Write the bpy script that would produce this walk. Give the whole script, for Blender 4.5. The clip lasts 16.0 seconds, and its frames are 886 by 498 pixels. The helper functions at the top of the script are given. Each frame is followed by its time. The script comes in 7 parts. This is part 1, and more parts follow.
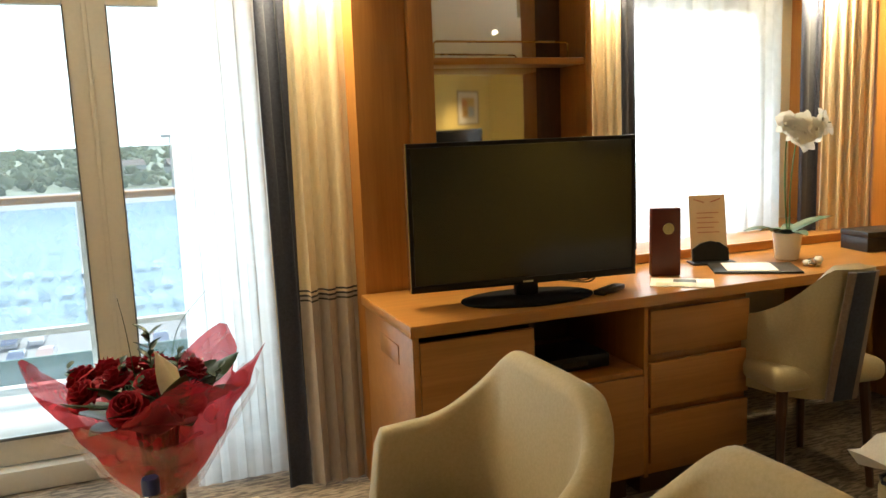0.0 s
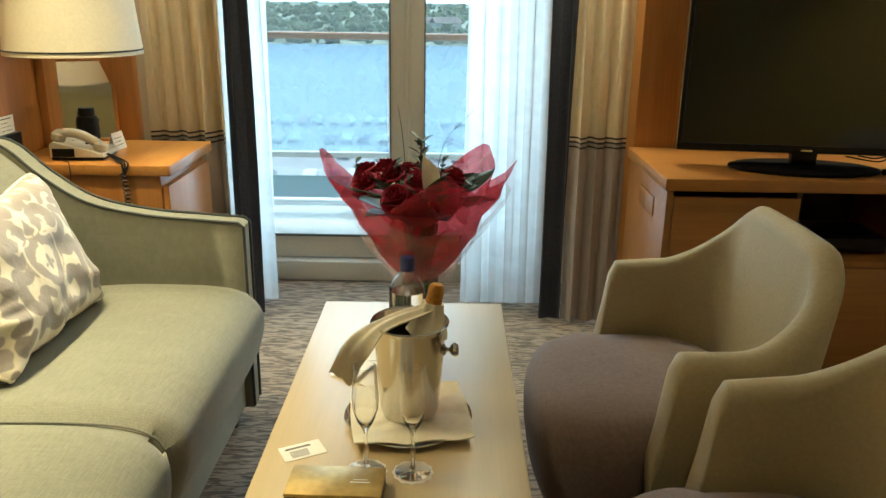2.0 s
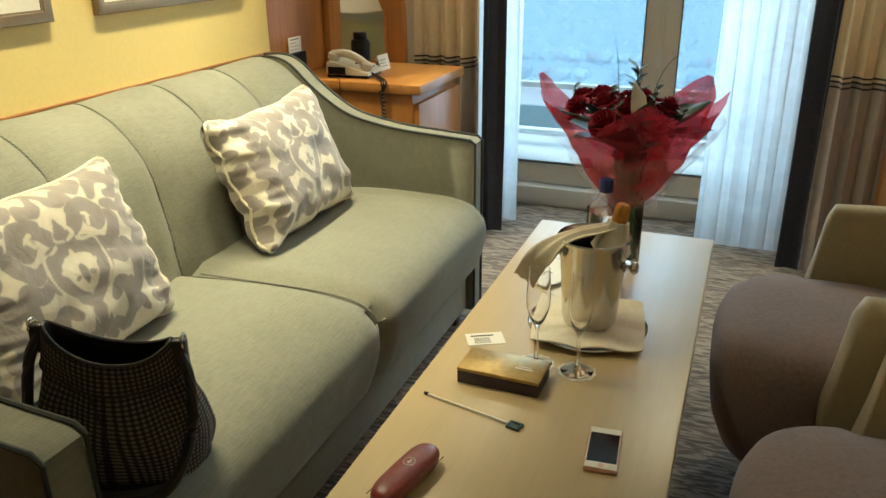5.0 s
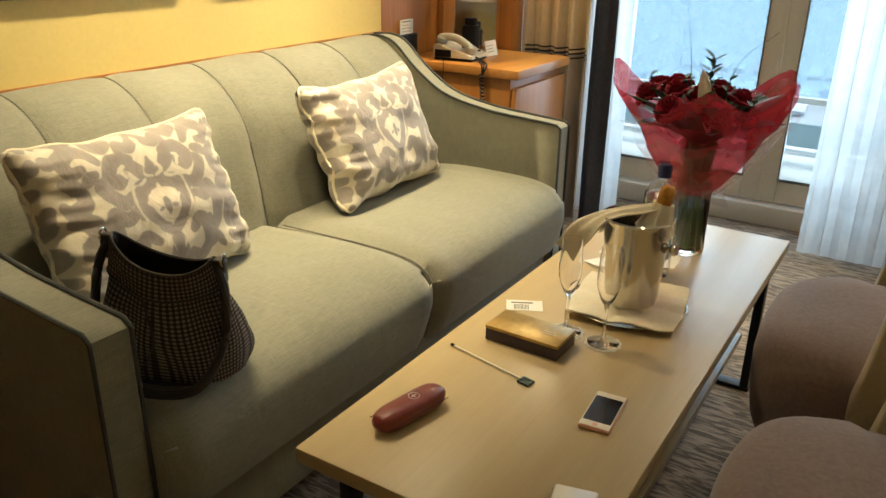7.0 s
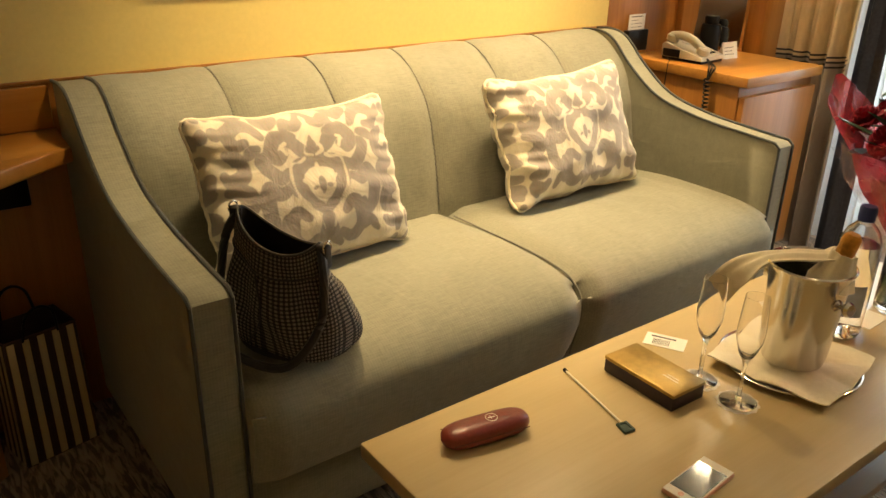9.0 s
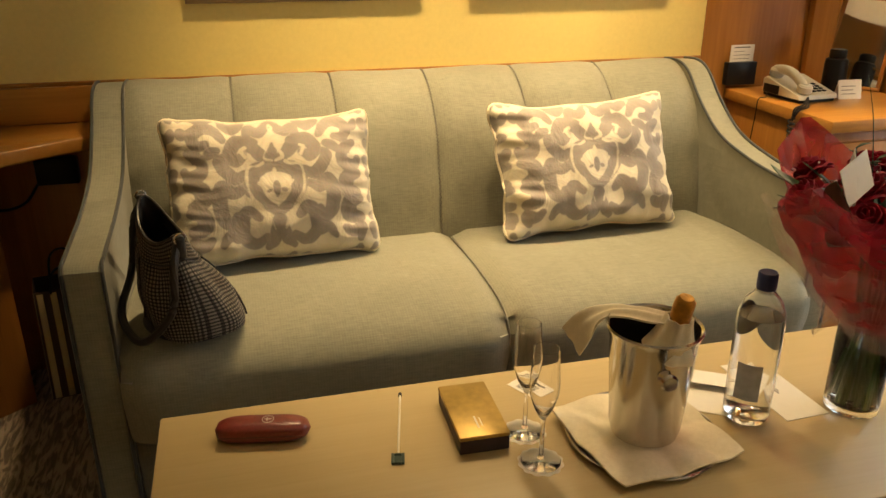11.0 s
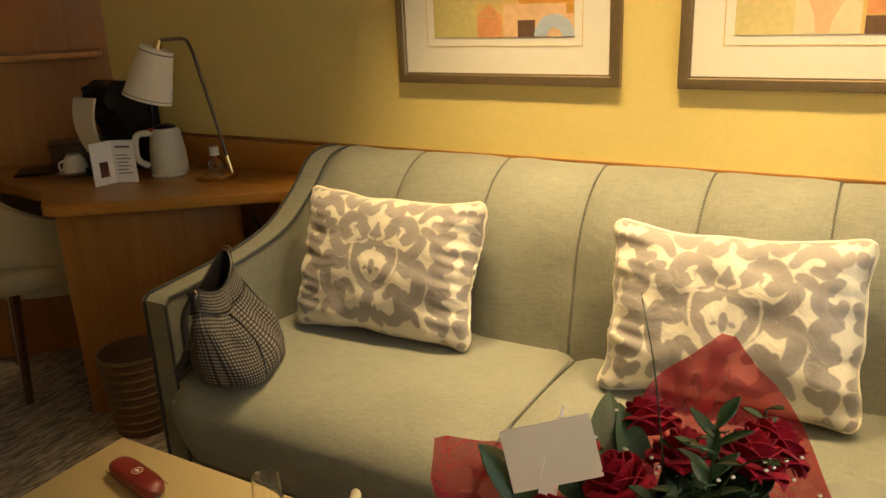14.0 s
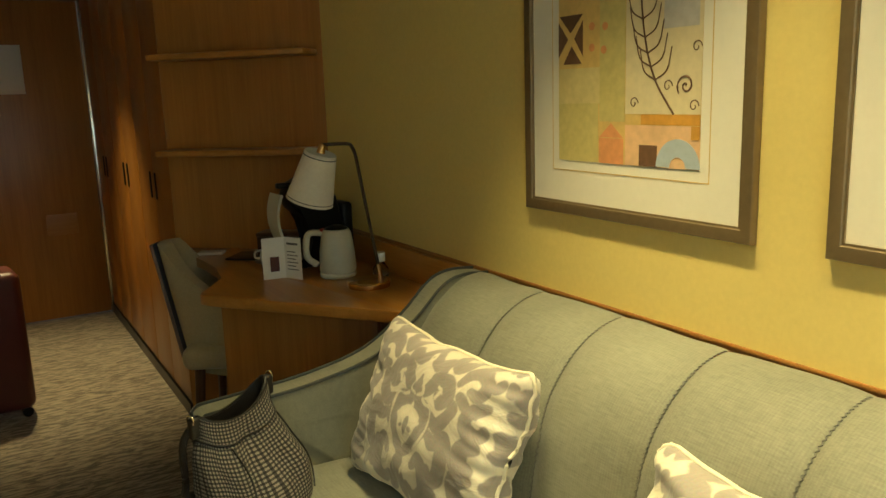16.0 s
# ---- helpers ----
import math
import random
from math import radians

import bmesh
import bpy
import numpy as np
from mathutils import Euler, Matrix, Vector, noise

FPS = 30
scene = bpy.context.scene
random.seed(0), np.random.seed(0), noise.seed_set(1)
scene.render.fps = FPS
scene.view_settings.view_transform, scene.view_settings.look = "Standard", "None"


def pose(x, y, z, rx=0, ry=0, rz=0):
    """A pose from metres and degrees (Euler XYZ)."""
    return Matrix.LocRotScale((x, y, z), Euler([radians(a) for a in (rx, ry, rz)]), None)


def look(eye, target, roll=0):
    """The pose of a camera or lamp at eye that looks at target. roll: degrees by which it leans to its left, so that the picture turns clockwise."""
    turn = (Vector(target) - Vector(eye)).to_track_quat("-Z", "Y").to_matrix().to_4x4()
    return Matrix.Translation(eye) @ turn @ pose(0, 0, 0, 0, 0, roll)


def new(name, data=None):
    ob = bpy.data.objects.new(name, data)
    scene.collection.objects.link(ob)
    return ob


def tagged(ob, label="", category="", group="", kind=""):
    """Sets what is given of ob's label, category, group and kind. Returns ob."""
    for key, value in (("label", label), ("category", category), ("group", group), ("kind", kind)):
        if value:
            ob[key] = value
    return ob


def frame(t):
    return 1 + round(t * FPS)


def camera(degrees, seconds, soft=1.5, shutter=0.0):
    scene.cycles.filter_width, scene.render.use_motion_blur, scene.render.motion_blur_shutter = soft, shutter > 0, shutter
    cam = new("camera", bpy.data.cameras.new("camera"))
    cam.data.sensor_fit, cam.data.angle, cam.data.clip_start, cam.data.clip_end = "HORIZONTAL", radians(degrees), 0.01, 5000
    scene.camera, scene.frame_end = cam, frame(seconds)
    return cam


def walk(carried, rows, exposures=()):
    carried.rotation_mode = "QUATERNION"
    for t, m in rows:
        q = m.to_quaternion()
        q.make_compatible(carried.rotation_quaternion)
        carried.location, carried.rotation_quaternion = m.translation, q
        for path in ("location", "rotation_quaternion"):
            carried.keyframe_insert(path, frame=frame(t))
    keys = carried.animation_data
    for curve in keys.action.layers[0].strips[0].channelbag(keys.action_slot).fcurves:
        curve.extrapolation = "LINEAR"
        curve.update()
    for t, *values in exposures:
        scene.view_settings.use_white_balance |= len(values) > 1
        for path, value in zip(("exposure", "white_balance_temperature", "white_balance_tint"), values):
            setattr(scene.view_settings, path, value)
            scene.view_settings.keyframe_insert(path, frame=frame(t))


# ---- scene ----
cam = camera(58.7, 16.0)
PATH = [
    (0, (-0.101, 0.121, 1.345), (0.607, 1.967, 1.043), -2.2),
    (0.5, (-0.104, 0.084, 1.324), (0.474, 1.97, 0.997), -2.5),
    (1, (-0.074, 0.051, 1.31), (0.412, 1.955, 0.933), -2.3),
    (1.5, (-0.037, 0.001, 1.288), (0.201, 1.919, 0.774), -0.6),
    (2, (-0.037, -0.046, 1.274), (-0.051, 1.86, 0.667), 0.8),
    (2.5, (-0.081, -0.105, 1.282), (-0.151, 1.78, 0.618), 0.5),
    (3, (-0.104, -0.131, 1.265), (-0.193, 1.74, 0.564), -0.4),
    (3.5, (-0.069, -0.143, 1.265), (-0.175, 1.716, 0.533), -0.7),
    (4, (0.019, -0.126, 1.26), (-0.197, 1.716, 0.511), -0.7),
    (4.5, (0.102, -0.145, 1.262), (-0.423, 1.633, 0.514), -0.8),
    (4.7, (0.12, -0.156, 1.27), (-0.477, 1.599, 0.519), -0.7),
    (6.8, (0.385, -0.19, 1.245), (-0.569, 1.399, 0.494), 1.0),
    (7, (0.388, -0.188, 1.234), (-0.598, 1.381, 0.479), 0.9),
    (7.5, (0.375, -0.207, 1.231), (-0.569, 1.373, 0.448), 2.0),
    (8, (0.338, -0.217, 1.244), (-0.638, 1.346, 0.466), 0.7),
    (8.5, (0.38, -0.11, 1.241), (-0.81, 1.292, 0.454), -0.3),
    (8.7, (0.44, -0.045, 1.253), (-0.872, 1.238, 0.457), 0.5),
    (10.8, (0.901, 0.726, 1.226), (-0.901, 1.21, 0.507), -0.6),
    (11, (0.903, 0.786, 1.254), (-0.891, 1.252, 0.504), -0.0),
    (11.5, (0.899, 1.019, 1.279), (-0.908, 1.434, 0.53), 0.4),
    (12, (0.937, 1.29, 1.238), (-0.909, 1.578, 0.524), -1.5),
    (12.5, (0.944, 1.529, 1.238), (-0.904, 1.541, 0.473), -1.3),
    (13, (0.827, 1.725, 1.248), (-1.016, 1.532, 0.496), -0.8),
    (13.5, (0.686, 1.846, 1.284), (-1.106, 1.293, 0.591), -2.6),
    (14, (0.535, 1.959, 1.321), (-1.1, 0.991, 0.696), -2.5),
    (14.5, (0.305, 2.019, 1.342), (-1.289, 0.94, 0.801), -2.3),
    (15, (0.091, 2.05, 1.356), (-1.426, 0.82, 0.923), -3.0),
    (15.5, (-0.115, 2.184, 1.355), (-1.374, 0.676, 0.977), -3.3),
    (16, (-0.259, 2.238, 1.353), (-1.259, 0.549, 0.965), -1.9),
]
walk(cam, [(t, look(eye, target, roll)) for t, eye, target, roll in PATH], [(0.0, 0.5, 6300.0, 4.0), (1.0, 0.42, 6000.0, -3.0), (2.0, 0.16, 5350.0, -6.0), (4.7, -0.01, 5060.0, -6.0), (7.0, 0.15, 5600.0, 2.0), (8.0, 0.25, 6250.0, 8.0), (8.7, 0.25, 6650.0, 8.0), (10.8, -0.09, 6900.0, 9.0), (13.5, -0.13, 6780.0, 7.0), (14.5, -0.25, 6750.0, 2.0), (15.0, -0.44, 6610.0, -5.0), (15.5, -0.44, 6450.0, -12.0), (16.0, -0.42, 6300.0, -17.0)])

# ---- world, sun, large lights ----
world = bpy.data.worlds.new("sky")
scene.world = world
world.use_nodes = True
wn = world.node_tree.nodes
sky = wn.new("ShaderNodeTexSky")
sky.sky_type = "NISHITA"
sky.sun_disc = False
sky.sun_elevation = radians(64)
sky.sun_rotation = radians(40)
sky.air_density, sky.dust_density, sky.ozone_density = 1.0, 5.0, 1.0
world.node_tree.links.new(sky.outputs[0], wn["Background"].inputs[0])
wn["Background"].inputs[1].default_value = 0.15


def lamp(name, kind, m, energy, color, size=0.1, size_y=None, angle=None, blend=0.5):
    data = bpy.data.lights.new(name, kind)
    data.energy, data.color = energy, color
    if kind == "AREA":
        data.size = size
        if size_y:
            data.shape, data.size_y = "RECTANGLE", size_y
    elif kind == "SUN":
        data.angle = size
    else:
        data.shadow_soft_size = size
        if kind == "SPOT":
            data.spot_size, data.spot_blend = radians(angle), blend
    ob = new(name, data)
    ob.matrix_world = m
    return ob


WARM = (1.0, 0.72, 0.38)
lamp("sun", "SUN", look((0, 0, 0), (-0.28, -0.33, -0.9)), 4.0, (1, 0.96, 0.9), radians(6))
# the sky's light through the balcony door and the window
lamp("door_daylight", "AREA", look((-0.3, 3.44, 1.1), (-0.3, 0, 0.7)), 11, (0.82, 0.92, 1.0), 1.2, 1.7)
lamp("window_daylight", "AREA", look((2.2, 3.2, 1.35), (2.0, 0, 0.9)), 8, (0.9, 0.95, 1.0), 0.85, 0.9)
# recessed ceiling downlights and added fill lamps
CEIL = 2.12
# added fill without a known source: entries at y 2.58, 2.60, 0.72 and 1.7
DOWN = [(-1.05, 0.98, 100, 70), (-1.05, 1.42, 98, 84), (-1.05, 1.96, 108, 82), (0.52, 2.58, 6, 72), (-1.1, 2.60, 7, 52), (0.50, 0.72, 9, 84), (2.2, 1.7, 13, 95), (-0.45, -2.05, 220, 72), (2.5, -0.80, 110, 110)]
for lx, ly, power, cone in DOWN:
    lamp("downlight_and_fill_lamp", "SPOT", look((lx, ly, CEIL - 0.03), (lx, ly, 0)), power, WARM, 0.04, angle=cone, blend=1.0)
# lights hidden behind the pelmets above the curtains
lamp("pelmet_lamp", "AREA", look((1.68, 2.9, 1.98), (1.68, 2.93, 0)), 15, (1, 0.8, 0.5), 0.2, 0.05)
lamp("pelmet_lamp", "AREA", look((2.8, 2.9, 1.98), (2.8, 2.93, 0)), 15, (1, 0.8, 0.5), 0.25, 0.05)
lamp("pelmet_lamp", "AREA", look((0.5, 2.9, 2.05), (0.5, 2.95, 0)), 15, (1, 0.8, 0.5), 0.3, 0.05)
lamp("pelmet_lamp", "AREA", look((-1.1, 2.9, 2.05), (-1.1, 2.95, 0)), 13, (1, 0.8, 0.5), 0.3, 0.05)


# ---- materials ----
def nodes_of(name):
    m = bpy.data.materials.new(name)
    m.use_nodes = True
    t = m.node_tree
    return m, t, t.nodes["Principled BSDF"]


def node(t, kind, ins=None, **props):
    n = t.nodes.new(kind)
    for k, v in props.items():
        if k == "op":
            n.operation = v
        elif k == "blend":
            n.blend_type = v
        elif k == "dt":
            n.data_type = v
        elif k == "wave":
            n.wave_type = v
        elif k == "feature":
            n.feature = v
        elif k == "dirn":
            n.bands_direction = v
    for k, v in (ins or {}).items():
        if isinstance(v, bpy.types.NodeSocket):
            t.links.new(v, n.inputs[k])
        else:
            n.inputs[k].default_value = v
    return n


def ramp(t, fac, stops):
    n = t.nodes.new("ShaderNodeValToRGB")
    el = n.color_ramp.elements
    while len(el) < len(stops):
        el.new(0.5)
    for e, (p, c) in zip(el, stops):
        e.position, e.color = p, (*c, 1)
    t.links.new(fac, n.inputs[0])
    return n.outputs[0]


def coords(t, scale=(1, 1, 1), rot=(0, 0, 0)):
    tc = t.nodes.new("ShaderNodeTexCoord")
    mp = t.nodes.new("ShaderNodeMapping")
    mp.inputs["Scale"].default_value = scale
    mp.inputs["Rotation"].default_value = [radians(a) for a in rot]
    t.links.new(tc.outputs["Object"], mp.inputs["Vector"])
    return mp.outputs[0]


def mul(c, k):
    return tuple(min(1, a * k) for a in c)


def mat(name, color, rough=0.5, metal=0.0, var=0.12, big=3.0, fine=60.0, bump=0.1, dist=0.002, spec=0.5, coat=0.0, sheen=0.0):
    """A surface with broad blotches, fine grain and a little relief."""
    m, t, b = nodes_of(name)
    v = coords(t)
    n1 = node(t, "ShaderNodeTexNoise", {"Vector": v, "Scale": big, "Detail": 4.0})
    n2 = node(t, "ShaderNodeTexNoise", {"Vector": v, "Scale": fine, "Detail": 3.0})
    mix = node(t, "ShaderNodeMath", {0: n1.outputs[0], 1: n2.outputs[0]}, op="ADD")
    half = node(t, "ShaderNodeMath", {0: mix.outputs[0], 1: 0.5}, op="MULTIPLY")
    t.links.new(ramp(t, half.outputs[0], [(0.3, mul(color, 1 - var)), (0.7, mul(color, 1 + var))]), b.inputs["Base Color"])
    rr = node(t, "ShaderNodeMapRange", {0: n1.outputs[0], 3: max(0.02, rough - 0.08), 4: min(1, rough + 0.08)})
    t.links.new(rr.outputs[0], b.inputs["Roughness"])
    b.inputs["Metallic"].default_value = metal
    b.inputs["Specular IOR Level"].default_value = spec
    b.inputs["Coat Weight"].default_value = coat
    b.inputs["Sheen Weight"].default_value = sheen
    if bump:
        bp = node(t, "ShaderNodeBump", {"Strength": bump, "Distance": dist, "Height": n2.outputs[0]})
        t.links.new(bp.outputs[0], b.inputs["Normal"])
    return m


def wood(name, dark, light, along="z", rough=0.35, coat=0.15, size=1.0):
    m, t, b = nodes_of(name)
    s = {"x": (1.2, 26, 26), "y": (26, 1.2, 26), "z": (26, 26, 1.2)}[along]
    v = coords(t, tuple(a * size for a in s))
    n1 = node(t, "ShaderNodeTexNoise", {"Vector": v, "Scale": 1.0, "Detail": 6.0, "Roughness": 0.65, "Distortion": 0.4})
    v2 = coords(t, tuple(a * 5 * size for a in s))
    n2 = node(t, "ShaderNodeTexNoise", {"Vector": v2, "Scale": 1.0, "Detail": 3.0})
    v3 = coords(t, (1.4, 1.4, 1.4))
    n3 = node(t, "ShaderNodeTexNoise", {"Vector": v3, "Scale": 1.0, "Detail": 2.0})
    a = node(t, "ShaderNodeMath", {0: n1.outputs[0], 1: 0.55}, op="MULTIPLY")
    c = node(t, "ShaderNodeMath", {0: n2.outputs[0], 1: 0.25, 2: a.outputs[0]}, op="MULTIPLY_ADD")
    d = node(t, "ShaderNodeMath", {0: n3.outputs[0], 1: 0.2, 2: c.outputs[0]}, op="MULTIPLY_ADD")
    t.links.new(ramp(t, d.outputs[0], [(0.32, dark), (0.68, light)]), b.inputs["Base Color"])
    b.inputs["Roughness"].default_value = rough
    b.inputs["Coat Weight"].default_value = coat
    b.inputs["Coat Roughness"].default_value = 0.3
    bp = node(t, "ShaderNodeBump", {"Strength": 0.06, "Distance": 0.001, "Height": n2.outputs[0]})
    t.links.new(bp.outputs[0], b.inputs["Normal"])
    return m


def fabric(name, c1, c2, weave=420.0, blotch=5.0, rough=0.85, streak=None, bump=0.25, sheen=0.2):
    """Woven cloth: fine crossing threads, irregular slubs and soft patches."""
    m, t, b = nodes_of(name)
    v = coords(t)
    vs = coords(t, streak or (1, 1, 1))
    w1 = node(t, "ShaderNodeTexNoise", {"Vector": vs, "Scale": weave * 0.25, "Detail": 3.0})
    n1 = node(t, "ShaderNodeTexNoise", {"Vector": v, "Scale": blotch, "Detail": 4.0})
    n2 = node(t, "ShaderNodeTexNoise", {"Vector": v, "Scale": weave, "Detail": 1.0})
    a = node(t, "ShaderNodeMath", {0: w1.outputs[0], 1: 0.5}, op="MULTIPLY")
    c = node(t, "ShaderNodeMath", {0: n1.outputs[0], 1: 0.3, 2: a.outputs[0]}, op="MULTIPLY_ADD")
    d = node(t, "ShaderNodeMath", {0: n2.outputs[0], 1: 0.2, 2: c.outputs[0]}, op="MULTIPLY_ADD")
    t.links.new(ramp(t, d.outputs[0], [(0.3, c1), (0.7, c2)]), b.inputs["Base Color"])
    b.inputs["Roughness"].default_value = rough
    b.inputs["Sheen Weight"].default_value = sheen
    b.inputs["Specular IOR Level"].default_value = 0.25
    bp = node(t, "ShaderNodeBump", {"Strength": bump, "Distance": 0.0015, "Height": d.outputs[0]})
    t.links.new(bp.outputs[0], b.inputs["Normal"])
    return m


def sofa_cloth():
    """Grey-green ribbed weave with slubs, soft creases and rubbed patches."""
    m, t, b = nodes_of("grey_green_rib_weave")
    v = coords(t)
    rib = node(t, "ShaderNodeTexNoise", {"Vector": coords(t, (420, 30, 420)), "Scale": 1.0, "Detail": 2.0})
    slub = node(t, "ShaderNodeTexNoise", {"Vector": coords(t, (60, 160, 30)), "Scale": 1.0, "Detail": 4.0, "Roughness": 0.7})
    rub = node(t, "ShaderNodeTexNoise", {"Vector": v, "Scale": 3.2, "Detail": 3.0})
    crease = node(t, "ShaderNodeTexNoise", {"Vector": coords(t, (5, 9, 14)), "Scale": 1.0, "Detail": 3.0, "Distortion": 0.7})
    a = node(t, "ShaderNodeMath", {0: rib.outputs[0], 1: 0.45}, op="MULTIPLY")
    c = node(t, "ShaderNodeMath", {0: slub.outputs[0], 1: 0.30, 2: a.outputs[0]}, op="MULTIPLY_ADD")
    line = node(t, "ShaderNodeTexWave", {"Vector": v, "Scale": 52.0, "Distortion": 0.6, "Detail": 2.0})
    line.bands_direction = "Y"
    c2 = node(t, "ShaderNodeMath", {0: line.outputs[1], 1: 0.06, 2: c.outputs[0]}, op="MULTIPLY_ADD")
    c3 = node(t, "ShaderNodeMath", {0: c2.outputs[0], 1: -0.03}, op="ADD")
    d = node(t, "ShaderNodeMath", {0: rub.outputs[0], 1: 0.36, 2: c3.outputs[0]}, op="MULTIPLY_ADD")
    t.links.new(ramp(t, d.outputs[0], [(0.34, (0.160, 0.158, 0.120)), (0.72, (0.270, 0.264, 0.202))]), b.inputs["Base Color"])
    b.inputs["Roughness"].default_value = 0.8
    b.inputs["Sheen Weight"].default_value = 0.2
    b.inputs["Specular IOR Level"].default_value = 0.25
    b1 = node(t, "ShaderNodeBump", {"Strength": 0.35, "Distance": 0.001, "Height": c2.outputs[0]})
    b2 = node(t, "ShaderNodeBump", {"Strength": 0.5, "Distance": 0.007, "Height": crease.outputs[0], "Normal": b1.outputs[0]})
    t.links.new(b2.outputs[0], b.inputs["Normal"])
    return m


def glass(name, color=(1, 1, 1), rough=0.0, ior=1.45):
    m, t, b = nodes_of(name)
    b.inputs["Base Color"].default_value = (*color, 1)
    b.inputs["Roughness"].default_value = rough
    b.inputs["IOR"].default_value = ior
    b.inputs["Transmission Weight"].default_value = 1.0
    return m


def film_of(name, color, opacity, rough=0.4, body=0.45, through_color=(1, 1, 1), fold=0.0, vary=0.15):
    """A thin see-through film: part cloth or foil, part clear."""
    m, t, b = nodes_of(name)
    v = coords(t)
    n1 = node(t, "ShaderNodeTexNoise", {"Vector": v, "Scale": 14.0, "Detail": 5.0, "Distortion": 0.8})
    b.inputs["Base Color"].default_value = (*color, 1)
    b.inputs["Roughness"].default_value = rough
    tr = t.nodes.new("ShaderNodeBsdfTransparent")
    tr.inputs[0].default_value = (*through_color, 1)
    ts = t.nodes.new("ShaderNodeBsdfTranslucent")
    ts.inputs[0].default_value = (*color, 1)
    half = node(t, "ShaderNodeMixShader", {0: body, 1: b.outputs[0], 2: ts.outputs[0]})
    op = node(t, "ShaderNodeMapRange", {0: n1.outputs[0], 1: 0.3, 2: 0.7, 3: max(0, opacity - vary), 4: min(1, opacity + vary)})
    mx = node(t, "ShaderNodeMixShader", {0: op.outputs[0], 1: tr.outputs[0], 2: half.outputs[0]})
    if fold:
        bp = node(t, "ShaderNodeBump", {"Strength": 0.5, "Distance": fold, "Height": n1.outputs[0]})
        t.links.new(bp.outputs[0], b.inputs["Normal"])
    t.links.new(mx.outputs[0], t.nodes["Material Output"].inputs[0])
    return m


def glow(name, color, strength):
    m, t, b = nodes_of(name)
    b.inputs["Base Color"].default_value = (*color, 1)
    b.inputs["Emission Color"].default_value = (*color, 1)
    b.inputs["Emission Strength"].default_value = strength
    return m


def carpet_mat():
    m, t, b = nodes_of("carpet_pile")
    v = coords(t, (15, 76, 15), (0, 0, -14))
    n1 = node(t, "ShaderNodeTexNoise", {"Vector": v, "Scale": 1.0, "Detail": 4.0, "Distortion": 0.9})
    v2 = coords(t, (3, 16, 3), (0, 0, -18))
    n2 = node(t, "ShaderNodeTexNoise", {"Vector": v2, "Scale": 1.0, "Detail": 2.0, "Distortion": 0.5})
    n3 = node(t, "ShaderNodeTexNoise", {"Vector": coords(t), "Scale": 260.0, "Detail": 2.0})
    c1 = ramp(t, n1.outputs[0], [(0.43, (0.078, 0.062, 0.052)), (0.57, (0.43, 0.35, 0.265))])
    c2 = ramp(t, n2.outputs[0], [(0.4, (0.17, 0.135, 0.11)), (0.6, (0.31, 0.25, 0.195))])
    mx = node(t, "ShaderNodeMix", {0: 0.28, 6: c1, 7: c2}, dt="RGBA")
    m2 = node(t, "ShaderNodeMix", {0: 0.35, 6: mx.outputs[2], 7: n3.outputs[1]}, dt="RGBA", blend="SOFT_LIGHT")
    t.links.new(m2.outputs[2], b.inputs["Base Color"])
    b.inputs["Roughness"].default_value = 0.95
    b.inputs["Specular IOR Level"].default_value = 0.1
    b.inputs["Sheen Weight"].default_value = 0.3
    h = node(t, "ShaderNodeMath", {0: n3.outputs[0], 1: n1.outputs[0]}, op="ADD")
    bp = node(t, "ShaderNodeBump", {"Strength": 0.5, "Distance": 0.004, "Height": h.outputs[0]})
    t.links.new(bp.outputs[0], b.inputs["Normal"])
    return m


def damask_mat():
    """Cream cloth woven with grey-taupe scrolls; the scrolls come from the point data of the cover."""
    m, t, b = nodes_of("scroll_cloth")
    tc = t.nodes.new("ShaderNodeTexCoord")
    at = t.nodes.new("ShaderNodeAttribute")
    at.attribute_name = "scroll"
    f = node(t, "ShaderNodeTexNoise", {"Vector": tc.outputs["Object"], "Scale": 240.0, "Detail": 2.0})
    g = node(t, "ShaderNodeTexNoise", {"Vector": tc.outputs["Object"], "Scale": 26.0, "Detail": 2.0})
    j = node(t, "ShaderNodeMath", {0: g.outputs[0], 1: 0.05, 2: at.outputs["Fac"]}, op="MULTIPLY_ADD")
    k = node(t, "ShaderNodeMapRange", {0: j.outputs[0], 1: -0.075, 2: 0.125})
    col = ramp(t, k.outputs[0], [(0.0, (0.27, 0.235, 0.21)), (0.47, (0.30, 0.262, 0.233)), (0.54, (0.66, 0.60, 0.48)), (1.0, (0.74, 0.68, 0.55))])
    mx = node(t, "ShaderNodeMix", {0: 0.25, 6: col, 7: f.outputs[1]}, dt="RGBA", blend="SOFT_LIGHT")
    t.links.new(mx.outputs[2], b.inputs["Base Color"])
    b.inputs["Roughness"].default_value = 0.6
    b.inputs["Sheen Weight"].default_value = 0.3
    bp = node(t, "ShaderNodeBump", {"Strength": 0.2, "Distance": 0.001, "Height": f.outputs[0]})
    wr = node(t, "ShaderNodeTexNoise", {"Vector": tc.outputs["Object"], "Scale": 11.0, "Detail": 3.0, "Distortion": 1.6})
    bp = node(t, "ShaderNodeBump", {"Strength": 0.4, "Distance": 0.014, "Height": wr.outputs[0], "Normal": bp.outputs[0]})
    t.links.new(bp.outputs[0], b.inputs["Normal"])
    return m


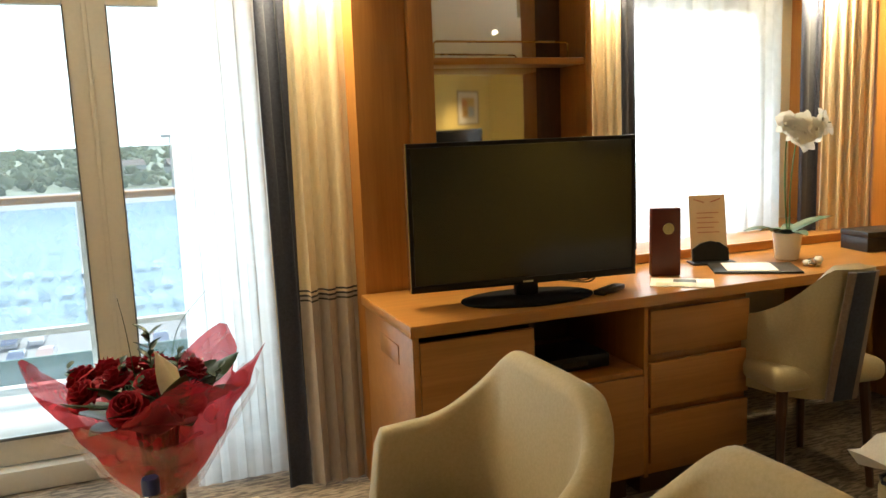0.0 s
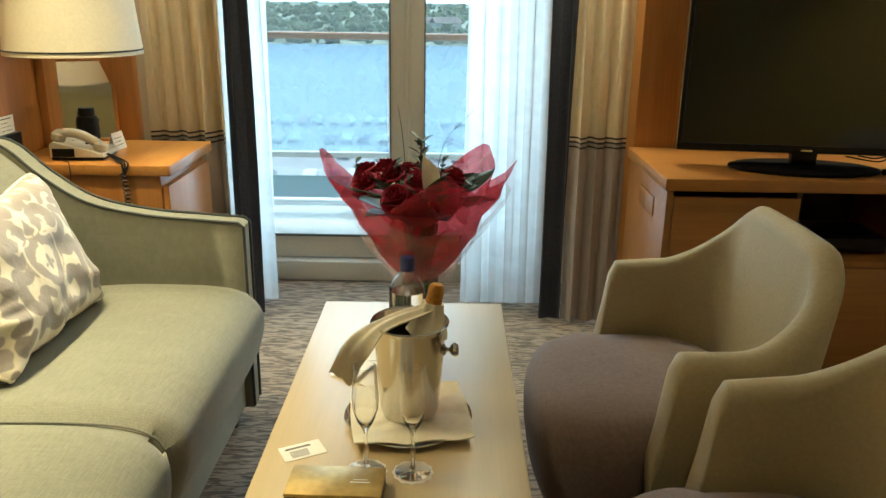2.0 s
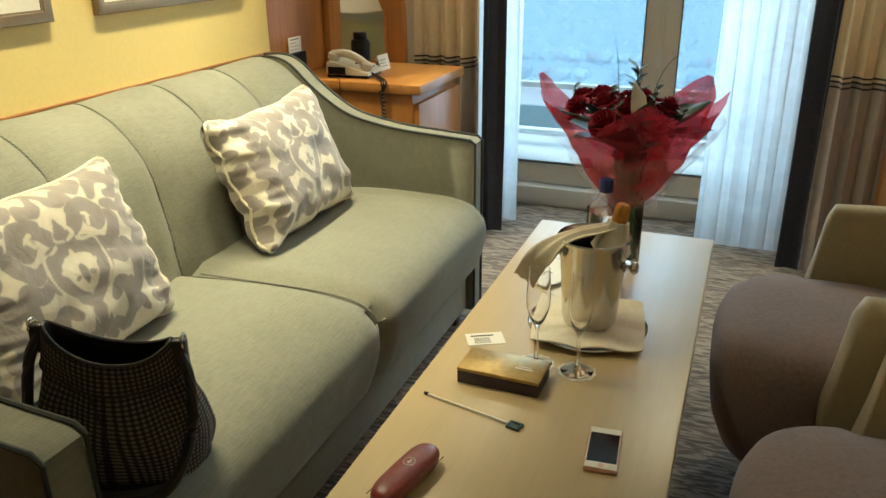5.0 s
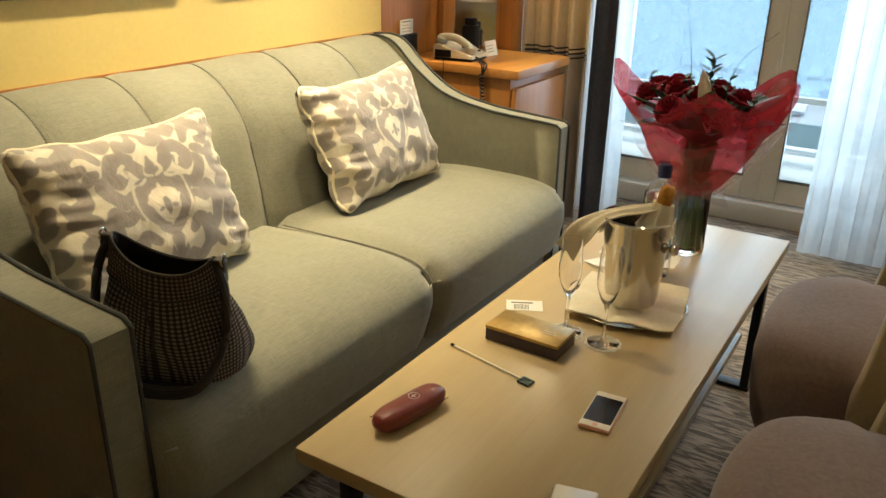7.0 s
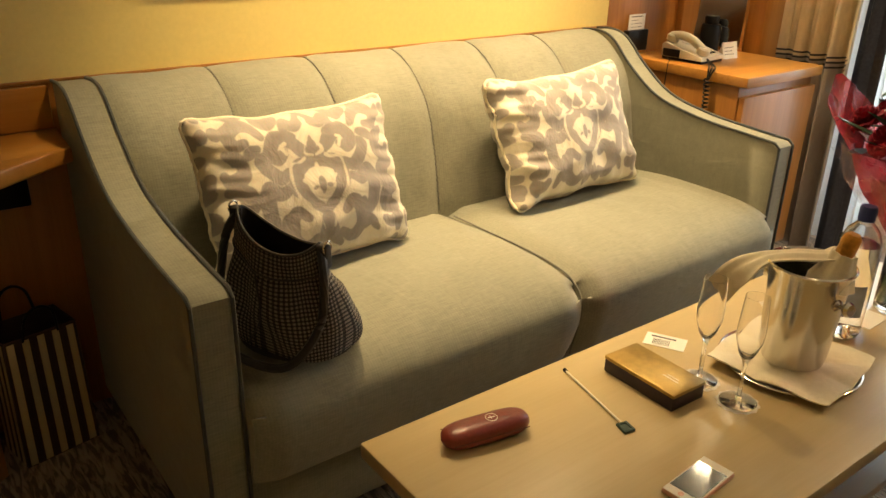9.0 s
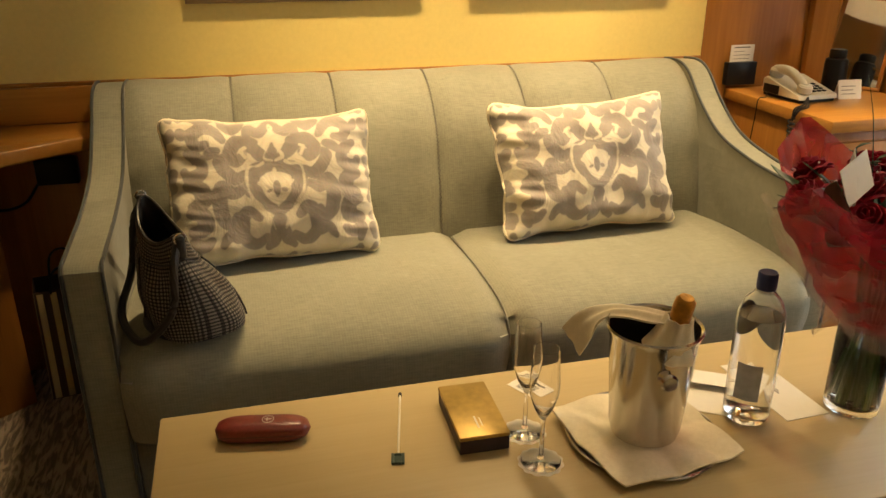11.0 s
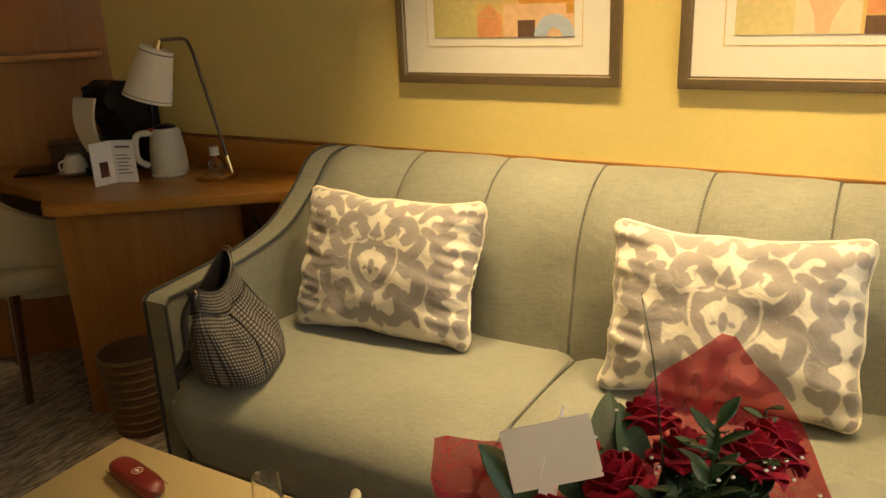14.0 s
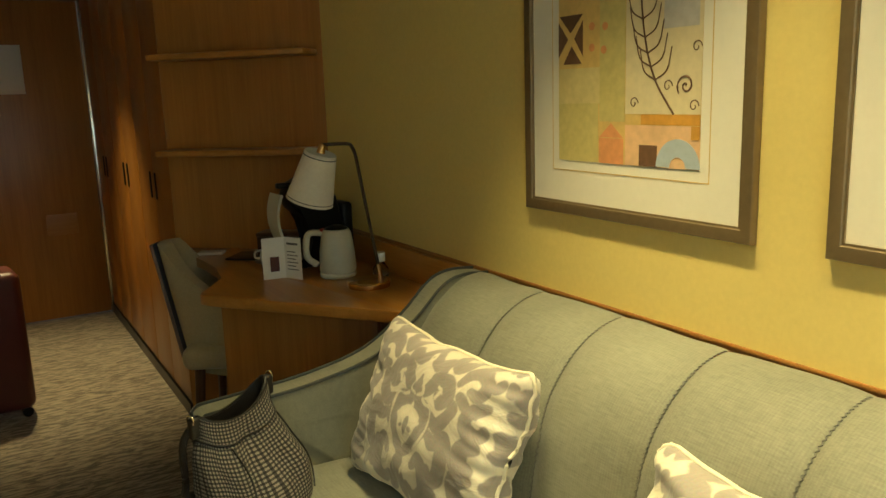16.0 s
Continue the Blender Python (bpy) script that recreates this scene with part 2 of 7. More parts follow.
def check_mat():
    """Black and off-white houndstooth tweed; the checks follow the cloth."""
    m, t, b = nodes_of("houndstooth_tweed")
    at = t.nodes.new("ShaderNodeAttribute")
    at.attribute_name = "cloth"
    sp = node(t, "ShaderNodeSeparateXYZ", {0: at.outputs["Vector"]})
    on = []
    for k in (0, 1):
        sc_ = node(t, "ShaderNodeMath", {0: sp.outputs[k], 1: 112.0}, op="MULTIPLY")
        fr = node(t, "ShaderNodeMath", {0: sc_.outputs[0]}, op="FRACT")
        on.append(node(t, "ShaderNodeMath", {0: fr.outputs[0], 1: 0.52}, op="LESS_THAN"))
    tot = node(t, "ShaderNodeMath", {0: on[0].outputs[0], 1: on[1].outputs[0]}, op="ADD")
    half = node(t, "ShaderNodeMath", {0: tot.outputs[0], 1: 0.5}, op="MULTIPLY")
    col = ramp(t, half.outputs[0], [(0.0, (0.010, 0.009, 0.010)), (0.5, (0.045, 0.040, 0.036)), (1.0, (0.215, 0.19, 0.16))])
    n = node(t, "ShaderNodeTexNoise", {"Vector": coords(t), "Scale": 300.0, "Detail": 2.0})
    mx = node(t, "ShaderNodeMix", {0: 0.35, 6: col, 7: n.outputs[1]}, dt="RGBA", blend="SOFT_LIGHT")
    t.links.new(mx.outputs[2], b.inputs["Base Color"])
    b.inputs["Roughness"].default_value = 0.9
    bp = node(t, "ShaderNodeBump", {"Strength": 0.4, "Distance": 0.002, "Height": n.outputs[0]})
    t.links.new(bp.outputs[0], b.inputs["Normal"])
    return m


M_CARPET = carpet_mat()
M_WALL = mat("yellow_wallpaper", (0.76, 0.605, 0.215), 0.6, var=0.05, big=2.0, fine=90, bump=0.12)
M_PLAIN = mat("cream_wall", (0.62, 0.53, 0.36), 0.6, var=0.05)
M_CEIL = mat("white_ceiling_panel", (0.75, 0.72, 0.64), 0.5, var=0.03, bump=0.03)
M_WOOD = wood("honey_veneer_upright", (0.29, 0.110, 0.019), (0.45, 0.198, 0.043), "z")
M_WOODX = wood("honey_veneer_level", (0.34, 0.138, 0.025), (0.51, 0.235, 0.054), "x", rough=0.3)
M_WOODP = wood("pale_maple_veneer", (0.31, 0.125, 0.026), (0.45, 0.205, 0.052), "x", rough=0.38)
M_WOODPZ = wood("pale_maple_upright", (0.31, 0.125, 0.026), (0.45, 0.205, 0.052), "z", rough=0.38)
M_WOODY = wood("honey_veneer_deep", (0.35, 0.145, 0.024), (0.52, 0.245, 0.052), "y", rough=0.3)
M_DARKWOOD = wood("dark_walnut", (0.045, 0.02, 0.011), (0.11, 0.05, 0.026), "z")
M_TABLE = wood("taupe_laminate", (0.44, 0.335, 0.165), (0.50, 0.39, 0.205), "y", rough=0.40, coat=0.35, size=1.6)
M_SOFA = sofa_cloth()
M_SOFAD = fabric("dark_piping", (0.035, 0.04, 0.04), (0.07, 0.075, 0.075), 300, 6)
M_SOFAS = fabric("dark_seam_thread", (0.125, 0.122, 0.10), (0.19, 0.185, 0.155), 300, 6)
M_TUB = fabric("beige_upholstery", (0.42, 0.345, 0.195), (0.52, 0.435, 0.265), 500, 3, rough=0.55, bump=0.08, sheen=0.1)
M_MAUVE = fabric("mauve_seat_cloth", (0.185, 0.13, 0.112), (0.285, 0.21, 0.18), 420, 5)
M_CREAMC = fabric("cream_curtain_cloth", (0.66, 0.54, 0.34), (0.80, 0.68, 0.46), 400, 3, streak=(1, 1, 0.3))
M_TAUPEC = fabric("taupe_curtain_cloth", (0.37, 0.32, 0.28), (0.49, 0.43, 0.38), 400, 3, streak=(1, 1, 0.3))
M_NAVYC = fabric("slate_curtain_cloth", (0.022, 0.026, 0.042), (0.05, 0.054, 0.082), 400, 3)
M_BAND = fabric("dark_band_braid", (0.02, 0.02, 0.025), (0.05, 0.05, 0.055), 300, 6)
M_SHEER = film_of("white_sheer_voile", (0.93, 0.94, 0.93), 0.56, 0.9, body=0.95, vary=0.04)
M_CUSHION = damask_mat()
M_CREAM = fabric("cream_linen", (0.72, 0.65, 0.49), (0.85, 0.78, 0.61), 420, 5)
M_LINEN = fabric("white_bed_linen", (0.68, 0.66, 0.62), (0.82, 0.80, 0.76), 420, 5)
M_TWEED = check_mat()
M_BLACK = mat("black_plastic", (0.010, 0.010, 0.011), 0.32, var=0.2, bump=0.03, spec=0.22)
M_LEATHER = mat("black_leather", (0.014, 0.012, 0.011), 0.45, var=0.3, bump=0.3, fine=200)
M_SCREEN = mat("black_screen_glass", (0.006, 0.006, 0.007), 0.10, var=0.1, bump=0.0, spec=0.5)
M_WHITEP = mat("white_painted_frame", (0.74, 0.73, 0.68), 0.35, var=0.04, bump=0.03)
M_ALU = mat("pale_door_frame", (0.78, 0.74, 0.63), 0.35, var=0.05, bump=0.03)
M_DECK = mat("pale_deck", (0.62, 0.60, 0.55), 0.7, var=0.12, big=2)
M_STEEL = mat("polished_steel", (0.58, 0.55, 0.49), 0.17, 1.0, var=0.04, bump=0.0)
M_BRASS = mat("brushed_brass", (0.62, 0.40, 0.16), 0.28, 1.0, var=0.08, bump=0.05)
M_BRONZE = mat("bronze_frame", (0.27, 0.20, 0.115), 0.38, 0.6, var=0.12, bump=0.1)
M_MAT = mat("ivory_mount_board", (0.80, 0.75, 0.63), 0.8, var=0.03, bump=0.05)
M_PAPER = mat("white_card", (0.80, 0.77, 0.70), 0.7, var=0.03, bump=0.04)
M_INK = mat("grey_print", (0.12, 0.11, 0.10), 0.7, var=0.1, bump=0.0)
M_GLASS = glass("clear_glass")
# blue is the glass itself; the pale opacity paints haze and reflections over it
M_TINT = film_of("blue_tinted_hazed_pane", (0.68, 0.82, 0.92), 0.27, 0.2, through_color=(0.76, 0.90, 1.0), body=0.7, vary=0.03)
# slightly opaque pale body: outdoor haze put into the colour of clear panes
M_PANE = film_of("haze_veiled_pane", (0.75, 0.87, 0.95), 0.13, 0.05, through_color=(0.94, 0.98, 1.0), vary=0.01)
M_MIRROR = mat("mirror_silver", (0.86, 0.86, 0.82), 0.02, 1.0, var=0.0, bump=0.0)
M_RED = mat("red_case_leather", (0.17, 0.022, 0.018), 0.33, var=0.25, bump=0.25, fine=180, coat=0.2)
M_GOLD = mat("gold_card", (0.42, 0.29, 0.085), 0.36, 0.55, var=0.25, big=18, bump=0.05)
M_PURPLE = mat("dark_violet_card", (0.035, 0.022, 0.04), 0.5, var=0.2)
M_CERAMIC = mat("white_ceramic", (0.78, 0.76, 0.71), 0.2, var=0.03, bump=0.0, coat=0.3)
M_LEAF = mat("dark_green_leaf", (0.016, 0.050, 0.016), 0.45, var=0.45, big=30, fine=120, bump=0.2)
M_STEM = mat("green_stem", (0.05, 0.13, 0.03), 0.5, var=0.3, big=20)
M_ROSE = mat("red_rose_petal", (0.27, 0.0025, 0.019), 0.7, var=0.4, big=40, fine=160, bump=0.2, spec=0.25)
M_PETAL = mat("white_orchid_petal", (0.86, 0.83, 0.78), 0.5, var=0.1, big=40, bump=0.1)
M_WRAP = film_of("red_cellophane", (0.46, 0.030, 0.050), 0.49, 0.2, through_color=(0.90, 0.34, 0.36), fold=0.03)
M_MATT = mat("matt_black_stand", (0.008, 0.008, 0.009), 0.7, var=0.2, bump=0.02, spec=0.08)
M_CLEARWRAP = film_of("clear_cellophane", (0.88, 0.74, 0.70), 0.17, 0.08, fold=0.03)
M_ORCHID = film_of("white_orchid_bloom", (0.88, 0.86, 0.80), 0.97, 0.5, body=0.55)
M_SEAL = mat("grey_rubber_seal", (0.16, 0.16, 0.15), 0.6)
M_PHONE = mat("ivory_plastic", (0.66, 0.61, 0.50), 0.4, var=0.04, bump=0.03)
M_KETTLE = mat("cream_kettle_plastic", (0.62, 0.58, 0.44), 0.35, var=0.05, bump=0.02)
M_SHADE = fabric("ivory_lamp_shade", (0.70, 0.63, 0.50), (0.80, 0.74, 0.60), 420, 5)
M_WICKER = wood("brown_wicker", (0.10, 0.055, 0.025), (0.20, 0.12, 0.06), "x", rough=0.6)
M_GREENP = mat("green_deck_paint", (0.012, 0.11, 0.078), 0.5, var=0.1)
M_DARKRED = mat("oxblood_leatherette", (0.09, 0.016, 0.012), 0.4, var=0.2, bump=0.2, fine=150)
M_TAN = mat("kraft_menu_card", (0.55, 0.40, 0.24), 0.6, var=0.06)
M_BLUECAP = mat("blue_cap_plastic", (0.02, 0.035, 0.16), 0.4, var=0.1, bump=0.05)
M_ROSEGOLD = mat("rose_gold_metal", (0.72, 0.45, 0.36), 0.3, 0.7, var=0.05, bump=0.0)


# ---- mesh helpers ----
def link_mesh(name, bm, material, smooth=True, keen=40):
    bmesh.ops.recalc_face_normals(bm, faces=bm.faces)
    me = bpy.data.meshes.new(name)
    for f in bm.faces:
        f.smooth = smooth
    for e in bm.edges:
        if len(e.link_faces) == 2 and e.calc_face_angle(0) > radians(keen):
            e.smooth = False
    bm.to_mesh(me)
    bm.free()
    me.materials.append(material)
    return new(name, me)


def thing(name, label, category, at=(0, 0, 0), rz=0, group="", kind=""):
    ob = new(name)
    ob.empty_display_size = 0.05
    ob.matrix_world = pose(*at, 0, 0, rz)
    return tagged(ob, label, category, group, kind)


def part(name, bm, material, parent, label="", m=None, keen=40):
    ob = link_mesh(name, bm, material, keen=keen)
    ob.parent = parent
    if m is not None:
        ob.matrix_local = m
    if label:
        ob["label"] = label
    return ob


def solo(name, bm, material, label, category, at=(0, 0, 0), rz=0, group="", kind="", keen=40):
    ob = link_mesh(name, bm, material, keen=keen)
    ob.matrix_world = pose(*at, 0, 0, rz)
    return tagged(ob, label, category, group, kind)


def box(x0, y0, z0, x1, y1, z1, bev=0.0, seg=2):
    bm = bmesh.new()
    bmesh.ops.create_cube(bm, size=1)
    for v in bm.verts:
        v.co = Vector((x0 + (v.co.x + 0.5) * (x1 - x0), y0 + (v.co.y + 0.5) * (y1 - y0), z0 + (v.co.z + 0.5) * (z1 - z0)))
    if bev:
        bmesh.ops.bevel(bm, geom=bm.edges[:], offset=bev, segments=seg, profile=0.5, affect="EDGES")
    return bm


def prism(pts, z0, z1, bev=0.0, seg=2, axis="z"):
    """A polygon in plan, drawn up from z0 to z1 (axis y: polygon in x and z, drawn along y)."""
    bm = bmesh.new()
    put = (lambda a, b, c: (a, b, c)) if axis == "z" else ((lambda a, b, c: (a, c, b)) if axis == "y" else (lambda a, b, c: (c, a, b)))
    lo = [bm.verts.new(put(a, b, z0)) for a, b in pts]
    hi = [bm.verts.new(put(a, b, z1)) for a, b in pts]
    bm.faces.new(lo[::-1])
    bm.faces.new(hi)
    for i in range(len(pts)):
        j = (i + 1) % len(pts)
        bm.faces.new((lo[i], lo[j], hi[j], hi[i]))
    if bev:
        edges = [e for e in bm.edges if (e.verts[0] in lo) == (e.verts[1] in lo)]
        bmesh.ops.bevel(bm, geom=edges, offset=bev, segments=seg, profile=0.5, affect="EDGES")
    return bm


def lathe(profile, n=32, at=(0, 0, 0)):
    bm = bmesh.new()
    rings = []
    for r, z in profile:
        if r < 1e-5:
            rings.append([bm.verts.new((at[0], at[1], at[2] + z))])
        else:
            rings.append([bm.verts.new((at[0] + r * math.cos(2 * math.pi * i / n), at[1] + r * math.sin(2 * math.pi * i / n), at[2] + z)) for i in range(n)])
    for a, b in zip(rings, rings[1:]):
        for i in range(n):
            j = (i + 1) % n
            if len(a) == 1 and len(b) > 1:
                bm.faces.new((a[0], b[j], b[i]))
            elif len(b) == 1 and len(a) > 1:
                bm.faces.new((a[i], a[j], b[0]))
            elif len(a) > 1:
                bm.faces.new((a[i], a[j], b[j], b[i]))
    return bm


def tube(pts, r, n=8, taper=1.0):
    bm = bmesh.new()
    pts = [Vector(p) for p in pts]
    rings = []
    up = Vector((0.13, 0.21, 0.97))
    for i, p in enumerate(pts):
        d = (pts[min(i + 1, len(pts) - 1)] - pts[max(i - 1, 0)]).normalized()
        a = d.cross(up)
        if a.length < 0.05:
            a = d.cross(Vector((1, 0, 0)))
        a.normalize()
        b = d.cross(a)
        rr = r * (1 + (taper - 1) * i / max(1, len(pts) - 1))
        rings.append([bm.verts.new(p + rr * (math.cos(2 * math.pi * k / n) * a + math.sin(2 * math.pi * k / n) * b)) for k in range(n)])
    for a, b in zip(rings, rings[1:]):
        for k in range(n):
            bm.faces.new((a[k], a[(k + 1) % n], b[(k + 1) % n], b[k]))
    bm.faces.new(rings[0][::-1])
    bm.faces.new(rings[-1])
    return bm


def sheet(fn, nu, nv, closed_u=False):
    """A surface from fn(u, v), u and v from 0 to 1."""
    bm = bmesh.new()
    g = [[bm.verts.new(fn(i / nu, j / nv)) for j in range(nv + 1)] for i in range(nu if closed_u else nu + 1)]
    for i in range(nu):
        k = (i + 1) % len(g)
        for j in range(nv):
            bm.faces.new((g[i][j], g[k][j], g[k][j + 1], g[i][j + 1]))
    return bm


def thick(bm, d):
    bmesh.ops.recalc_face_normals(bm, faces=bm.faces)
    bmesh.ops.solidify(bm, geom=bm.faces[:], thickness=d)
    return bm


def join(*bms):
    out = bmesh.new()
    for b in bms:
        me = bpy.data.meshes.new("tmp")
        b.to_mesh(me)
        b.free()
        out.from_mesh(me)
        bpy.data.meshes.remove(me)
    return out


def moved(bm, m):
    bmesh.ops.transform(bm, matrix=m, verts=bm.verts)
    return bm


def smoothstep(a, b, x):
    t = max(0.0, min(1.0, (x - a) / (b - a)))
    return t * t * (3 - 2 * t)


def curve_pts(ctrl, n=8):
    """Points on a smooth curve through the given points."""
    P = [Vector(p) for p in ctrl]
    P = [2 * P[0] - P[1]] + P + [2 * P[-1] - P[-2]]
    out = []
    for i in range(1, len(P) - 2):
        for k in range(n):
            t = k / n
            out.append(0.5 * (2 * P[i] + (P[i + 1] - P[i - 1]) * t + (2 * P[i - 1] - 5 * P[i] + 4 * P[i + 1] - P[i + 2]) * t * t + (3 * P[i] - 3 * P[i + 1] + P[i + 2] - P[i - 1]) * t ** 3))
    out.append(P[-2])
    return out


# ---- the structure ----
def wall(name, bm, material, label):
    return solo(name, bm, material, label, "wall", kind="structure", keen=30)


WX = -1.45            # the sofa wall
solo("floor", box(-1.6, -3.4, -0.12, 4.1, 3.45, 0.0), M_CARPET, "cabin floor with streaked beige and grey carpet", "floor", kind="structure")
solo("ceiling", box(-1.6, -3.4, CEIL, 4.1, 3.75, CEIL + 0.1), M_CEIL, "plain white panelled cabin ceiling", "ceiling", kind="structure")
wall("wall_west", box(WX - 0.12, -0.62, 0.868, WX, 2.276, CEIL), M_WALL, "yellow wallpapered wall above the sofa")
wall("wall_west_dado", box(WX - 0.12, -0.62, 0.0, WX, 2.276, 0.866, 0.002), M_WOOD, "honey wood panelling behind the sofa")
solo("trim", box(WX, -0.62, 0.864, WX + 0.006, 2.276, 0.872, 0.002), M_WOODP, "thin wooden dado rail", "trim", kind="structure")
wall("wall_west_corner", box(WX - 0.12, 2.278, 0.0, WX, 3.45, CEIL, 0.002), M_WOOD, "honey wood panelled wall beside the balcony curtain")
wall("wall_west_far", box(WX - 0.12, -3.3, 0.0, WX, -0.622, CEIL), M_PLAIN, "plain wall behind the wardrobe")
wall("wall_corner_panel", moved(box(0, -0.06, 0.0, 0.69, 0.0, CEIL), pose(WX, -0.62, 0, 0, 0, -43.8)), M_WOOD, "slanting wooden corner wall behind the shelves")
wall("wall_south", box(-1.6, -3.4, 0.0, -1.0, -3.25, CEIL), M_WOOD, "wooden wall at the end of the passage")
wall("wall_south_right", box(0.0, -3.4, 0.0, 3.3, -3.25, CEIL), M_PLAIN, "plain wall at the end of the passage")
wall("wall_south_lintel", box(-1.0, -3.4, 2.0, 0.0, -3.25, CEIL), M_PLAIN, "wall above the cabin door")
wall("wall_passage", box(0.25, -3.25, 0.0, 0.35, -1.5, CEIL), M_WOOD, "wooden wall of the bathroom along the passage")
wall("wall_bathroom", box(0.35, -1.6, 0.0, 4.0, -1.5, CEIL), M_WALL, "plain wall beside the bed")
wall("wall_east_end", box(3.2, 2.25, 0.0, 4.0, 3.45, CEIL), M_WOOD, "honey wood wall at the end of the long desk")
wall("wall_east", box(4.0, -1.6, 0.0, 4.12, 3.45, CEIL), M_WALL, "yellow wallpapered wall beside the bed")
# the hull wall with the door and window openings
wall("wall_hull_left", box(-1.45, 3.45, 0.0, -1.06, 3.6, CEIL), M_PLAIN, "cream wall beside the balcony door")
wall("wall_hull_mid", box(0.36, 3.45, 0.0, 1.55, 3.6, CEIL), M_PLAIN, "cream wall between door and window")
wall("wall_hull_right", box(3.05, 3.45, 0.0, 3.22, 3.6, CEIL), M_PLAIN, "cream wall beside the window")
wall("wall_hull_below", box(1.55, 3.45, 0.0, 3.05, 3.6, 0.78), M_PLAIN, "cream wall below the window")
wall("wall_hull_above", box(1.55, 3.45, 1.95, 3.05, 3.6, CEIL), M_PLAIN, "cream wall above the window")
wall("wall_door_head", box(-1.06, 3.45, 2.02, 0.36, 3.6, CEIL), M_PLAIN, "cream wall above the balcony door")
# panelled box between door and window, open towards the room as a mirror niche
wall("wall_niche_left", box(0.64, 2.852, 0.0, 0.835, 3.448, CEIL, 0.002), M_WOOD, "honey wood panel between curtain and mirror")
wall("wall_niche_right", box(1.575, 2.852, 0.0, 1.60, 3.448, CEIL, 0.002), M_WOOD, "wooden side of the mirror niche")
solo("trim", box(0.838, 2.83, 0.80, 0.93, 2.93, CEIL, 0.003), M_WOODPZ, "pale upright wooden post beside the mirror", "trim", kind="structure")
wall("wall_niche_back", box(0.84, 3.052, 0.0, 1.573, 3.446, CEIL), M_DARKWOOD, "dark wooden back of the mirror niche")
wall("wall_cabinet_side", box(WX, 2.848, 0.0, -1.19, 2.90, CEIL, 0.002), M_WOOD, "honey wood panel behind the telephone cabinet")
solo("window_sill", box(1.602, 2.86, 0.74, 3.198, 3.448, 0.795, 0.004), M_WOODX, "wooden sill behind the long desk", "sill", kind="structure")
for x0, x1 in ((1.60, 3.2), (0.30, 0.70), (-1.45, -0.75)):
    z = 1.86 if x0 > 1 else 2.0
    solo("trim", box(x0 + 0.002, 2.80, z, x1 - 0.002, 2.832, CEIL - 0.002, 0.004), M_WHITEP, "pale pelmet board above the curtains", "trim", kind="structure")
solo("baseboard", box(-0.957, -3.22, 0.002, -0.945, -1.12, 0.06), M_BLACK, "dark plinth of the wardrobes", "baseboard", kind="structure")
# balcony door
door = thing("door_1", "white-framed glazed balcony door with two leaves", "door", kind="structure")
part("step", box(-1.06, 3.432, 0.002, 0.36, 3.60, 0.095, 0.006), M_WHITEP, door, "white raised threshold")
part("frame", join(box(-1.06, 3.47, 0.096, -1.0, 3.56, 2.02, 0.005), box(0.30, 3.47, 0.096, 0.36, 3.56, 2.02, 0.005), box(-1.0, 3.47, 1.96, 0.30, 3.56, 2.02, 0.005)), M_ALU, door)


def leaf(x0, x1):
    b = 0.075
    lf = part("leaf", join(box(x0, 3.485, 0.10, x0 + b, 3.535, 1.955, 0.006), box(x1 - b, 3.485, 0.10, x1, 3.535, 1.955, 0.006),
                           box(x0 + b, 3.487, 0.10, x1 - b, 3.533, 0.205, 0.006), box(x0 + b, 3.487, 1.86, x1 - b, 3.533, 1.955, 0.006)), M_ALU, door)
    p = part("pane", box(x0 + b, 3.506, 0.205, x1 - b, 3.512, 1.86), M_PANE, lf, "window glass with outdoor haze put into its colour")
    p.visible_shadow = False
    s = part("glazing_bead", join(box(x0 + b - 0.004, 3.48, 0.203, x1 - b + 0.004, 3.486, 0.215), box(x1 - b - 0.002, 3.48, 0.215, x1 - b + 0.004, 3.486, 1.86), box(x0 + b - 0.003, 3.48, 0.215, x0 + b + 0.003, 3.486, 1.86)), M_SEAL, lf, "grey rubber seal")


part("meeting_strip", box(-0.238, 3.476, 0.10, -0.222, 3.4845, 1.955, 0.003), M_ALU, door)
leaf(-0.998, -0.232)
leaf(-0.228, 0.298)
# desk window
win = thing("window_1", "wide white-framed window above the desk", "window", kind="structure")
part("window_frame", join(box(1.55, 3.47, 0.80, 1.62, 3.56, 1.95, 0.005), box(2.98, 3.47, 0.80, 3.05, 3.56, 1.95, 0.005), box(1.62, 3.47, 0.80, 2.98, 3.56, 0.86, 0.005), box(1.62, 3.47, 1.89, 2.98, 3.56, 1.95, 0.005)), M_WHITEP, win)
p = part("pane", box(1.62, 3.51, 0.86, 2.98, 3.516, 1.89), M_PANE, win, "window glass with outdoor haze put into its colour")
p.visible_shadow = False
# cabin door at the end of the passage
cd = thing("door_2", "closed honey wood cabin entrance door in a grey metal frame", "door", kind="structure")
part("door_leaf", box(-0.94, -3.30, 0.01, -0.06, -3.26, 1.98, 0.003), M_WOOD, cd)
part("frame", join(box(-0.998, -3.30, 0.0, -0.942, -3.235, 2.0, 0.004), box(-0.058, -3.30, 0.0, -0.002, -3.235, 2.0, 0.004), box(-0.942, -3.30, 1.982, -0.058, -3.235, 1.998, 0.004)), M_STEEL, cd, "grey metal door frame")
part("notice", box(-0.60, -3.258, 1.43, -0.45, -3.254, 1.72, 0.001), M_PAPER, cd, "white safety notice card")
part("kick_plate", box(-0.80, -3.258, 0.55, -0.62, -3.254, 0.68, 0.001), M_WOODP, cd, "pale panel on the door")
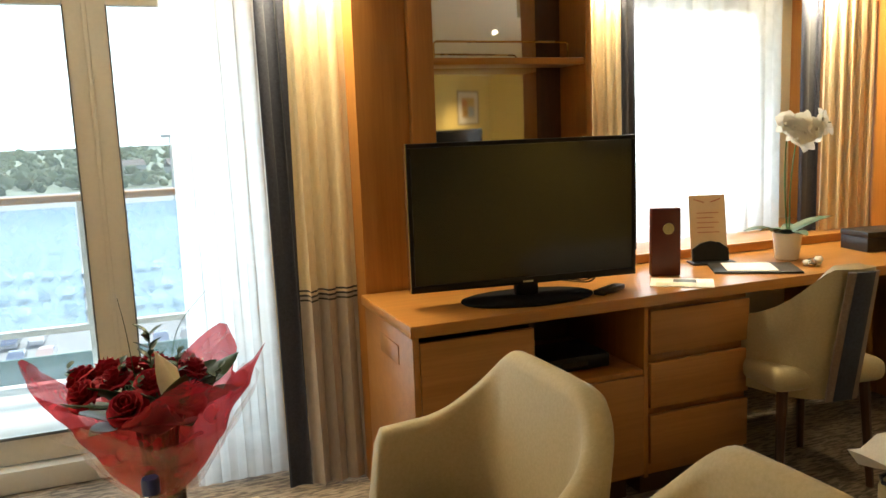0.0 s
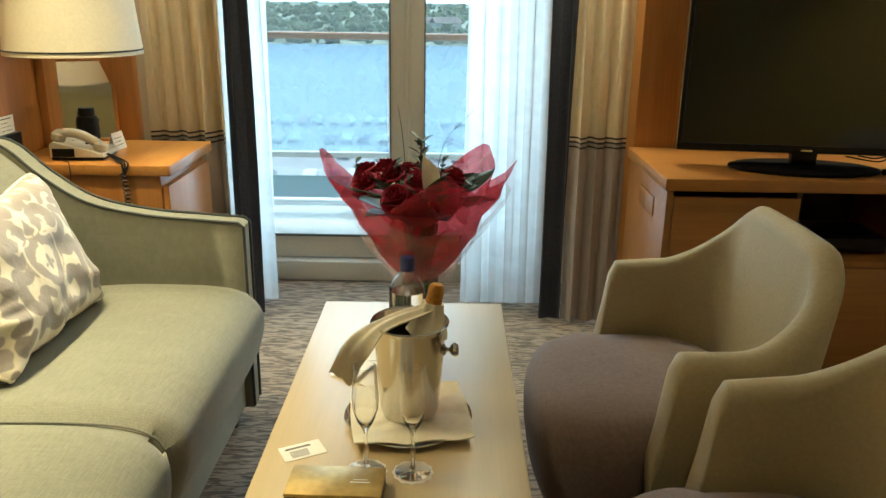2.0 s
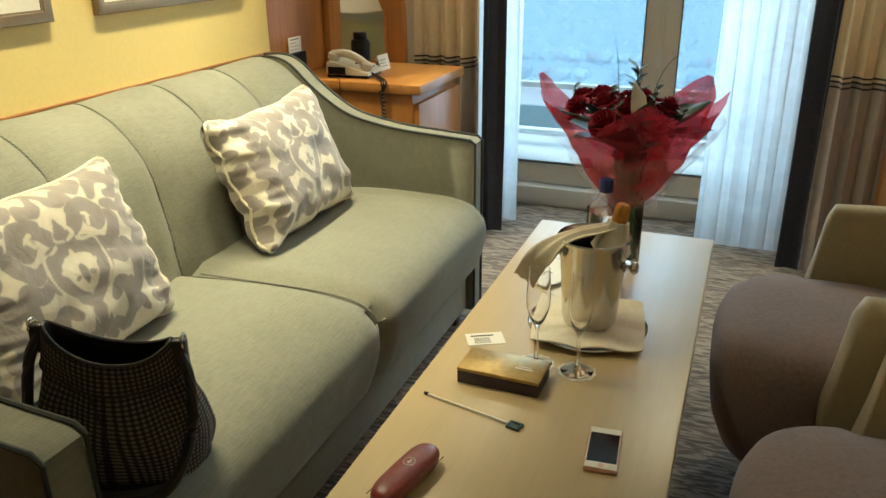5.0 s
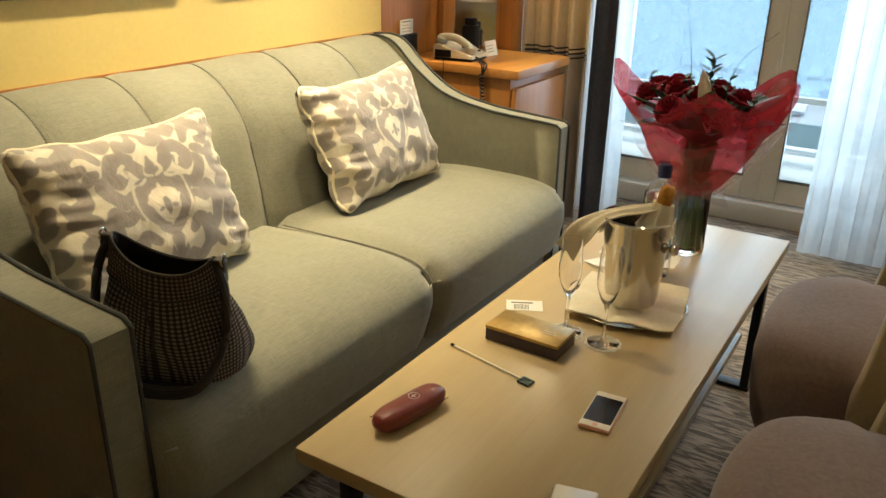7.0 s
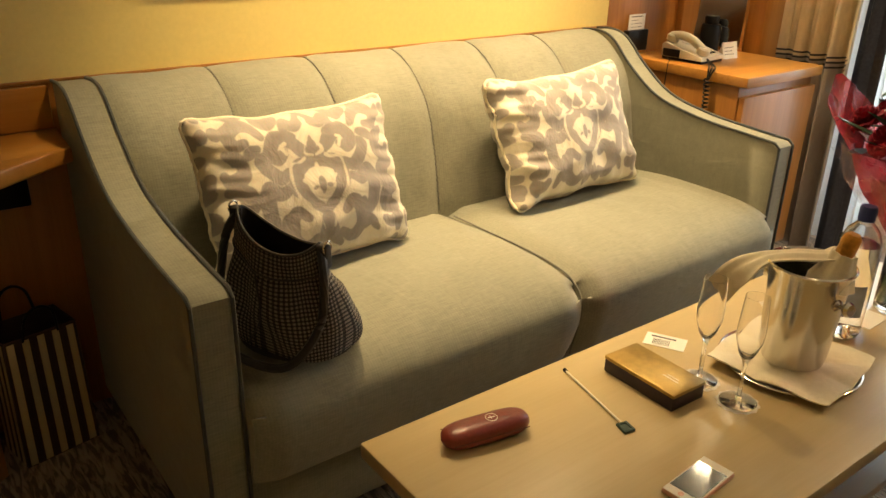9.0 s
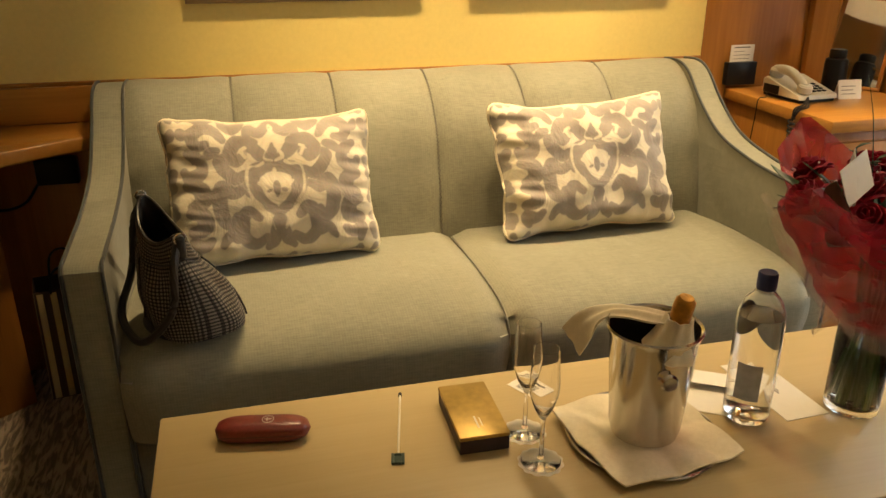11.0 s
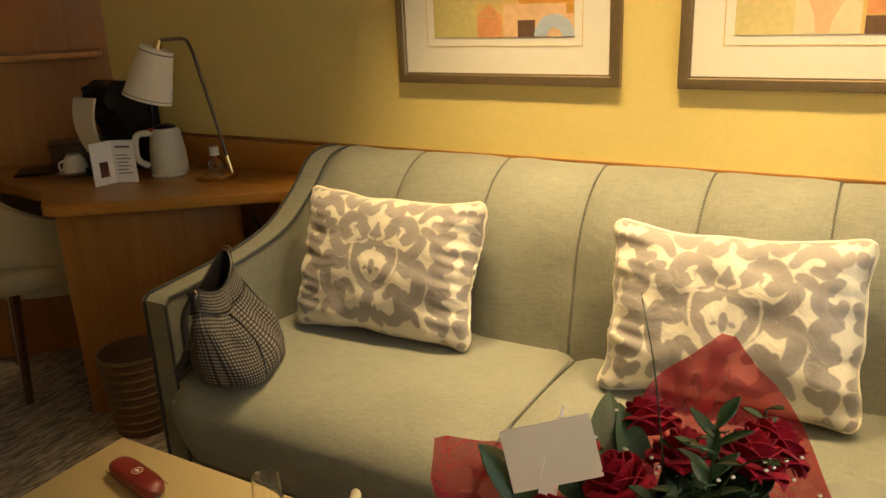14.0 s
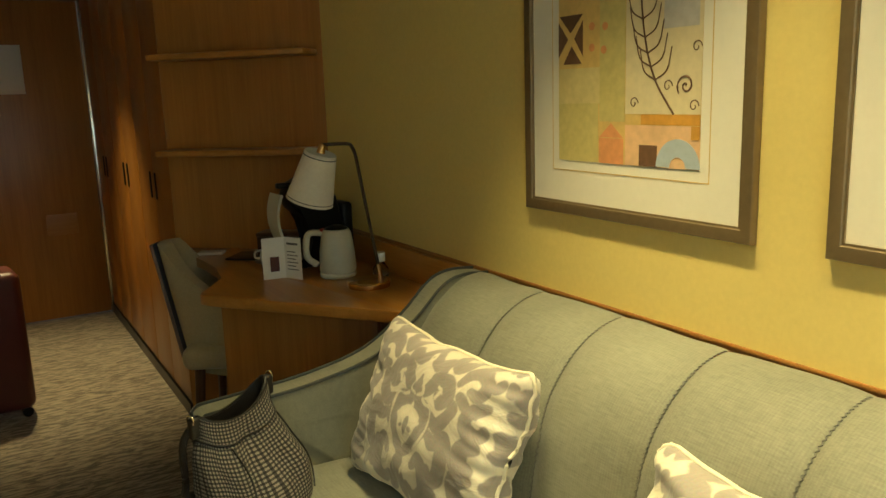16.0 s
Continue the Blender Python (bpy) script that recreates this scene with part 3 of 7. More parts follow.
# balcony
solo("balcony_deck", box(-3.5, 3.602, -0.10, 5.5, 4.95, 0.03), M_DECK, "pale grey balcony deck outside the door", "deck", kind="structure")
# unseen slab, added to keep the sun from falling into the cabin
solo("sun_block_overhang", box(-3.5, 3.602, 2.3, 5.5, 5.0, 2.42), M_WHITEP, "unseen white overhang added above the balcony to block the sun", "ceiling", kind="structure")
rail = thing("balcony_railing", "balcony railing with blue glass panels and wooden handrail", "railing")
RY = 4.85
part("handrail", box(-3.4, RY - 0.05, 1.03, 5.4, RY + 0.05, 1.07, 0.012, 3), M_WOODX, rail, "varnished wooden handrail")
part("lower_rail", box(-3.4, RY - 0.025, 0.31, 5.4, RY + 0.025, 0.345, 0.006), M_WHITEP, rail)
part("kick_board", box(-3.4, RY - 0.01, 0.05, 5.4, RY + 0.01, 0.19, 0.003), M_GREENP, rail, "green painted kick board")
for i in range(7):
    x = -3.2 + i * 1.4
    part("post", box(x - 0.02, RY - 0.02, 0.03, x + 0.02, RY + 0.02, 1.03, 0.004), M_WHITEP, rail)
    if i < 6:
        p = part("glass_panel", box(x + 0.03, RY - 0.006, 0.35, x + 1.37, RY + 0.006, 1.0, 0.001), M_TINT, rail, "blue tinted glass panel with haze in its colour")
        p.visible_shadow = False
for sx in (-3.5, 5.5):
    wall("wall_balcony_side", box(sx - 0.05, 3.6, 0.0, sx + 0.05, 4.95, 2.3), M_WHITEP, "white partition of the balcony")
# shore beyond
solo("ground", box(-3000, 4.96, -22.2, 3000, 4000, -22.0), mat("quay_asphalt", (0.30, 0.31, 0.32), 0.8, var=0.06, big=0.03, fine=0.2, bump=0), "grey quay and land far below", "ground", kind="structure")


# ---- sofa ----
S0, S1 = 0.495, 2.135          # inner faces of the arms
sofa = thing("sofa", "grey-green upholstered two-seat sofa with swooping arms", "sofa", (0, 0, 0))


def arm_profile():
    top = curve_pts([(-1.43, 0, 0.868), (-1.35, 0, 0.872), (-1.285, 0, 0.85), (-1.20, 0, 0.775), (-1.08, 0, 0.70), (-0.92, 0, 0.665), (-0.76, 0, 0.652), (-0.645, 0, 0.645)], 5)
    return [(p.x, p.z) for p in top]


AP = arm_profile()
for y0, y1, edges in ((S0 - 0.075, S0, (S0 - 0.075, S0)), (S1, S1 + 0.07, (S1, S1 + 0.07))):
    arm = part("arm", prism([(-0.632, 0.05), (-0.632, 0.635)] + AP[::-1] + [(-1.43, 0.05)], y0, y1, 0.008, 3, "y"), M_SOFA, sofa)
    for ye in edges:
        part("piping", tube([(-0.63, ye, 0.06), (-0.63, ye, 0.635)] + [(x, ye, z + 0.003) for x, z in AP[::-1]], 0.0042, 6), M_SOFAD, arm, "dark piping along the arm's edge")
mid = (S0 + S1) / 2 + 0.02


def seat(y0, y1):
    pts = curve_pts([(-1.16, 0, 0.455), (-0.95, 0, 0.472), (-0.75, 0, 0.474), (-0.64, 0, 0.455), (-0.585, 0, 0.41), (-0.575, 0, 0.35), (-0.592, 0, 0.28), (-0.61, 0, 0.235)], 5)
    L = len(pts) - 1

    def fn(u, v):
        p = pts[round(v * L)]
        y = y0 + (y1 - y0) * u
        e = min(u, 1 - u) * (y1 - y0)
        d = 1 - smoothstep(0, 0.045, e)
        wob = 0.004 * noise.noise(Vector((p.x * 5, y * 4, p.z * 5)))
        return (p.x - d * 0.022 * (1 if p.z < 0.44 else 0.2) + wob, y, p.z - d * 0.02 * (1 if p.z > 0.4 else 0) + wob)
    us = 34
    bm = bmesh.new()
    g = [[bm.verts.new(fn(i / us, j / L)) for j in range(L + 1)] for i in range(us + 1)]
    back = [bm.verts.new((-1.16, y0 + (y1 - y0) * i / us, 0.235)) for i in range(us + 1)]
    for i in range(us):
        for j in range(L):
            bm.faces.new((g[i][j], g[i + 1][j], g[i + 1][j + 1], g[i][j + 1]))
        bm.faces.new((back[i], back[i + 1], g[i + 1][0], g[i][0]))
        bm.faces.new((g[i][L], g[i + 1][L], back[i + 1], back[i]))
    bm.faces.new([back[0]] + g[0])
    bm.faces.new(([back[-1]] + g[-1])[::-1])
    return bm


for y0, y1 in ((S0 + 0.003, mid - 0.002), (mid + 0.002, S1 - 0.003)):
    c = part("seat_cushion", seat(y0, y1), M_SOFA, sofa, keen=60)
    pts = curve_pts([(-1.10, y1, 0.452), (-0.75, y1, 0.458), (-0.62, y1, 0.43), (-0.598, y1, 0.35), (-0.62, y1, 0.24)], 6)
    if y1 < S1 - 0.1:
        part("seam", tube(pts, 0.0025, 6), M_SOFAS, c, "dark seam between the cushions")
part("base", box(-1.40, S0 + 0.002, 0.06, -0.655, S1 - 0.002, 0.233, 0.008), M_SOFA, sofa)
# upright back with six channels
N = 6
W = (S1 - S0) / N
BACK = curve_pts([(-1.14, 0, 0.42), (-1.155, 0, 0.52), (-1.172, 0, 0.61), (-1.19, 0, 0.69), (-1.213, 0, 0.745), (-1.245, 0, 0.79), (-1.29, 0, 0.832), (-1.345, 0, 0.861), (-1.40, 0, 0.872), (-1.438, 0, 0.858)], 6)
BACKS = [a.lerp(b, j / 2) for a, b in zip(BACK[:-6], BACK[1:]) for j in range(2)]
for k in range(N):
    def fn(u, v, k=k):
        y = S0 + W * (k + u)
        edge = min(u, 1 - u) * W
        bulge = 0.015 * (1 - (1 - min(1, edge / 0.06)) ** 2) * (1 - 0.75 * smoothstep(0.55, 0.9, v))
        i = v * (len(BACK) - 1)
        q = min(int(i), len(BACK) - 2)
        p = BACK[q].lerp(BACK[q + 1], i - q)
        t = (BACK[q + 1] - BACK[q]).normalized()
        pucker = 0.0035 * noise.noise(Vector((y * 6, p.z * 26, k))) * (1 - smoothstep(0.0, 0.09, edge)) + 0.004 * noise.noise(Vector((y * 7, p.z * 9, 3 + k)))
        return (p.x + t.z * (bulge + pucker), y, p.z - t.x * (bulge + pucker))
    part("back_panel", sheet(fn, 26, 44), M_SOFA, sofa, keen=70)
    if k:
        y = S0 + W * k
        part("seam", tube([(p.x + 0.0022, y + 0.0024 * (-1) ** i, p.z + 0.0015) for i, p in enumerate(BACKS)], 0.0015, 5), M_SOFAS, sofa, "stitched seam between back channels")
part("back_body", box(-1.44, S0 + 0.002, 0.06, -1.37, S1 - 0.002, 0.84, 0.01), M_SOFA, sofa)
part("back_body", prism([(-1.371, 0.2), (-1.16, 0.2), (-1.16, 0.42), (-1.215, 0.69), (-1.30, 0.80), (-1.371, 0.83)], S0 + 0.002, S1 - 0.002, 0, 1, "y"), M_SOFA, sofa)
for x, y in ((-0.70, S0 + 0.02), (-0.70, S1 - 0.02), (-1.36, S0 + 0.02), (-1.36, S1 - 0.02)):
    part("leg", box(x - 0.02, y - 0.02, 0.0, x + 0.02, y + 0.02, 0.062, 0.003), M_DARKWOOD, sofa, "short dark leg")


SCROLLS = [  # grey scrolls: points in the half width (0 to 1) and height (-1 to 1), and the width of the stroke
    ([(0.0, 0.97), (0.05, 0.90), (0.14, 0.80), (0.24, 0.86), (0.26, 0.72), (0.18, 0.66)], 0.085),
    ([(0.0, 0.60), (0.0, 0.50), (0.0, 0.42)], 0.075),
    ([(0.0, 0.38), (0.12, 0.44), (0.24, 0.60), (0.38, 0.66), (0.46, 0.52), (0.40, 0.40), (0.32, 0.46)], 0.115),
    ([(0.0, 0.28), (0.14, 0.26), (0.25, 0.16), (0.25, -0.06), (0.15, -0.22), (0.04, -0.38)], 0.125),
    ([(0.0, 0.02), (0.0, -0.08), (0.0, -0.16)], 0.055),
    ([(0.06, -0.08), (0.10, -0.10)], 0.03),
    ([(0.0, -0.40), (0.02, -0.60), (0.06, -0.80), (0.14, -0.92)], 0.10),
    ([(0.16, -0.78), (0.28, -0.86), (0.40, -0.72), (0.40, -0.50), (0.32, -0.36), (0.22, -0.48)], 0.11),
    ([(0.32, 0.20), (0.42, 0.12), (0.52, 0.24), (0.58, 0.40), (0.52, 0.46)], 0.10),
    ([(0.36, -0.02), (0.46, -0.08), (0.58, 0.02), (0.62, -0.20), (0.58, -0.46), (0.48, -0.54), (0.45, -0.42)], 0.115),
    ([(0.46, -0.78), (0.54, -0.70), (0.62, -0.84)], 0.08),
    ([(0.30, 0.96), (0.40, 0.88), (0.52, 0.96)], 0.09),
    ([(0.52, 0.72), (0.60, 0.86), (0.72, 0.92), (0.84, 0.82), (0.80, 0.66), (0.70, 0.68)], 0.10),
    ([(0.58, 0.58), (0.66, 0.54), (0.72, 0.48)], 0.08),
    ([(0.90, 0.56), (0.80, 0.46), (0.78, 0.28), (0.88, 0.20), (0.94, 0.30)], 0.12),
    ([(0.92, 0.08), (0.80, 0.02), (0.79, -0.16), (0.90, -0.22)], 0.13),
    ([(0.92, -0.32), (0.80, -0.38), (0.80, -0.56), (0.92, -0.60)], 0.13),
    ([(0.74, -0.74), (0.82, -0.82), (0.92, -0.78), (0.90, -0.92)], 0.10),
    ([(0.96, 0.92), (0.93, 0.80)], 0.08),
]
VEINS = [  # thin cream lines over the scrolls
    ([(0.0, 0.74), (0.04, 0.60), (0.10, 0.42), (0.02, 0.36)], 0.020),
    ([(0.0, 0.24), (0.03, 0.10), (0.14, -0.04), (0.08, -0.20), (0.0, -0.30)], 0.022),
    ([(0.12, 0.34), (0.18, 0.30), (0.28, 0.28), (0.31, 0.10), (0.28, -0.14), (0.18, -0.32), (0.10, -0.50), (0.06, -0.66)], 0.020),
    ([(0.14, -0.02), (0.18, 0.04)], 0.026),
    ([(0.30, 0.58), (0.34, 0.54), (0.30, 0.44)], 0.026),
    ([(0.20, -0.62), (0.28, -0.56), (0.30, -0.66)], 0.022),
    ([(0.50, -0.20), (0.46, -0.26), (0.48, -0.34)], 0.022),
    ([(0.84, 0.36), (0.88, 0.34)], 0.026),
    ([(0.0, 0.92), (0.02, 0.87), (0.0, 0.82)], 0.020),
]


def drawn(strokes):
    return [(curve_pts([Vector((x, 0, z)) for x, z in pts], 7), wd) for pts, wd in strokes]


SCROLL_LINES, VEIN_LINES = drawn(SCROLLS), drawn(VEINS)


def weave_scrolls(me, w, h):
    """Stores, point by point, how far each lies from the woven scrolls."""
    at = me.attributes.new("scroll", "FLOAT", "POINT")
    P = np.array([(1.2 * abs(v.co.x) / w, 1.16 * (v.co.z - h) / h) for v in me.vertices])
    P = np.where(np.abs(P) > 1, np.sign(P) * 2 - P, P)
    ratio = h / w
    best, vein = np.full(len(P), 9.0), np.full(len(P), 9.0)
    for pts, wd in SCROLL_LINES:
        n = len(pts)
        for i, p in enumerate(pts):
            taper = wd * (0.42 + 0.29 * math.sin(math.pi * i / (n - 1)))
            best = np.minimum(best, np.hypot(P[:, 0] - p.x, (P[:, 1] - p.z) * ratio) - taper)
    for pts, wd in VEIN_LINES:
        for p in pts:
            vein = np.minimum(vein, np.hypot(P[:, 0] - p.x, (P[:, 1] - p.z) * ratio) - 0.80 * wd)
    best = np.maximum(best, -vein)
    at.data.foreach_set("value", best.astype(np.float32))


def cushion(at, rx, rz, ry, seed):
    """A plump square cushion with pinched ears; its foot at the origin, its face towards +x before turning."""
    w, h = 0.266, 0.188
    rnd = random.Random(seed)
    ph = [rnd.uniform(0, 6) for _ in range(6)]

    def skin(sign):
        def fn(u, v):
            a, b = 2 * u - 1, 2 * v - 1
            ka, kb = max(0.0, abs(a) - 0.84) / 0.16, max(0.0, abs(b) - 0.78) / 0.22
            if ka > 0 and kb > 0:
                a = math.copysign(0.84 + 0.16 * ka * math.sqrt(1 - kb * kb / 2), a)
                b = math.copysign(0.78 + 0.22 * kb * math.sqrt(1 - ka * ka / 2), b)
            ea, eb = max(0.0, 1 - a * a), max(0.0, 1 - b * b)
            edge_a, edge_b = 1 - abs(2 * u - 1) ** 8, 1 - abs(2 * v - 1) ** 8
            pull = 1 - 0.085 * (eb ** 0.7) * abs(a) ** 2
            pullb = 1 - (0.13 if b > 0 else 0.075) * (ea ** 0.7) * abs(b) ** 2
            puff = (0.45 * (edge_a * edge_b) ** 0.5 + 0.55 * (ea * eb) ** 0.5) * (1 - 0.10 * max(0, noise.noise(Vector((2.2 * a + ph[4], 2.2 * b, ph[0])))))
            folds = 0.010 * noise.noise(Vector((1.4 * a + ph[0], 3.6 * b + 1.2 * a, ph[1]))) * abs(a) ** 1.6 * max(0, eb) ** 0.5 + 0.010 * noise.noise(Vector((5 * a, 1.8 * b + ph[4], ph[5]))) * abs(b) ** 2 * max(0, ea) ** 0.5 + 0.006 * noise.noise(Vector((2.4 * a + ph[2], 3.1 * b, ph[3])))
            rim_a, rim_b = abs(a) ** 7, abs(b) ** 7
            gather = 0.0065 * (noise.noise(Vector((1.2 * a, 5.5 * b + ph[1], ph[2]))) * abs(a) ** 4 * eb ** 0.4 + noise.noise(Vector((5.5 * a + ph[3], 1.2 * b, ph[0]))) * abs(b) ** 4 * ea ** 0.4)
            folds += gather * sign * -1.0
            ear = 0.008 * abs(a) ** 5 * abs(b) ** 5
            crinkle = 0.0045 * noise.noise(Vector((2.2 * a + ph[5], 9 * b + 2.0 * a, ph[2]))) * smoothstep(0.45, 0.85, -a if seed % 2 == 0 else abs(a)) * max(0, eb) ** 0.35
            folds += crinkle
            x = a * w * pull + ear * a + 0.010 * rim_a * noise.noise(Vector((ph[1], 2.6 * b, a)))
            z = b * h * pullb + ear * b + 0.010 * rim_b * noise.noise(Vector((2.6 * a, ph[2], b)))
            y = sign * (0.084 * puff) + folds * 1.6
            return (x, y, z + h)
        return fn
    bm = join(sheet(skin(-1), 168, 126), sheet(skin(1), 42, 42))
    bmesh.ops.remove_doubles(bm, verts=bm.verts, dist=0.0006)
    c = thing("cushion", "cream and grey scroll-patterned square cushion on the sofa", "cushion", group="sofa cushions")
    # local x is its width, local -y its face; turned so that it faces the room
    c.matrix_world = pose(*at, 0, 0, 90 + rz) @ pose(0, 0, 0, rx, ry, 0)
    cover = part("cover", bm, M_CUSHION, c, keen=80)
    weave_scrolls(cover.data, w, h)
    f = skin(-1)
    rim = []
    for i in range(31):
        rim.append(f(i / 30, 0))
    for i in range(1, 27):
        rim.append(f(1, i / 26))
    for i in range(29, -1, -1):
        rim.append(f(i / 30, 1))
    for i in range(25, -1, -1):
        rim.append(f(0, i / 26))
    part("piping", tube(rim, 0.0048, 6), M_CREAM, c, "cream corded edge")
    return c


cushion((-0.985, 0.853, 0.476), -21, 4, 0.5, 3)
cushion((-0.985, 1.706, 0.476), -22, 1, -1.5, 8)

# ---- coffee table ----
tb = thing("coffee_table", "long low taupe coffee table with black metal legs", "table", (-0.135, 1.33, 0))
TX, TY = 0.252, 0.735
part("tabletop", box(-TX, -TY, 0.41, TX, TY, 0.44, 0.004), M_TABLE, tb)
part("shelf", box(-TX + 0.05, -TY + 0.06, 0.20, TX - 0.05, TY - 0.2, 0.222, 0.003), M_TABLE, tb, "lower shelf board")
for sy in (-1, 1):
    for sx in (-1, 1):
        part("leg", box(sx * (TX - 0.035) - 0.012, sy * (TY - 0.1) - 0.02, 0.012, sx * (TX - 0.035) + 0.012, sy * (TY - 0.1) + 0.02, 0.41, 0.003), M_BLACK, tb, "black metal leg")
    part("foot_bar", box(-TX + 0.02, sy * (TY - 0.1) - 0.02, 0.0, TX - 0.02, sy * (TY - 0.1) + 0.02, 0.014, 0.003), M_BLACK, tb, "black metal foot bar")


# ---- tub armchairs ----
def tub_chair(name, label, at, rz):
    ch = thing(name, label, "armchair", at, rz, group="tub armchairs")
    # plan: an open U; s from -1 (arm front) over 0 (middle of the back) to 1
    def plan(s, off):
        hw = 0.312 - off
        a = abs(s)
        sg = 1 if s >= 0 else -1
        R = 0.17 - off
        straight = 0.15
        backflat = hw - R
        total = straight + math.pi * R / 2 + backflat
        d = (1 - a) * total
        if d < straight:
            return (-0.15 + d, sg * (hw - 0.012 * (1 - d / straight)))
        d -= straight
        if d < math.pi * R / 2:
            th = d / R
            return (R * math.sin(th), sg * (hw - R + R * math.cos(th)))
        d -= math.pi * R / 2
        return (R, sg * (backflat - d))

    def top(s):
        a = abs(s)
        h = 0.655 + 0.165 * (1 - smoothstep(0.27, 0.72, a)) + 0.008 * math.cos(3 * s)
        h -= 0.22 * smoothstep(0.90, 1.0, a) ** 2.2
        return h

    nu = 72

    def section(s):
        o, i = plan(s, 0.0), plan(s, 0.062)
        zt, zb = top(s), 0.235
        out = []
        for k in range(6):                      # inner side going up
            v = k / 5
            z = zb + 0.15 + (zt - 0.03 - zb - 0.15) * v
            lean = 0.055 * v * (1 - smoothstep(0.45, 0.8, abs(s)))
            out.append((i[0] + lean, i[1], z))
        for k in range(1, 6):                   # rounded top
            th = math.pi * k / 6
            w = (1 - math.cos(th)) / 2
            lean = 0.055 * (1 - smoothstep(0.45, 0.8, abs(s)))
            out.append((i[0] + (o[0] - i[0]) * w + lean, i[1] + (o[1] - i[1]) * w, zt - 0.03 + 0.03 * math.sin(th)))
        for k in range(6):                      # outer side going down
            v = 1 - k / 5
            z = zb + (zt - 0.03 - zb) * v
            lean = 0.055 * v * (1 - smoothstep(0.45, 0.8, abs(s)))
            tuck = 0.05 * (1 - v) ** 2
            out.append((o[0] * (1 - tuck) + lean, o[1] * (1 - tuck * 1.2), z))
        return out
    bm = bmesh.new()
    rows = [[bm.verts.new(p) for p in section(-1 + 2 * k / nu)] for k in range(nu + 1)]
    for a, b in zip(rows, rows[1:]):
        for j in range(len(a)):
            bm.faces.new((a[j], b[j], b[(j + 1) % len(a)], a[(j + 1) % len(a)]))
    bm.faces.new(rows[0])
    bm.faces.new(rows[-1][::-1])
    part("shell", bm, M_TUB, ch, "smooth beige back and arms", keen=70)

    def seat_fn(u, v):
        th = 2 * math.pi * u
        c, s = math.cos(th), math.sin(th)
        e = 2 / 2.9
        px = 0.25 * math.copysign(abs(c) ** e, c) - 0.105
        py = 0.246 * math.copysign(abs(s) ** e, s)
        if px < -0.18:
            py *= 1.09
        prof_pts = [(0.0, 0.492), (0.5, 0.49), (0.8, 0.478), (0.93, 0.455), (0.985, 0.42), (1.0, 0.38), (0.99, 0.32), (0.95, 0.25), (0.86, 0.19), (0.7, 0.17), (0.0, 0.17)]
        i = round(v * 10)
        r, z = prof_pts[i]
        return (px * r - 0.105 * (1 - r), py * r, z)
    part("seat", sheet(seat_fn, 48, 10, True), M_MAUVE, ch, "mauve upholstered round seat", keen=70)
    for x, y in ((-0.24, -0.14), (-0.24, 0.14), (0.08, -0.14), (0.08, 0.14)):
        part("leg", tube([(x * 0.9, y * 0.9, 0.19), (x, y, 0.0)], 0.017, 8, 0.7), M_DARKWOOD, ch, "dark wooden leg")
    return ch


tub_chair("armchair", "beige tub armchair with mauve seat beside the coffee table", (0.503, 1.580, 0), 2)
tub_chair("armchair", "beige tub armchair with mauve seat facing the sofa", (0.565, 0.921, 0), 2)


# ---- telephone cabinet beside the balcony ----
cab = thing("side_cabinet", "honey wood side cabinet beside the sofa", "cabinet", (0, 0, 0))
part("top", box(WX + 0.004, 2.38, 0.725, -0.918, 2.835, 0.76, 0.005), M_WOODY, cab)
part("body", box(WX + 0.004, 2.395, 0.07, -0.955, 2.835, 0.723, 0.003), M_WOOD, cab)
dd = part("door", box(-0.953, 2.40, 0.09, -0.932, 2.83, 0.69, 0.003), M_WOOD, cab)
part("plinth", box(WX + 0.01, 2.41, 0.0, -0.99, 2.83, 0.07), M_DARKWOOD, cab)

# ---- long desk ----
DX0, DX1, DY0, DY1 = 0.62, 3.198, 2.30, 2.85
dk = thing("long_desk", "long honey wood desk below mirror and window", "desk", (0, 0, 0))
part("worktop", prism([(DX0, DY0), (1.95, DY0 + 0.01), (2.3, DY0 + 0.0), (DX1, DY0 - 0.02), (DX1, DY1), (DX0, DY1)], 0.722, 0.76, 0.006), M_WOODX, dk)
part("vent_plate", box(DX0 + 0.0085, 2.46, 0.60, DX0 + 0.0115, 2.66, 0.665, 0.001), M_WOODP, dk, "small inset plate")
part("backsplash", box(DX0 + 0.23, DY1 - 0.02, 0.761, DX1, DY1, 0.80, 0.004), M_WOODX, dk)
bx = thing("tv_cabinet", "honey wood cabinet unit with an open shelf under the desk", "cabinet", (0, 0, 0))
FY = DY0 + 0.025
part("side_panel", box(DX0 + 0.012, FY - 0.002, 0.10, DX0 + 0.034, DY1, 0.72, 0.002), M_WOODP, bx)
part("side_panel", box(1.47, FY, 0.10, 1.488, DY1, 0.72, 0.002), M_WOOD, bx)
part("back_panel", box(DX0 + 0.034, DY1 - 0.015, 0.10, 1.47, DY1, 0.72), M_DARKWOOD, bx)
part("base_panel", box(DX0 + 0.034, FY + 0.02, 0.10, 1.47, DY1 - 0.015, 0.12), M_WOOD, bx)
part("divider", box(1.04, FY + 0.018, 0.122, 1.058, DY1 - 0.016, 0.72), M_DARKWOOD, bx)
part("shelf", box(1.059, FY + 0.002, 0.478, 1.469, DY1 - 0.016, 0.498, 0.002), M_WOOD, bx)
part("door", box(DX0 + 0.036, FY - 0.004, 0.115, 1.046, FY + 0.016, 0.70, 0.003), M_WOODP, bx)
part("door", box(1.06, FY - 0.004, 0.115, 1.468, FY + 0.016, 0.476, 0.003), M_WOODP, bx)
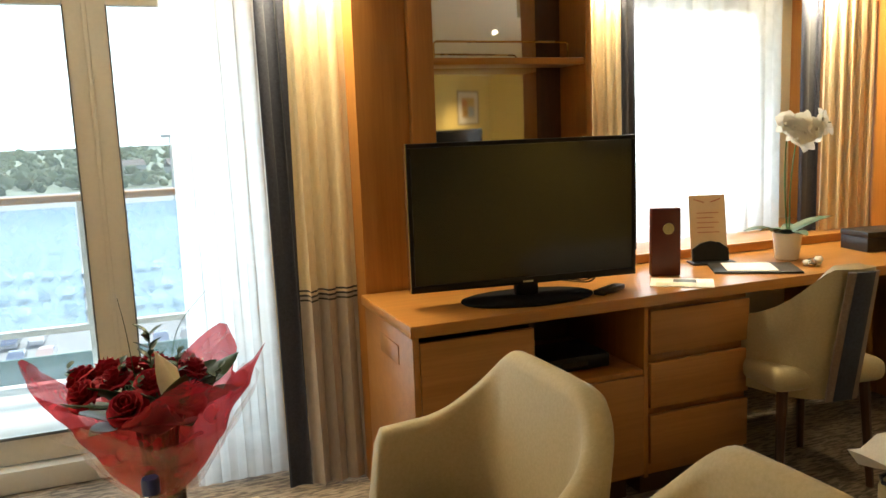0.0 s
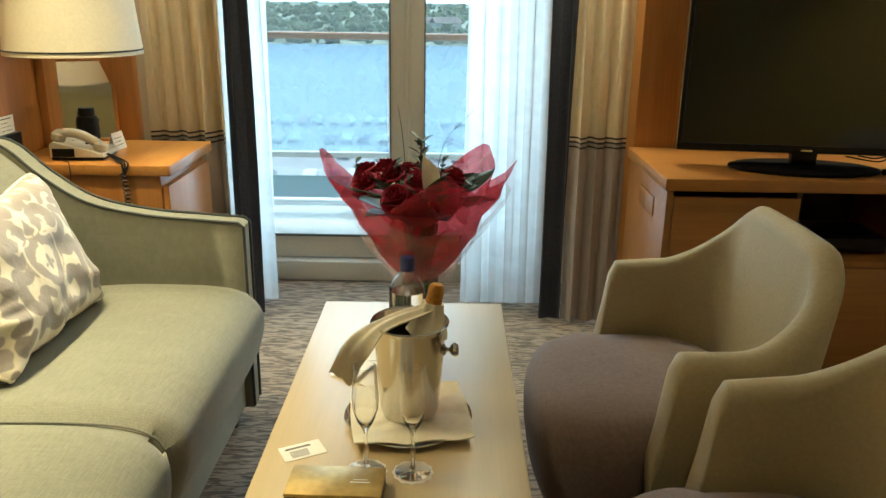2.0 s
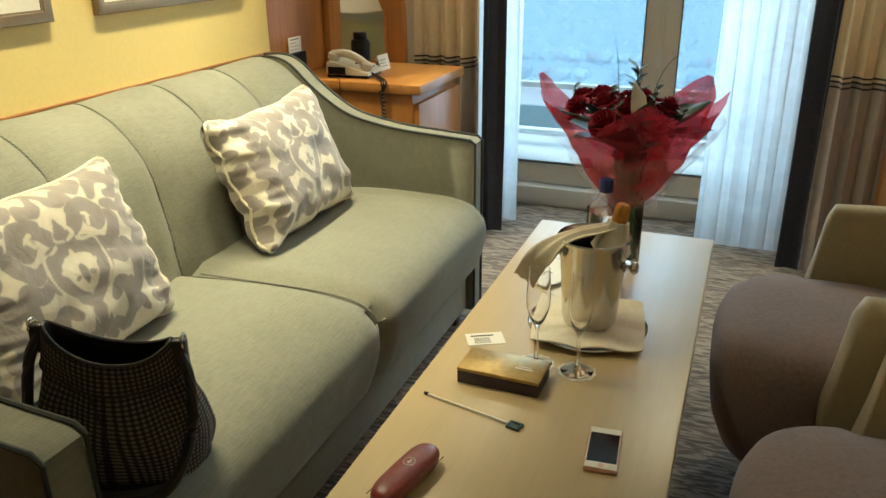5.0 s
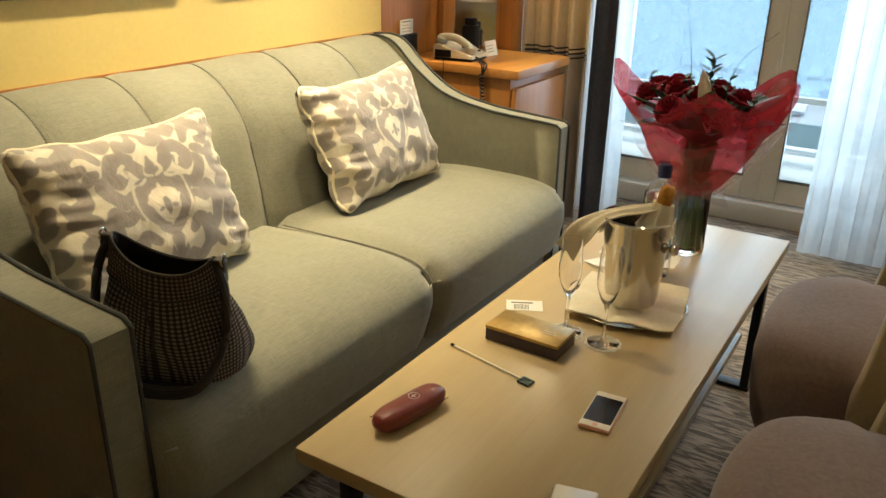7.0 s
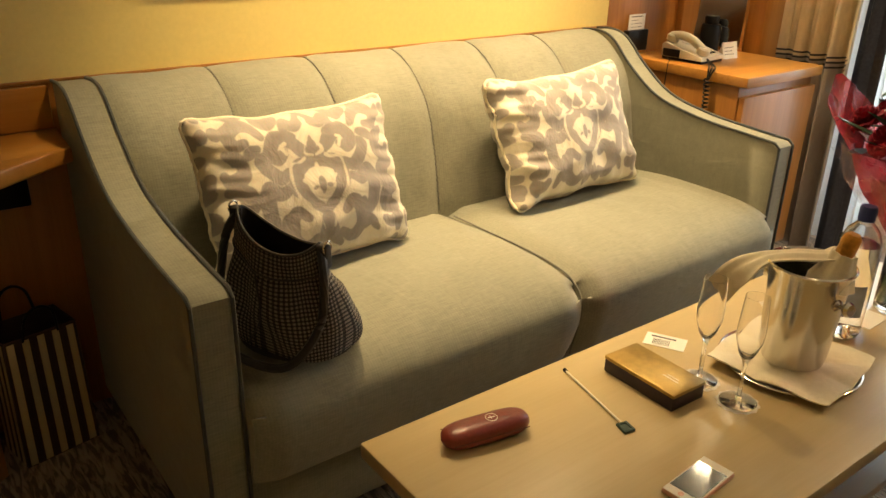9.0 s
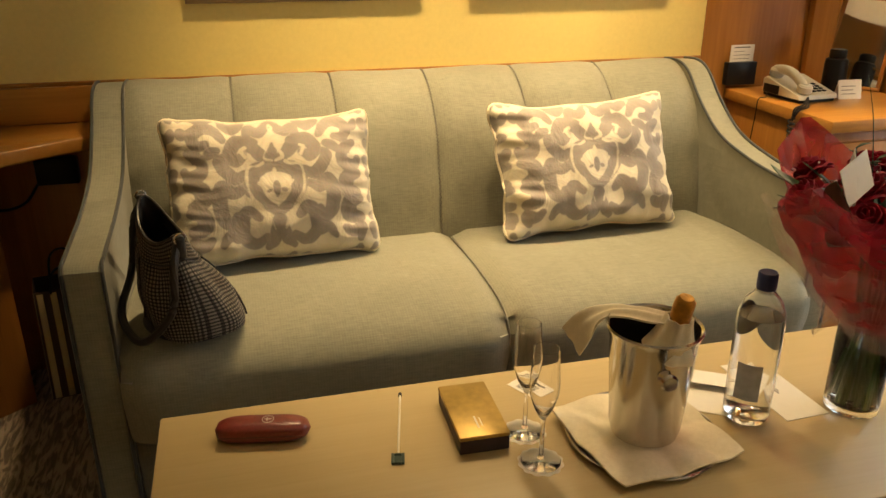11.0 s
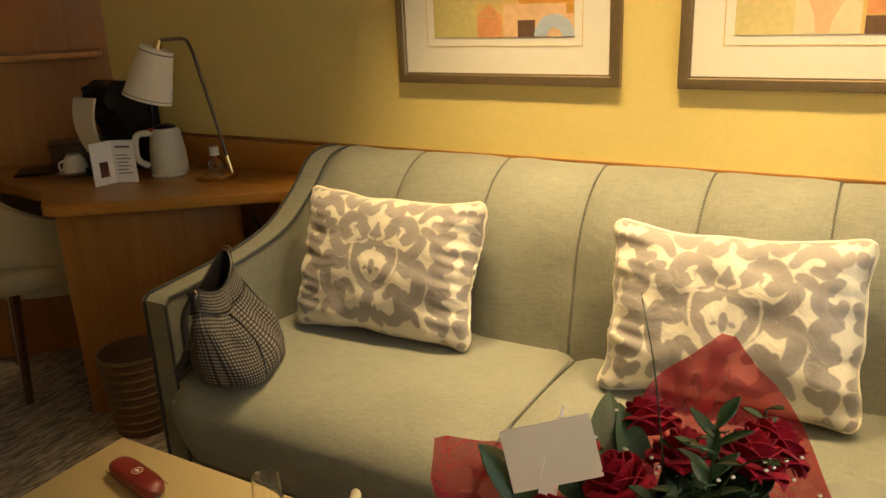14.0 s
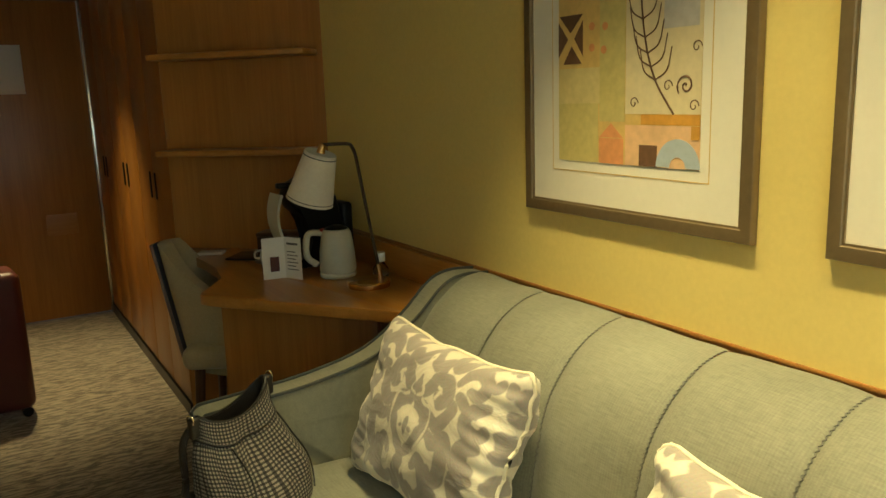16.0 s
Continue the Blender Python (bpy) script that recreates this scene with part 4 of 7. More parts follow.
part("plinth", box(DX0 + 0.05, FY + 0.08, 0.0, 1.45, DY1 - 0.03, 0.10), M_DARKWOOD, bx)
dr = thing("drawer_unit", "honey wood unit of three drawers under the desk", "drawers", (0, 0, 0))
part("body", box(1.492, FY + 0.02, 0.10, 1.925, DY1, 0.72, 0.003), M_WOOD, dr)
for z0, z1 in ((0.545, 0.70), (0.352, 0.515), (0.145, 0.325)):
    part("drawer_front", box(1.495, FY - 0.004, z0, 1.922, FY + 0.018, z1, 0.004), M_WOODP, dr)
part("plinth", box(1.51, FY + 0.08, 0.0, 1.91, DY1 - 0.03, 0.10), M_DARKWOOD, dr)
solo("end_panel", box(3.14, 2.34, 0.0, 3.19, DY1, 0.72, 0.003), M_WOOD, "wooden panel carrying the end of the desk", "panel")
# receiver on the open shelf
rc = thing("media_box", "black electronic box on the open shelf", "electronics", (1.24, 2.50, 0.498))
part("case", box(-0.14, -0.10, 0.006, 0.14, 0.10, 0.055, 0.004), M_BLACK, rc)
part("display", box(-0.05, -0.103, 0.02, 0.05, -0.1005, 0.04), M_SCREEN, rc)

# ---- television ----
tv = thing("television", "large black flat television on a dark stand", "television", (1.105, 2.475, 0.76), 0)
TW, TZ0, TZ1 = 0.405, 0.054, 0.540
case = part("case", box(-TW, 0.0, TZ0, TW, 0.045, TZ1, 0.008), M_BLACK, tv)
part("bezel", join(box(-TW, -0.006, TZ1 - 0.014, TW, 0.0, TZ1, 0.002), box(-TW, -0.006, TZ0, TW, 0.0, TZ0 + 0.024, 0.002), box(-TW, -0.006, TZ0 + 0.024, -TW + 0.014, 0.0, TZ1 - 0.014, 0.002), box(TW - 0.014, -0.006, TZ0 + 0.024, TW, 0.0, TZ1 - 0.014, 0.002)), M_BLACK, tv, "glossy black bezel")
part("screen", box(-TW + 0.014, -0.003, TZ0 + 0.024, TW - 0.014, -0.0005, TZ1 - 0.014), M_SCREEN, tv, "dark reflecting screen")
part("edge_strip", box(-TW - 0.003, -0.004, TZ0, -TW, 0.03, TZ1), M_STEEL, tv, "thin silver edge")
part("maker_mark", box(-0.018, -0.0075, TZ0 + 0.006, 0.018, -0.006, TZ0 + 0.012), M_STEEL, tv, "small silver mark")
part("neck", box(-0.04, 0.0, 0.012, 0.04, 0.035, TZ0 + 0.02, 0.006), M_BLACK, tv)
part("stand", moved(lathe([(0, 0), (0.97, 0), (1.0, 0.004), (1.0, 0.010), (0.94, 0.014), (0, 0.016)], 48), Matrix.Translation((0, 0.0, 0)) @ Matrix.Diagonal((0.235, 0.125, 1, 1))), M_MATT, tv, "dark glass stand")
tv.matrix_world = pose(1.105, 2.475, 0.76, 0, 0, -6)

# ---- mirror niche ----
solo("mirror", box(0.842, 3.040, 0.80, 1.455, 3.050, CEIL - 0.01, 0.001), M_MIRROR, "large wall mirror behind the television", "mirror")
sh = thing("niche_shelf", "wooden niche shelf with a thin metal guard rail", "shelf", (0, 0, 0))
part("board", box(0.842, 2.86, 1.575, 1.573, 3.038, 1.60, 0.003), M_WOODX, sh)
part("guard_rail", tube([(0.95, 2.88, 1.60), (0.95, 2.88, 1.652), (0.96, 2.88, 1.66), (1.50, 2.88, 1.66), (1.51, 2.88, 1.652), (1.51, 2.88, 1.60)], 0.004, 8), M_BRASS, sh, "thin metal guard rail")


# ---- curtains ----
def two_skins(fn, nu, nv, d):
    """Cloth as a front and a back skin, d apart."""
    def behind(u, v):
        x, y, z = fn(u, v)
        return (x, y + d, z)
    return join(sheet(fn, nu, nv), sheet(behind, nu, nv))


def cloth(x0, x1, y, z0, z1, pleats, depth, seed, skew=0.0, d=0.004):
    rnd = random.Random(seed)
    ph = rnd.uniform(0, 6)

    def fn(u, v):
        z = z0 + (z1 - z0) * v
        a = u * pleats * 2 * math.pi + ph
        dd = depth * (0.75 + 0.35 * math.sin(3.1 * u + ph))
        yy = y + dd * math.sin(a) + 0.3 * dd * math.sin(2.3 * a + 1.2 * (z - 1)) + skew * (1 - v) * 0.5
        xx = x0 + (x1 - x0) * u + 0.006 * math.sin(2 * a + 2 * z) - skew * (1 - v)
        return (xx, yy, z)
    return two_skins(fn, max(24, int(pleats * 14)), 14, d)


def curtain(x0, x1, y, zfoot, ztop, zband, seed, label, pleats=5, depth=0.022, skew=0.0):
    cu = thing("curtain", label, "curtain", (0, 0, 0), group="cream curtains")
    H = ztop - zfoot

    def piece(z0, z1, off, d):
        rnd = random.Random(seed)
        ph = rnd.uniform(0, 6)

        def fn(u, v):
            z = z0 + (z1 - z0) * v
            a = u * pleats * 2 * math.pi + ph
            dd = depth * (0.75 + 0.35 * math.sin(3.1 * u + ph)) * (1.15 - 0.3 * (z - zfoot) / H)
            yy = y + dd * math.sin(a) + 0.2 * dd * math.sin(2.3 * a + 1.5 * z) - off
            xx = x0 + (x1 - x0) * u + 0.006 * math.sin(2 * a + 2 * z) - skew * (1 - (z - zfoot) / H)
            return (xx, yy, z)
        return two_skins(fn, int(pleats * 14), 12 if z1 - z0 > 0.1 else 1, d)
    part("upper_cloth", piece(zband, ztop, 0, 0.004), M_CREAMC, cu, "cream upper cloth")
    if zfoot < zband - 0.05:
        part("lower_cloth", piece(zfoot, zband, 0, 0.004), M_TAUPEC, cu, "taupe lower cloth")
        for k in range(3):
            z = zband - 0.026 + k * 0.018
            part("band", piece(z, z + 0.007, 0.003, 0.006), M_BAND, cu, "dark woven band")
    return cu


curtain(0.43, 0.645, 2.975, 0.012, 2.02, 0.755, 4, "floor-length cream curtain with taupe foot beside the balcony door", 3.2, 0.022)
curtain(-1.185, -0.895, 2.985, 0.012, 2.02, 0.755, 6, "floor-length cream curtain with taupe foot beside the cabinet", 4, 0.03)
solo("curtain", cloth(0.335, 0.428, 2.995, 0.012, 2.02, 1.2, 0.014, 5, 0.0), M_NAVYC, "slate grey inner edge curtain beside the balcony door", "curtain", group="slate curtains")
solo("curtain", cloth(-0.893, -0.80, 3.00, 0.012, 2.02, 1.2, 0.014, 7, 0.0), M_NAVYC, "slate grey inner edge curtain beside the cabinet", "curtain", group="slate curtains")
solo("sheer_curtain", cloth(0.02, 0.36, 3.14, 0.02, 2.05, 5.3, 0.009, 11, 0.0, 0.001), M_SHEER, "gathered white sheer curtain at the balcony door", "curtain", group="sheer curtains")
solo("sheer_curtain", cloth(-1.0, -0.765, 3.14, 0.02, 2.05, 3.9, 0.009, 12, 0.0, 0.001), M_SHEER, "gathered white sheer curtain behind the slate curtain", "curtain", group="sheer curtains")
curtain(1.605, 1.79, 2.93, 0.80, 1.99, 0.80, 14, "short cream curtain at the desk window beside the niche", 4, 0.014)
curtain(2.882, 3.185, 2.93, 0.80, 1.99, 0.80, 15, "short cream curtain at the desk window by the end wall", 5, 0.013)
solo("curtain", cloth(1.792, 1.87, 2.95, 0.80, 1.99, 1.2, 0.012, 16), M_NAVYC, "slate grey inner edge curtain at the desk window", "curtain", group="slate curtains")
solo("curtain", cloth(2.77, 2.88, 2.95, 0.80, 1.99, 1.2, 0.012, 17), M_NAVYC, "slate grey inner edge curtain by the end wall", "curtain", group="slate curtains")
solo("sheer_curtain", cloth(1.86, 2.80, 3.10, 0.80, 2.02, 9.4, 0.009, 18, 0.0, 0.001), M_SHEER, "white sheer curtain across the desk window", "curtain", group="sheer curtains")


# ---- pictures above the sofa ----
def flat(y0, z0, y1, z1, x, d=0.0005):
    return box(x, y0, z0, x + d, y1, z1)


def mitred_frame(w, h, f, d):
    """Four mouldings in one ring: the face slopes from a rounded outer ridge down to a thin inner lip."""
    bm = bmesh.new()
    loops = []
    for x, o in ((0.0, 0.0), (d - 0.004, 0.0), (d - 0.001, 0.002), (d, 0.006), (d - 0.002, f - 0.006), (d - 0.0045, f - 0.004), (d - 0.0045, f), (0.0, f)):
        loops.append([bm.verts.new((x, a, b)) for a, b in ((o, o), (w - o, o), (w - o, h - o), (o, h - o))])
    for p, q in zip(loops, loops[1:] + loops[:1]):
        for i in range(4):
            j = (i + 1) % 4
            bm.faces.new((p[i], p[j], q[j], q[i]))
    bmesh.ops.recalc_face_normals(bm, faces=bm.faces[:])
    return bm


def picture(name, label, y0, y1, z0, z1, seed):
    pc = thing(name, label, "picture", (WX + 0.002, y0, z0), 0, group="framed prints above the sofa")
    w, h = y1 - y0, z1 - z0
    f = 0.03
    part("frame", mitred_frame(w, h, f, 0.018), M_BRONZE, pc, "bronze picture frame")
    part("mount", box(0.002, f, f, 0.010, w - f, h - f), M_MAT, pc, "ivory mount")
    m2, m3 = 0.101, 0.125
    part("mount_line", join(flat(m2, m2, w - m2, m2 + 0.002, 0.0105), flat(m2, h - m2 - 0.002, w - m2, h - m2, 0.0105), flat(m2, m2 + 0.002, m2 + 0.002, h - m2 - 0.002, 0.0105), flat(w - m2 - 0.002, m2 + 0.002, w - m2, h - m2 - 0.002, 0.0105)), M_ARTS[0], pc, "thin gilt line")
    art = part("print", flat(m3, m3, w - m3, h - m3, 0.0105), M_ARTS[0], pc, "abstract print in yellow and orange")
    return pc, art, w, h, m3


M_ARTS = [mat("art_" + n, c, 0.7, var=v, big=9, fine=60, bump=0.08) for n, c, v in (
    ("sand", (0.66, 0.46, 0.16), 0.14), ("pale_sand", (0.70, 0.60, 0.38), 0.10), ("ochre", (0.60, 0.30, 0.05), 0.2), ("orange", (0.68, 0.30, 0.12), 0.2),
    ("sky", (0.42, 0.48, 0.55), 0.12), ("umber", (0.12, 0.06, 0.03), 0.3), ("peach", (0.72, 0.46, 0.26), 0.15), ("lilac", (0.52, 0.49, 0.46), 0.15), ("straw", (0.58, 0.49, 0.19), 0.16), ("pale_straw", (0.64, 0.53, 0.24), 0.14), ("stone", (0.50, 0.42, 0.30), 0.2))]


def ring(cy, cz, r, wd, x, a0=0.0, a1=360.0):
    pts = [(x, cy + r * math.cos(radians(a0 + (a1 - a0) * i / 28)), cz + r * math.sin(radians(a0 + (a1 - a0) * i / 28))) for i in range(29)]
    bm = bmesh.new()
    rows = []
    for i, p in enumerate(pts):
        a = radians(a0 + (a1 - a0) * i / 28)
        q = (x, cy + (r - wd) * math.cos(a), cz + (r - wd) * math.sin(a))
        rows.append((bm.verts.new(p), bm.verts.new(q)))
    for a, b in zip(rows, rows[1:]):
        bm.faces.new((a[0], b[0], b[1], a[1]))
    return thick(bm, 0.0008)


pa, art, w, h, m = picture("picture", "abstract yellow print with plant and arch in a bronze frame", 0.670, 1.333, 1.068, 1.956, 1)
U = (w - 2 * m)
V = (h - 2 * m)


def patch(pc, art, M, a0, b0, a1, b1, k, layer=1):
    return part("patch", flat(m + a0 * U, m + b0 * V, m + a1 * U, m + b1 * V, 0.0106 + 0.0006 * layer), M_ARTS[k], art, m=None)


for a0, b0, a1, b1, k, lay in ((0.0, 0.0, 0.32, 0.20, 8, 1), (0.0, 0.20, 0.33, 0.32, 9, 1), (0.33, 0.14, 0.515, 0.65, 8, 1), (0.52, 0.165, 1.0, 0.97, 1, 1), (0.52, 0.0, 1.0, 0.130, 6, 1),
                               (0.63, 0.132, 1.0, 0.164, 2, 2), (0.33, 0.0, 0.51, 0.085, 3, 2), (0.62, 0.0, 0.74, 0.068, 5, 2), (0.0, 0.64, 0.42, 0.76, 2, 1), (0.24, 0.685, 0.41, 0.74, 10, 2),
                               (0.77, 0.42, 0.98, 0.60, 7, 2), (0.88, 0.645, 1.0, 0.78, 2, 2), (0.0, 0.78, 0.30, 0.92, 9, 1), (0.30, 0.80, 0.50, 0.95, 6, 1), (0.54, 0.80, 0.76, 0.92, 10, 2), (0.95, 0.09, 1.0, 0.13, 2, 3)):
    patch(pa, art, 0, a0, b0, a1, b1, k, lay)
for tri in (((0.01, 0.50), (0.20, 0.50), (0.10, 0.44)), ((0.0, 0.48), (0.0, 0.36), (0.08, 0.42)), ((0.04, 0.335), (0.19, 0.335), (0.11, 0.395)), ((0.20, 0.48), (0.20, 0.36), (0.13, 0.42))):
    part("drawn_triangle", prism([(m + a * U, m + b * V) for a, b in tri], 0.0118, 0.0122, axis="x"), M_ARTS[5], art, "painted dark triangle")
for a, b in ((0.27, 0.455), (0.37, 0.45), (0.27, 0.385), (0.36, 0.375)):
    part("drawn_dot", prism([(m + (a + 0.022 * math.cos(q)) * U, m + (b + 0.014 * math.sin(q)) * V) for q in [k * math.pi / 4 for k in range(8)]], 0.0118, 0.0122, axis="x"), M_ARTS[3], art, "painted brown dot")
for a, b in ((0.58, 0.20), (0.96, 0.19), (0.97, 0.36), (0.80, 0.25)):
    part("drawn_curl", tube([(0.0122, m + (a + 0.03 * math.cos(q) * (1 - q / 9)) * U, m + (b + 0.02 * math.sin(q) * (1 - q / 9)) * V) for q in [k * 0.4 for k in range(18)]], 0.0011, 5), M_ARTS[5], art, "painted brown curl")
XL = 0.0122
part("gable", prism([(m + 0.33 * U, m + 0.087 * V), (m + 0.51 * U, m + 0.087 * V), (m + 0.42 * U, m + 0.135 * V)], 0.0124, 0.0128, axis="x"), M_ARTS[3], art)
part("arch", ring(m + 0.87 * U, m + 0.002, 0.27 * U / 2, 0.035, XL + 0.0006, 0, 180), M_ARTS[4], art, "pale blue painted arch")
stalk = curve_pts([(XL, m + 0.84 * U, m + 0.165 * V), (XL, m + 0.72 * U, m + 0.27 * V), (XL, m + 0.65 * U, m + 0.40 * V), (XL, m + 0.62 * U, m + 0.58 * V), (XL, m + 0.66 * U, m + 0.76 * V)], 6)
fern = [tube(stalk, 0.0020, 5)]
for k in range(6, len(stalk) - 1, 2):
    p = stalk[k]
    for sg in (-1, 1):
        fern.append(tube(curve_pts([p, p + Vector((0, sg * 0.030, 0.018)), p + Vector((0, sg * 0.042, 0.062))], 4), 0.0017, 5, 0.6))
part("drawn_fern", join(*fern), M_ARTS[5], art, "drawn brown fern")
spiral = [(XL, m + 0.91 * U + 0.0022 * a * math.cos(a), m + 0.25 * V + 0.0022 * a * math.sin(a)) for a in [i * 0.35 for i in range(30)]]
part("drawn_spiral", tube(spiral, 0.0019, 5), M_ARTS[5], art, "drawn brown spiral")
pb, art2, w, h, m = picture("picture", "abstract yellow print with a cross and vase in a bronze frame", 1.476, 2.130, 1.068, 1.956, 2)
U = (w - 2 * m)
for a0, b0, a1, b1, k, lay in ((0.0, 0.25, 0.27, 0.47, 5, 1), (0.0, 0.0, 0.31, 0.238, 9, 1), (0.31, 0.0, 0.64, 0.235, 1, 1), (0.28, 0.25, 0.315, 0.60, 1, 1), (0.32, 0.24, 0.63, 0.52, 3, 1),
                               (0.66, 0.0, 0.80, 0.06, 5, 1), (0.66, 0.065, 1.0, 0.18, 3, 1), (0.65, 0.19, 1.0, 0.44, 7, 1), (0.0, 0.50, 0.27, 0.74, 6, 1), (0.34, 0.54, 0.98, 0.66, 2, 1), (0.60, 0.70, 0.98, 0.95, 4, 1), (0.06, 0.78, 0.52, 0.95, 10, 1)):
    patch(pb, art2, 0, a0, b0, a1, b1, k, lay)
part("cross", join(*[moved(box(-0.0004, -0.008, -0.082, 0.0004, 0.008, 0.082), pose(XL + 0.001 * q, m + 0.135 * U, m + 0.36 * V, ang)) for q, ang in ((0, 40), (1, -40))]), M_ARTS[0], art2, "painted straw-yellow cross")
part("vase_shape", prism([(m + 0.34 * U, m + 0.215 * V), (m + 0.60 * U, m + 0.225 * V), (m + 0.585 * U, m + 0.15 * V), (m + 0.50 * U, m + 0.05 * V), (m + 0.49 * U, m + 0.004 * V), (m + 0.42 * U, m + 0.004 * V), (m + 0.41 * U, m + 0.06 * V), (m + 0.35 * U, m + 0.15 * V)], 0.0119, 0.0123, axis="x"), M_ARTS[6], art2, "faint brushed vase")
bulb = [tube(curve_pts([(XL, m + (0.475 + dx) * U, m + 0.50 * V), (XL, m + (0.475 + 1.25 * dx) * U, m + 0.40 * V), (XL, m + (0.475 + 0.9 * dx) * U, m + 0.32 * V), (XL, m + 0.475 * U, m + 0.275 * V)], 6), 0.0014, 5) for dx in (-0.12, -0.07, -0.02, 0.03, 0.08, 0.12)]
part("drawn_tulip", join(*bulb), M_ARTS[5], art2, "drawn brown tulip")
part("ring", ring(m + 0.78 * U, m + 0.82 * V, 0.07, 0.03, XL), M_ARTS[1], art2)

# ---- corner desk with tea things ----
cdk = thing("corner_desk", "honey wood corner desk beside the sofa", "desk", (0, 0, 0))
edge = [(WX + 0.004, 0.415), (-1.26, 0.405), (-1.235, 0.36), (-0.84, -0.175), (-0.822, -0.215), (-0.832, -0.245), (-0.875, -0.285), (-0.945, -0.40), (-0.975, -0.58), (-0.965, -0.76), (-0.955, -0.92), (-0.955, -1.088), (-1.44, -0.628)]
part("worktop", prism(edge[::-1], 0.725, 0.76, 0.005), M_WOODY, cdk)
part("backsplash", box(WX + 0.003, -0.60, 0.762, WX + 0.02, 0.41, 0.86, 0.003), M_WOODY, cdk)
part("panel", moved(box(0, 0, 0.0, 0.57, 0.03, 0.723, 0.003), pose(-0.905, -0.302, 0, 0, 0, 128)), M_WOOD, cdk, "upright supporting panel")
for z in (1.145, 1.51):
    solo("corner_shelf", moved(box(0.02, 0.001, 0, 0.66, 0.14, 0.022, 0.003), pose(WX, -0.62, z, 0, 0, -43.8)), M_WOODX, "wooden shelf on the corner wall", "shelf", group="corner shelves")
# wardrobes
for k in range(3):
    y1 = -1.11 - k * 0.70
    wd = thing("wardrobe", "tall honey wood wardrobe along the passage", "wardrobe", (0, 0, 0), group="passage wardrobes")
    part("body", box(WX + 0.004, y1 - 0.698, 0.0, -0.975, y1, CEIL - 0.003), M_WOOD, wd)
    for q in range(2):
        a, b = y1 - 0.695 + q * 0.348, y1 - 0.695 + q * 0.348 + 0.344
        d = part("door", box(-0.974, a, 0.07, -0.952, b, CEIL - 0.02, 0.003), M_WOOD, wd)
        yh = b - 0.05 if q == 0 else a + 0.05
        part("handle", box(-0.951, yh - 0.012, 0.93, -0.945, yh + 0.012, 1.05, 0.004), M_BLACK, d, "dark recessed handle")


# ---- desk chairs and bed ----
def desk_chair(at, rz, label):
    ch = thing("desk_chair", label, "chair", at, rz, group="desk chairs")

    def back(sign):
        def fn(u, v):
            a = (u - 0.5) * 2
            wd = 0.25 * (1 - 0.06 * v ** 3)
            z = 0.37 + 0.47 * v * (1 - 0.40 * smoothstep(0.30, 0.92, abs(a)) - 0.10 * abs(a) ** 8)
            return (a * wd, -0.22 - 0.09 * v * (1 - a * a) + 0.36 * abs(a) ** 3.0 + sign * 0.024, z)
        return fn
    out = thick(sheet(back(0), 24, 16), 0.05)
    part("backrest", out, M_TUB, ch, "beige curved backrest", keen=70)

    def stripe(u, v):
        a = (u - 0.5) * 0.30
        x, y, z = back(0)(0.5 + a / 2, v * 0.985)
        return (x, y - 0.031, z)
    part("stripe", thick(sheet(stripe, 10, 16), 0.012), M_NAVYC, ch, "dark stripe down the back")
    for a0 in (0.52 + 0.075 / 0.98, 0.48 - 0.075 / 0.98):
        part("edge_stripe", thick(sheet(lambda u, v, a0=a0: tuple(Vector(back(0)(a0 + (u - 0.5) * 0.055, v * 0.985)) + Vector((0, -0.029, 0))), 4, 16), 0.010), M_MAUVE, ch, "mauve stripe beside the dark one")
    part("seat", box(-0.225, -0.21, 0.40, 0.225, 0.23, 0.485, 0.035, 4), M_TUB, ch, "beige padded seat")
    for x, y in ((-0.18, -0.17), (0.18, -0.17), (-0.18, 0.19), (0.18, 0.19)):
        part("leg", tube([(x * 0.92, y * 0.92, 0.41), (x * 1.06, y * 1.06, 0.0)], 0.02, 8, 0.7), M_DARKWOOD, ch, "tapered wooden leg")
    return ch


desk_chair((2.12, 2.30, 0), -8, "beige desk chair with a dark back stripe at the long desk")
desk_chair((-1.10, -0.66, 0), 62, "beige desk chair with a dark back stripe at the corner desk")
bed = thing("bed", "wide bed with white linen", "bed", (0, 0, 0))
part("base", box(1.82, -0.30, 0.05, 3.40, 1.70, 0.30, 0.03, 3), M_TUB, bed, "beige bed base")
part("piping", tube([(1.82, -0.28, 0.29), (1.82, 1.67, 0.29), (1.85, 1.70, 0.29), (3.38, 1.70, 0.29)], 0.006, 6), M_NAVYC, bed, "dark piping")


def duvet(u, v):
    a, b = 2 * u - 1, 2 * v - 1
    fl = max(abs(a), abs(b)) ** 7
    x = 2.58 + 0.80 * a
    y = 0.70 + 1.06 * b
    return (x, y, 0.56 - 0.20 * fl + 0.02 * noise.noise(Vector((x * 5, y * 5, 0))))


part("duvet", thick(sheet(duvet, 30, 40), 0.05), M_LINEN, bed, "rumpled white duvet", keen=80)
for x, y in ((1.9, -0.2), (1.9, 1.56), (3.0, -0.2), (3.0, 1.56)):
    part("leg", box(x - 0.03, y - 0.03, 0.0, x + 0.03, y + 0.03, 0.052), M_DARKWOOD, bed)


# ---- on the coffee table ----
TT = 0.4405


def disc_profile(r, h, b=0.002):
    return [(0, 0), (r - b, 0), (r, b), (r, h - b), (r - b, h), (0, h)]


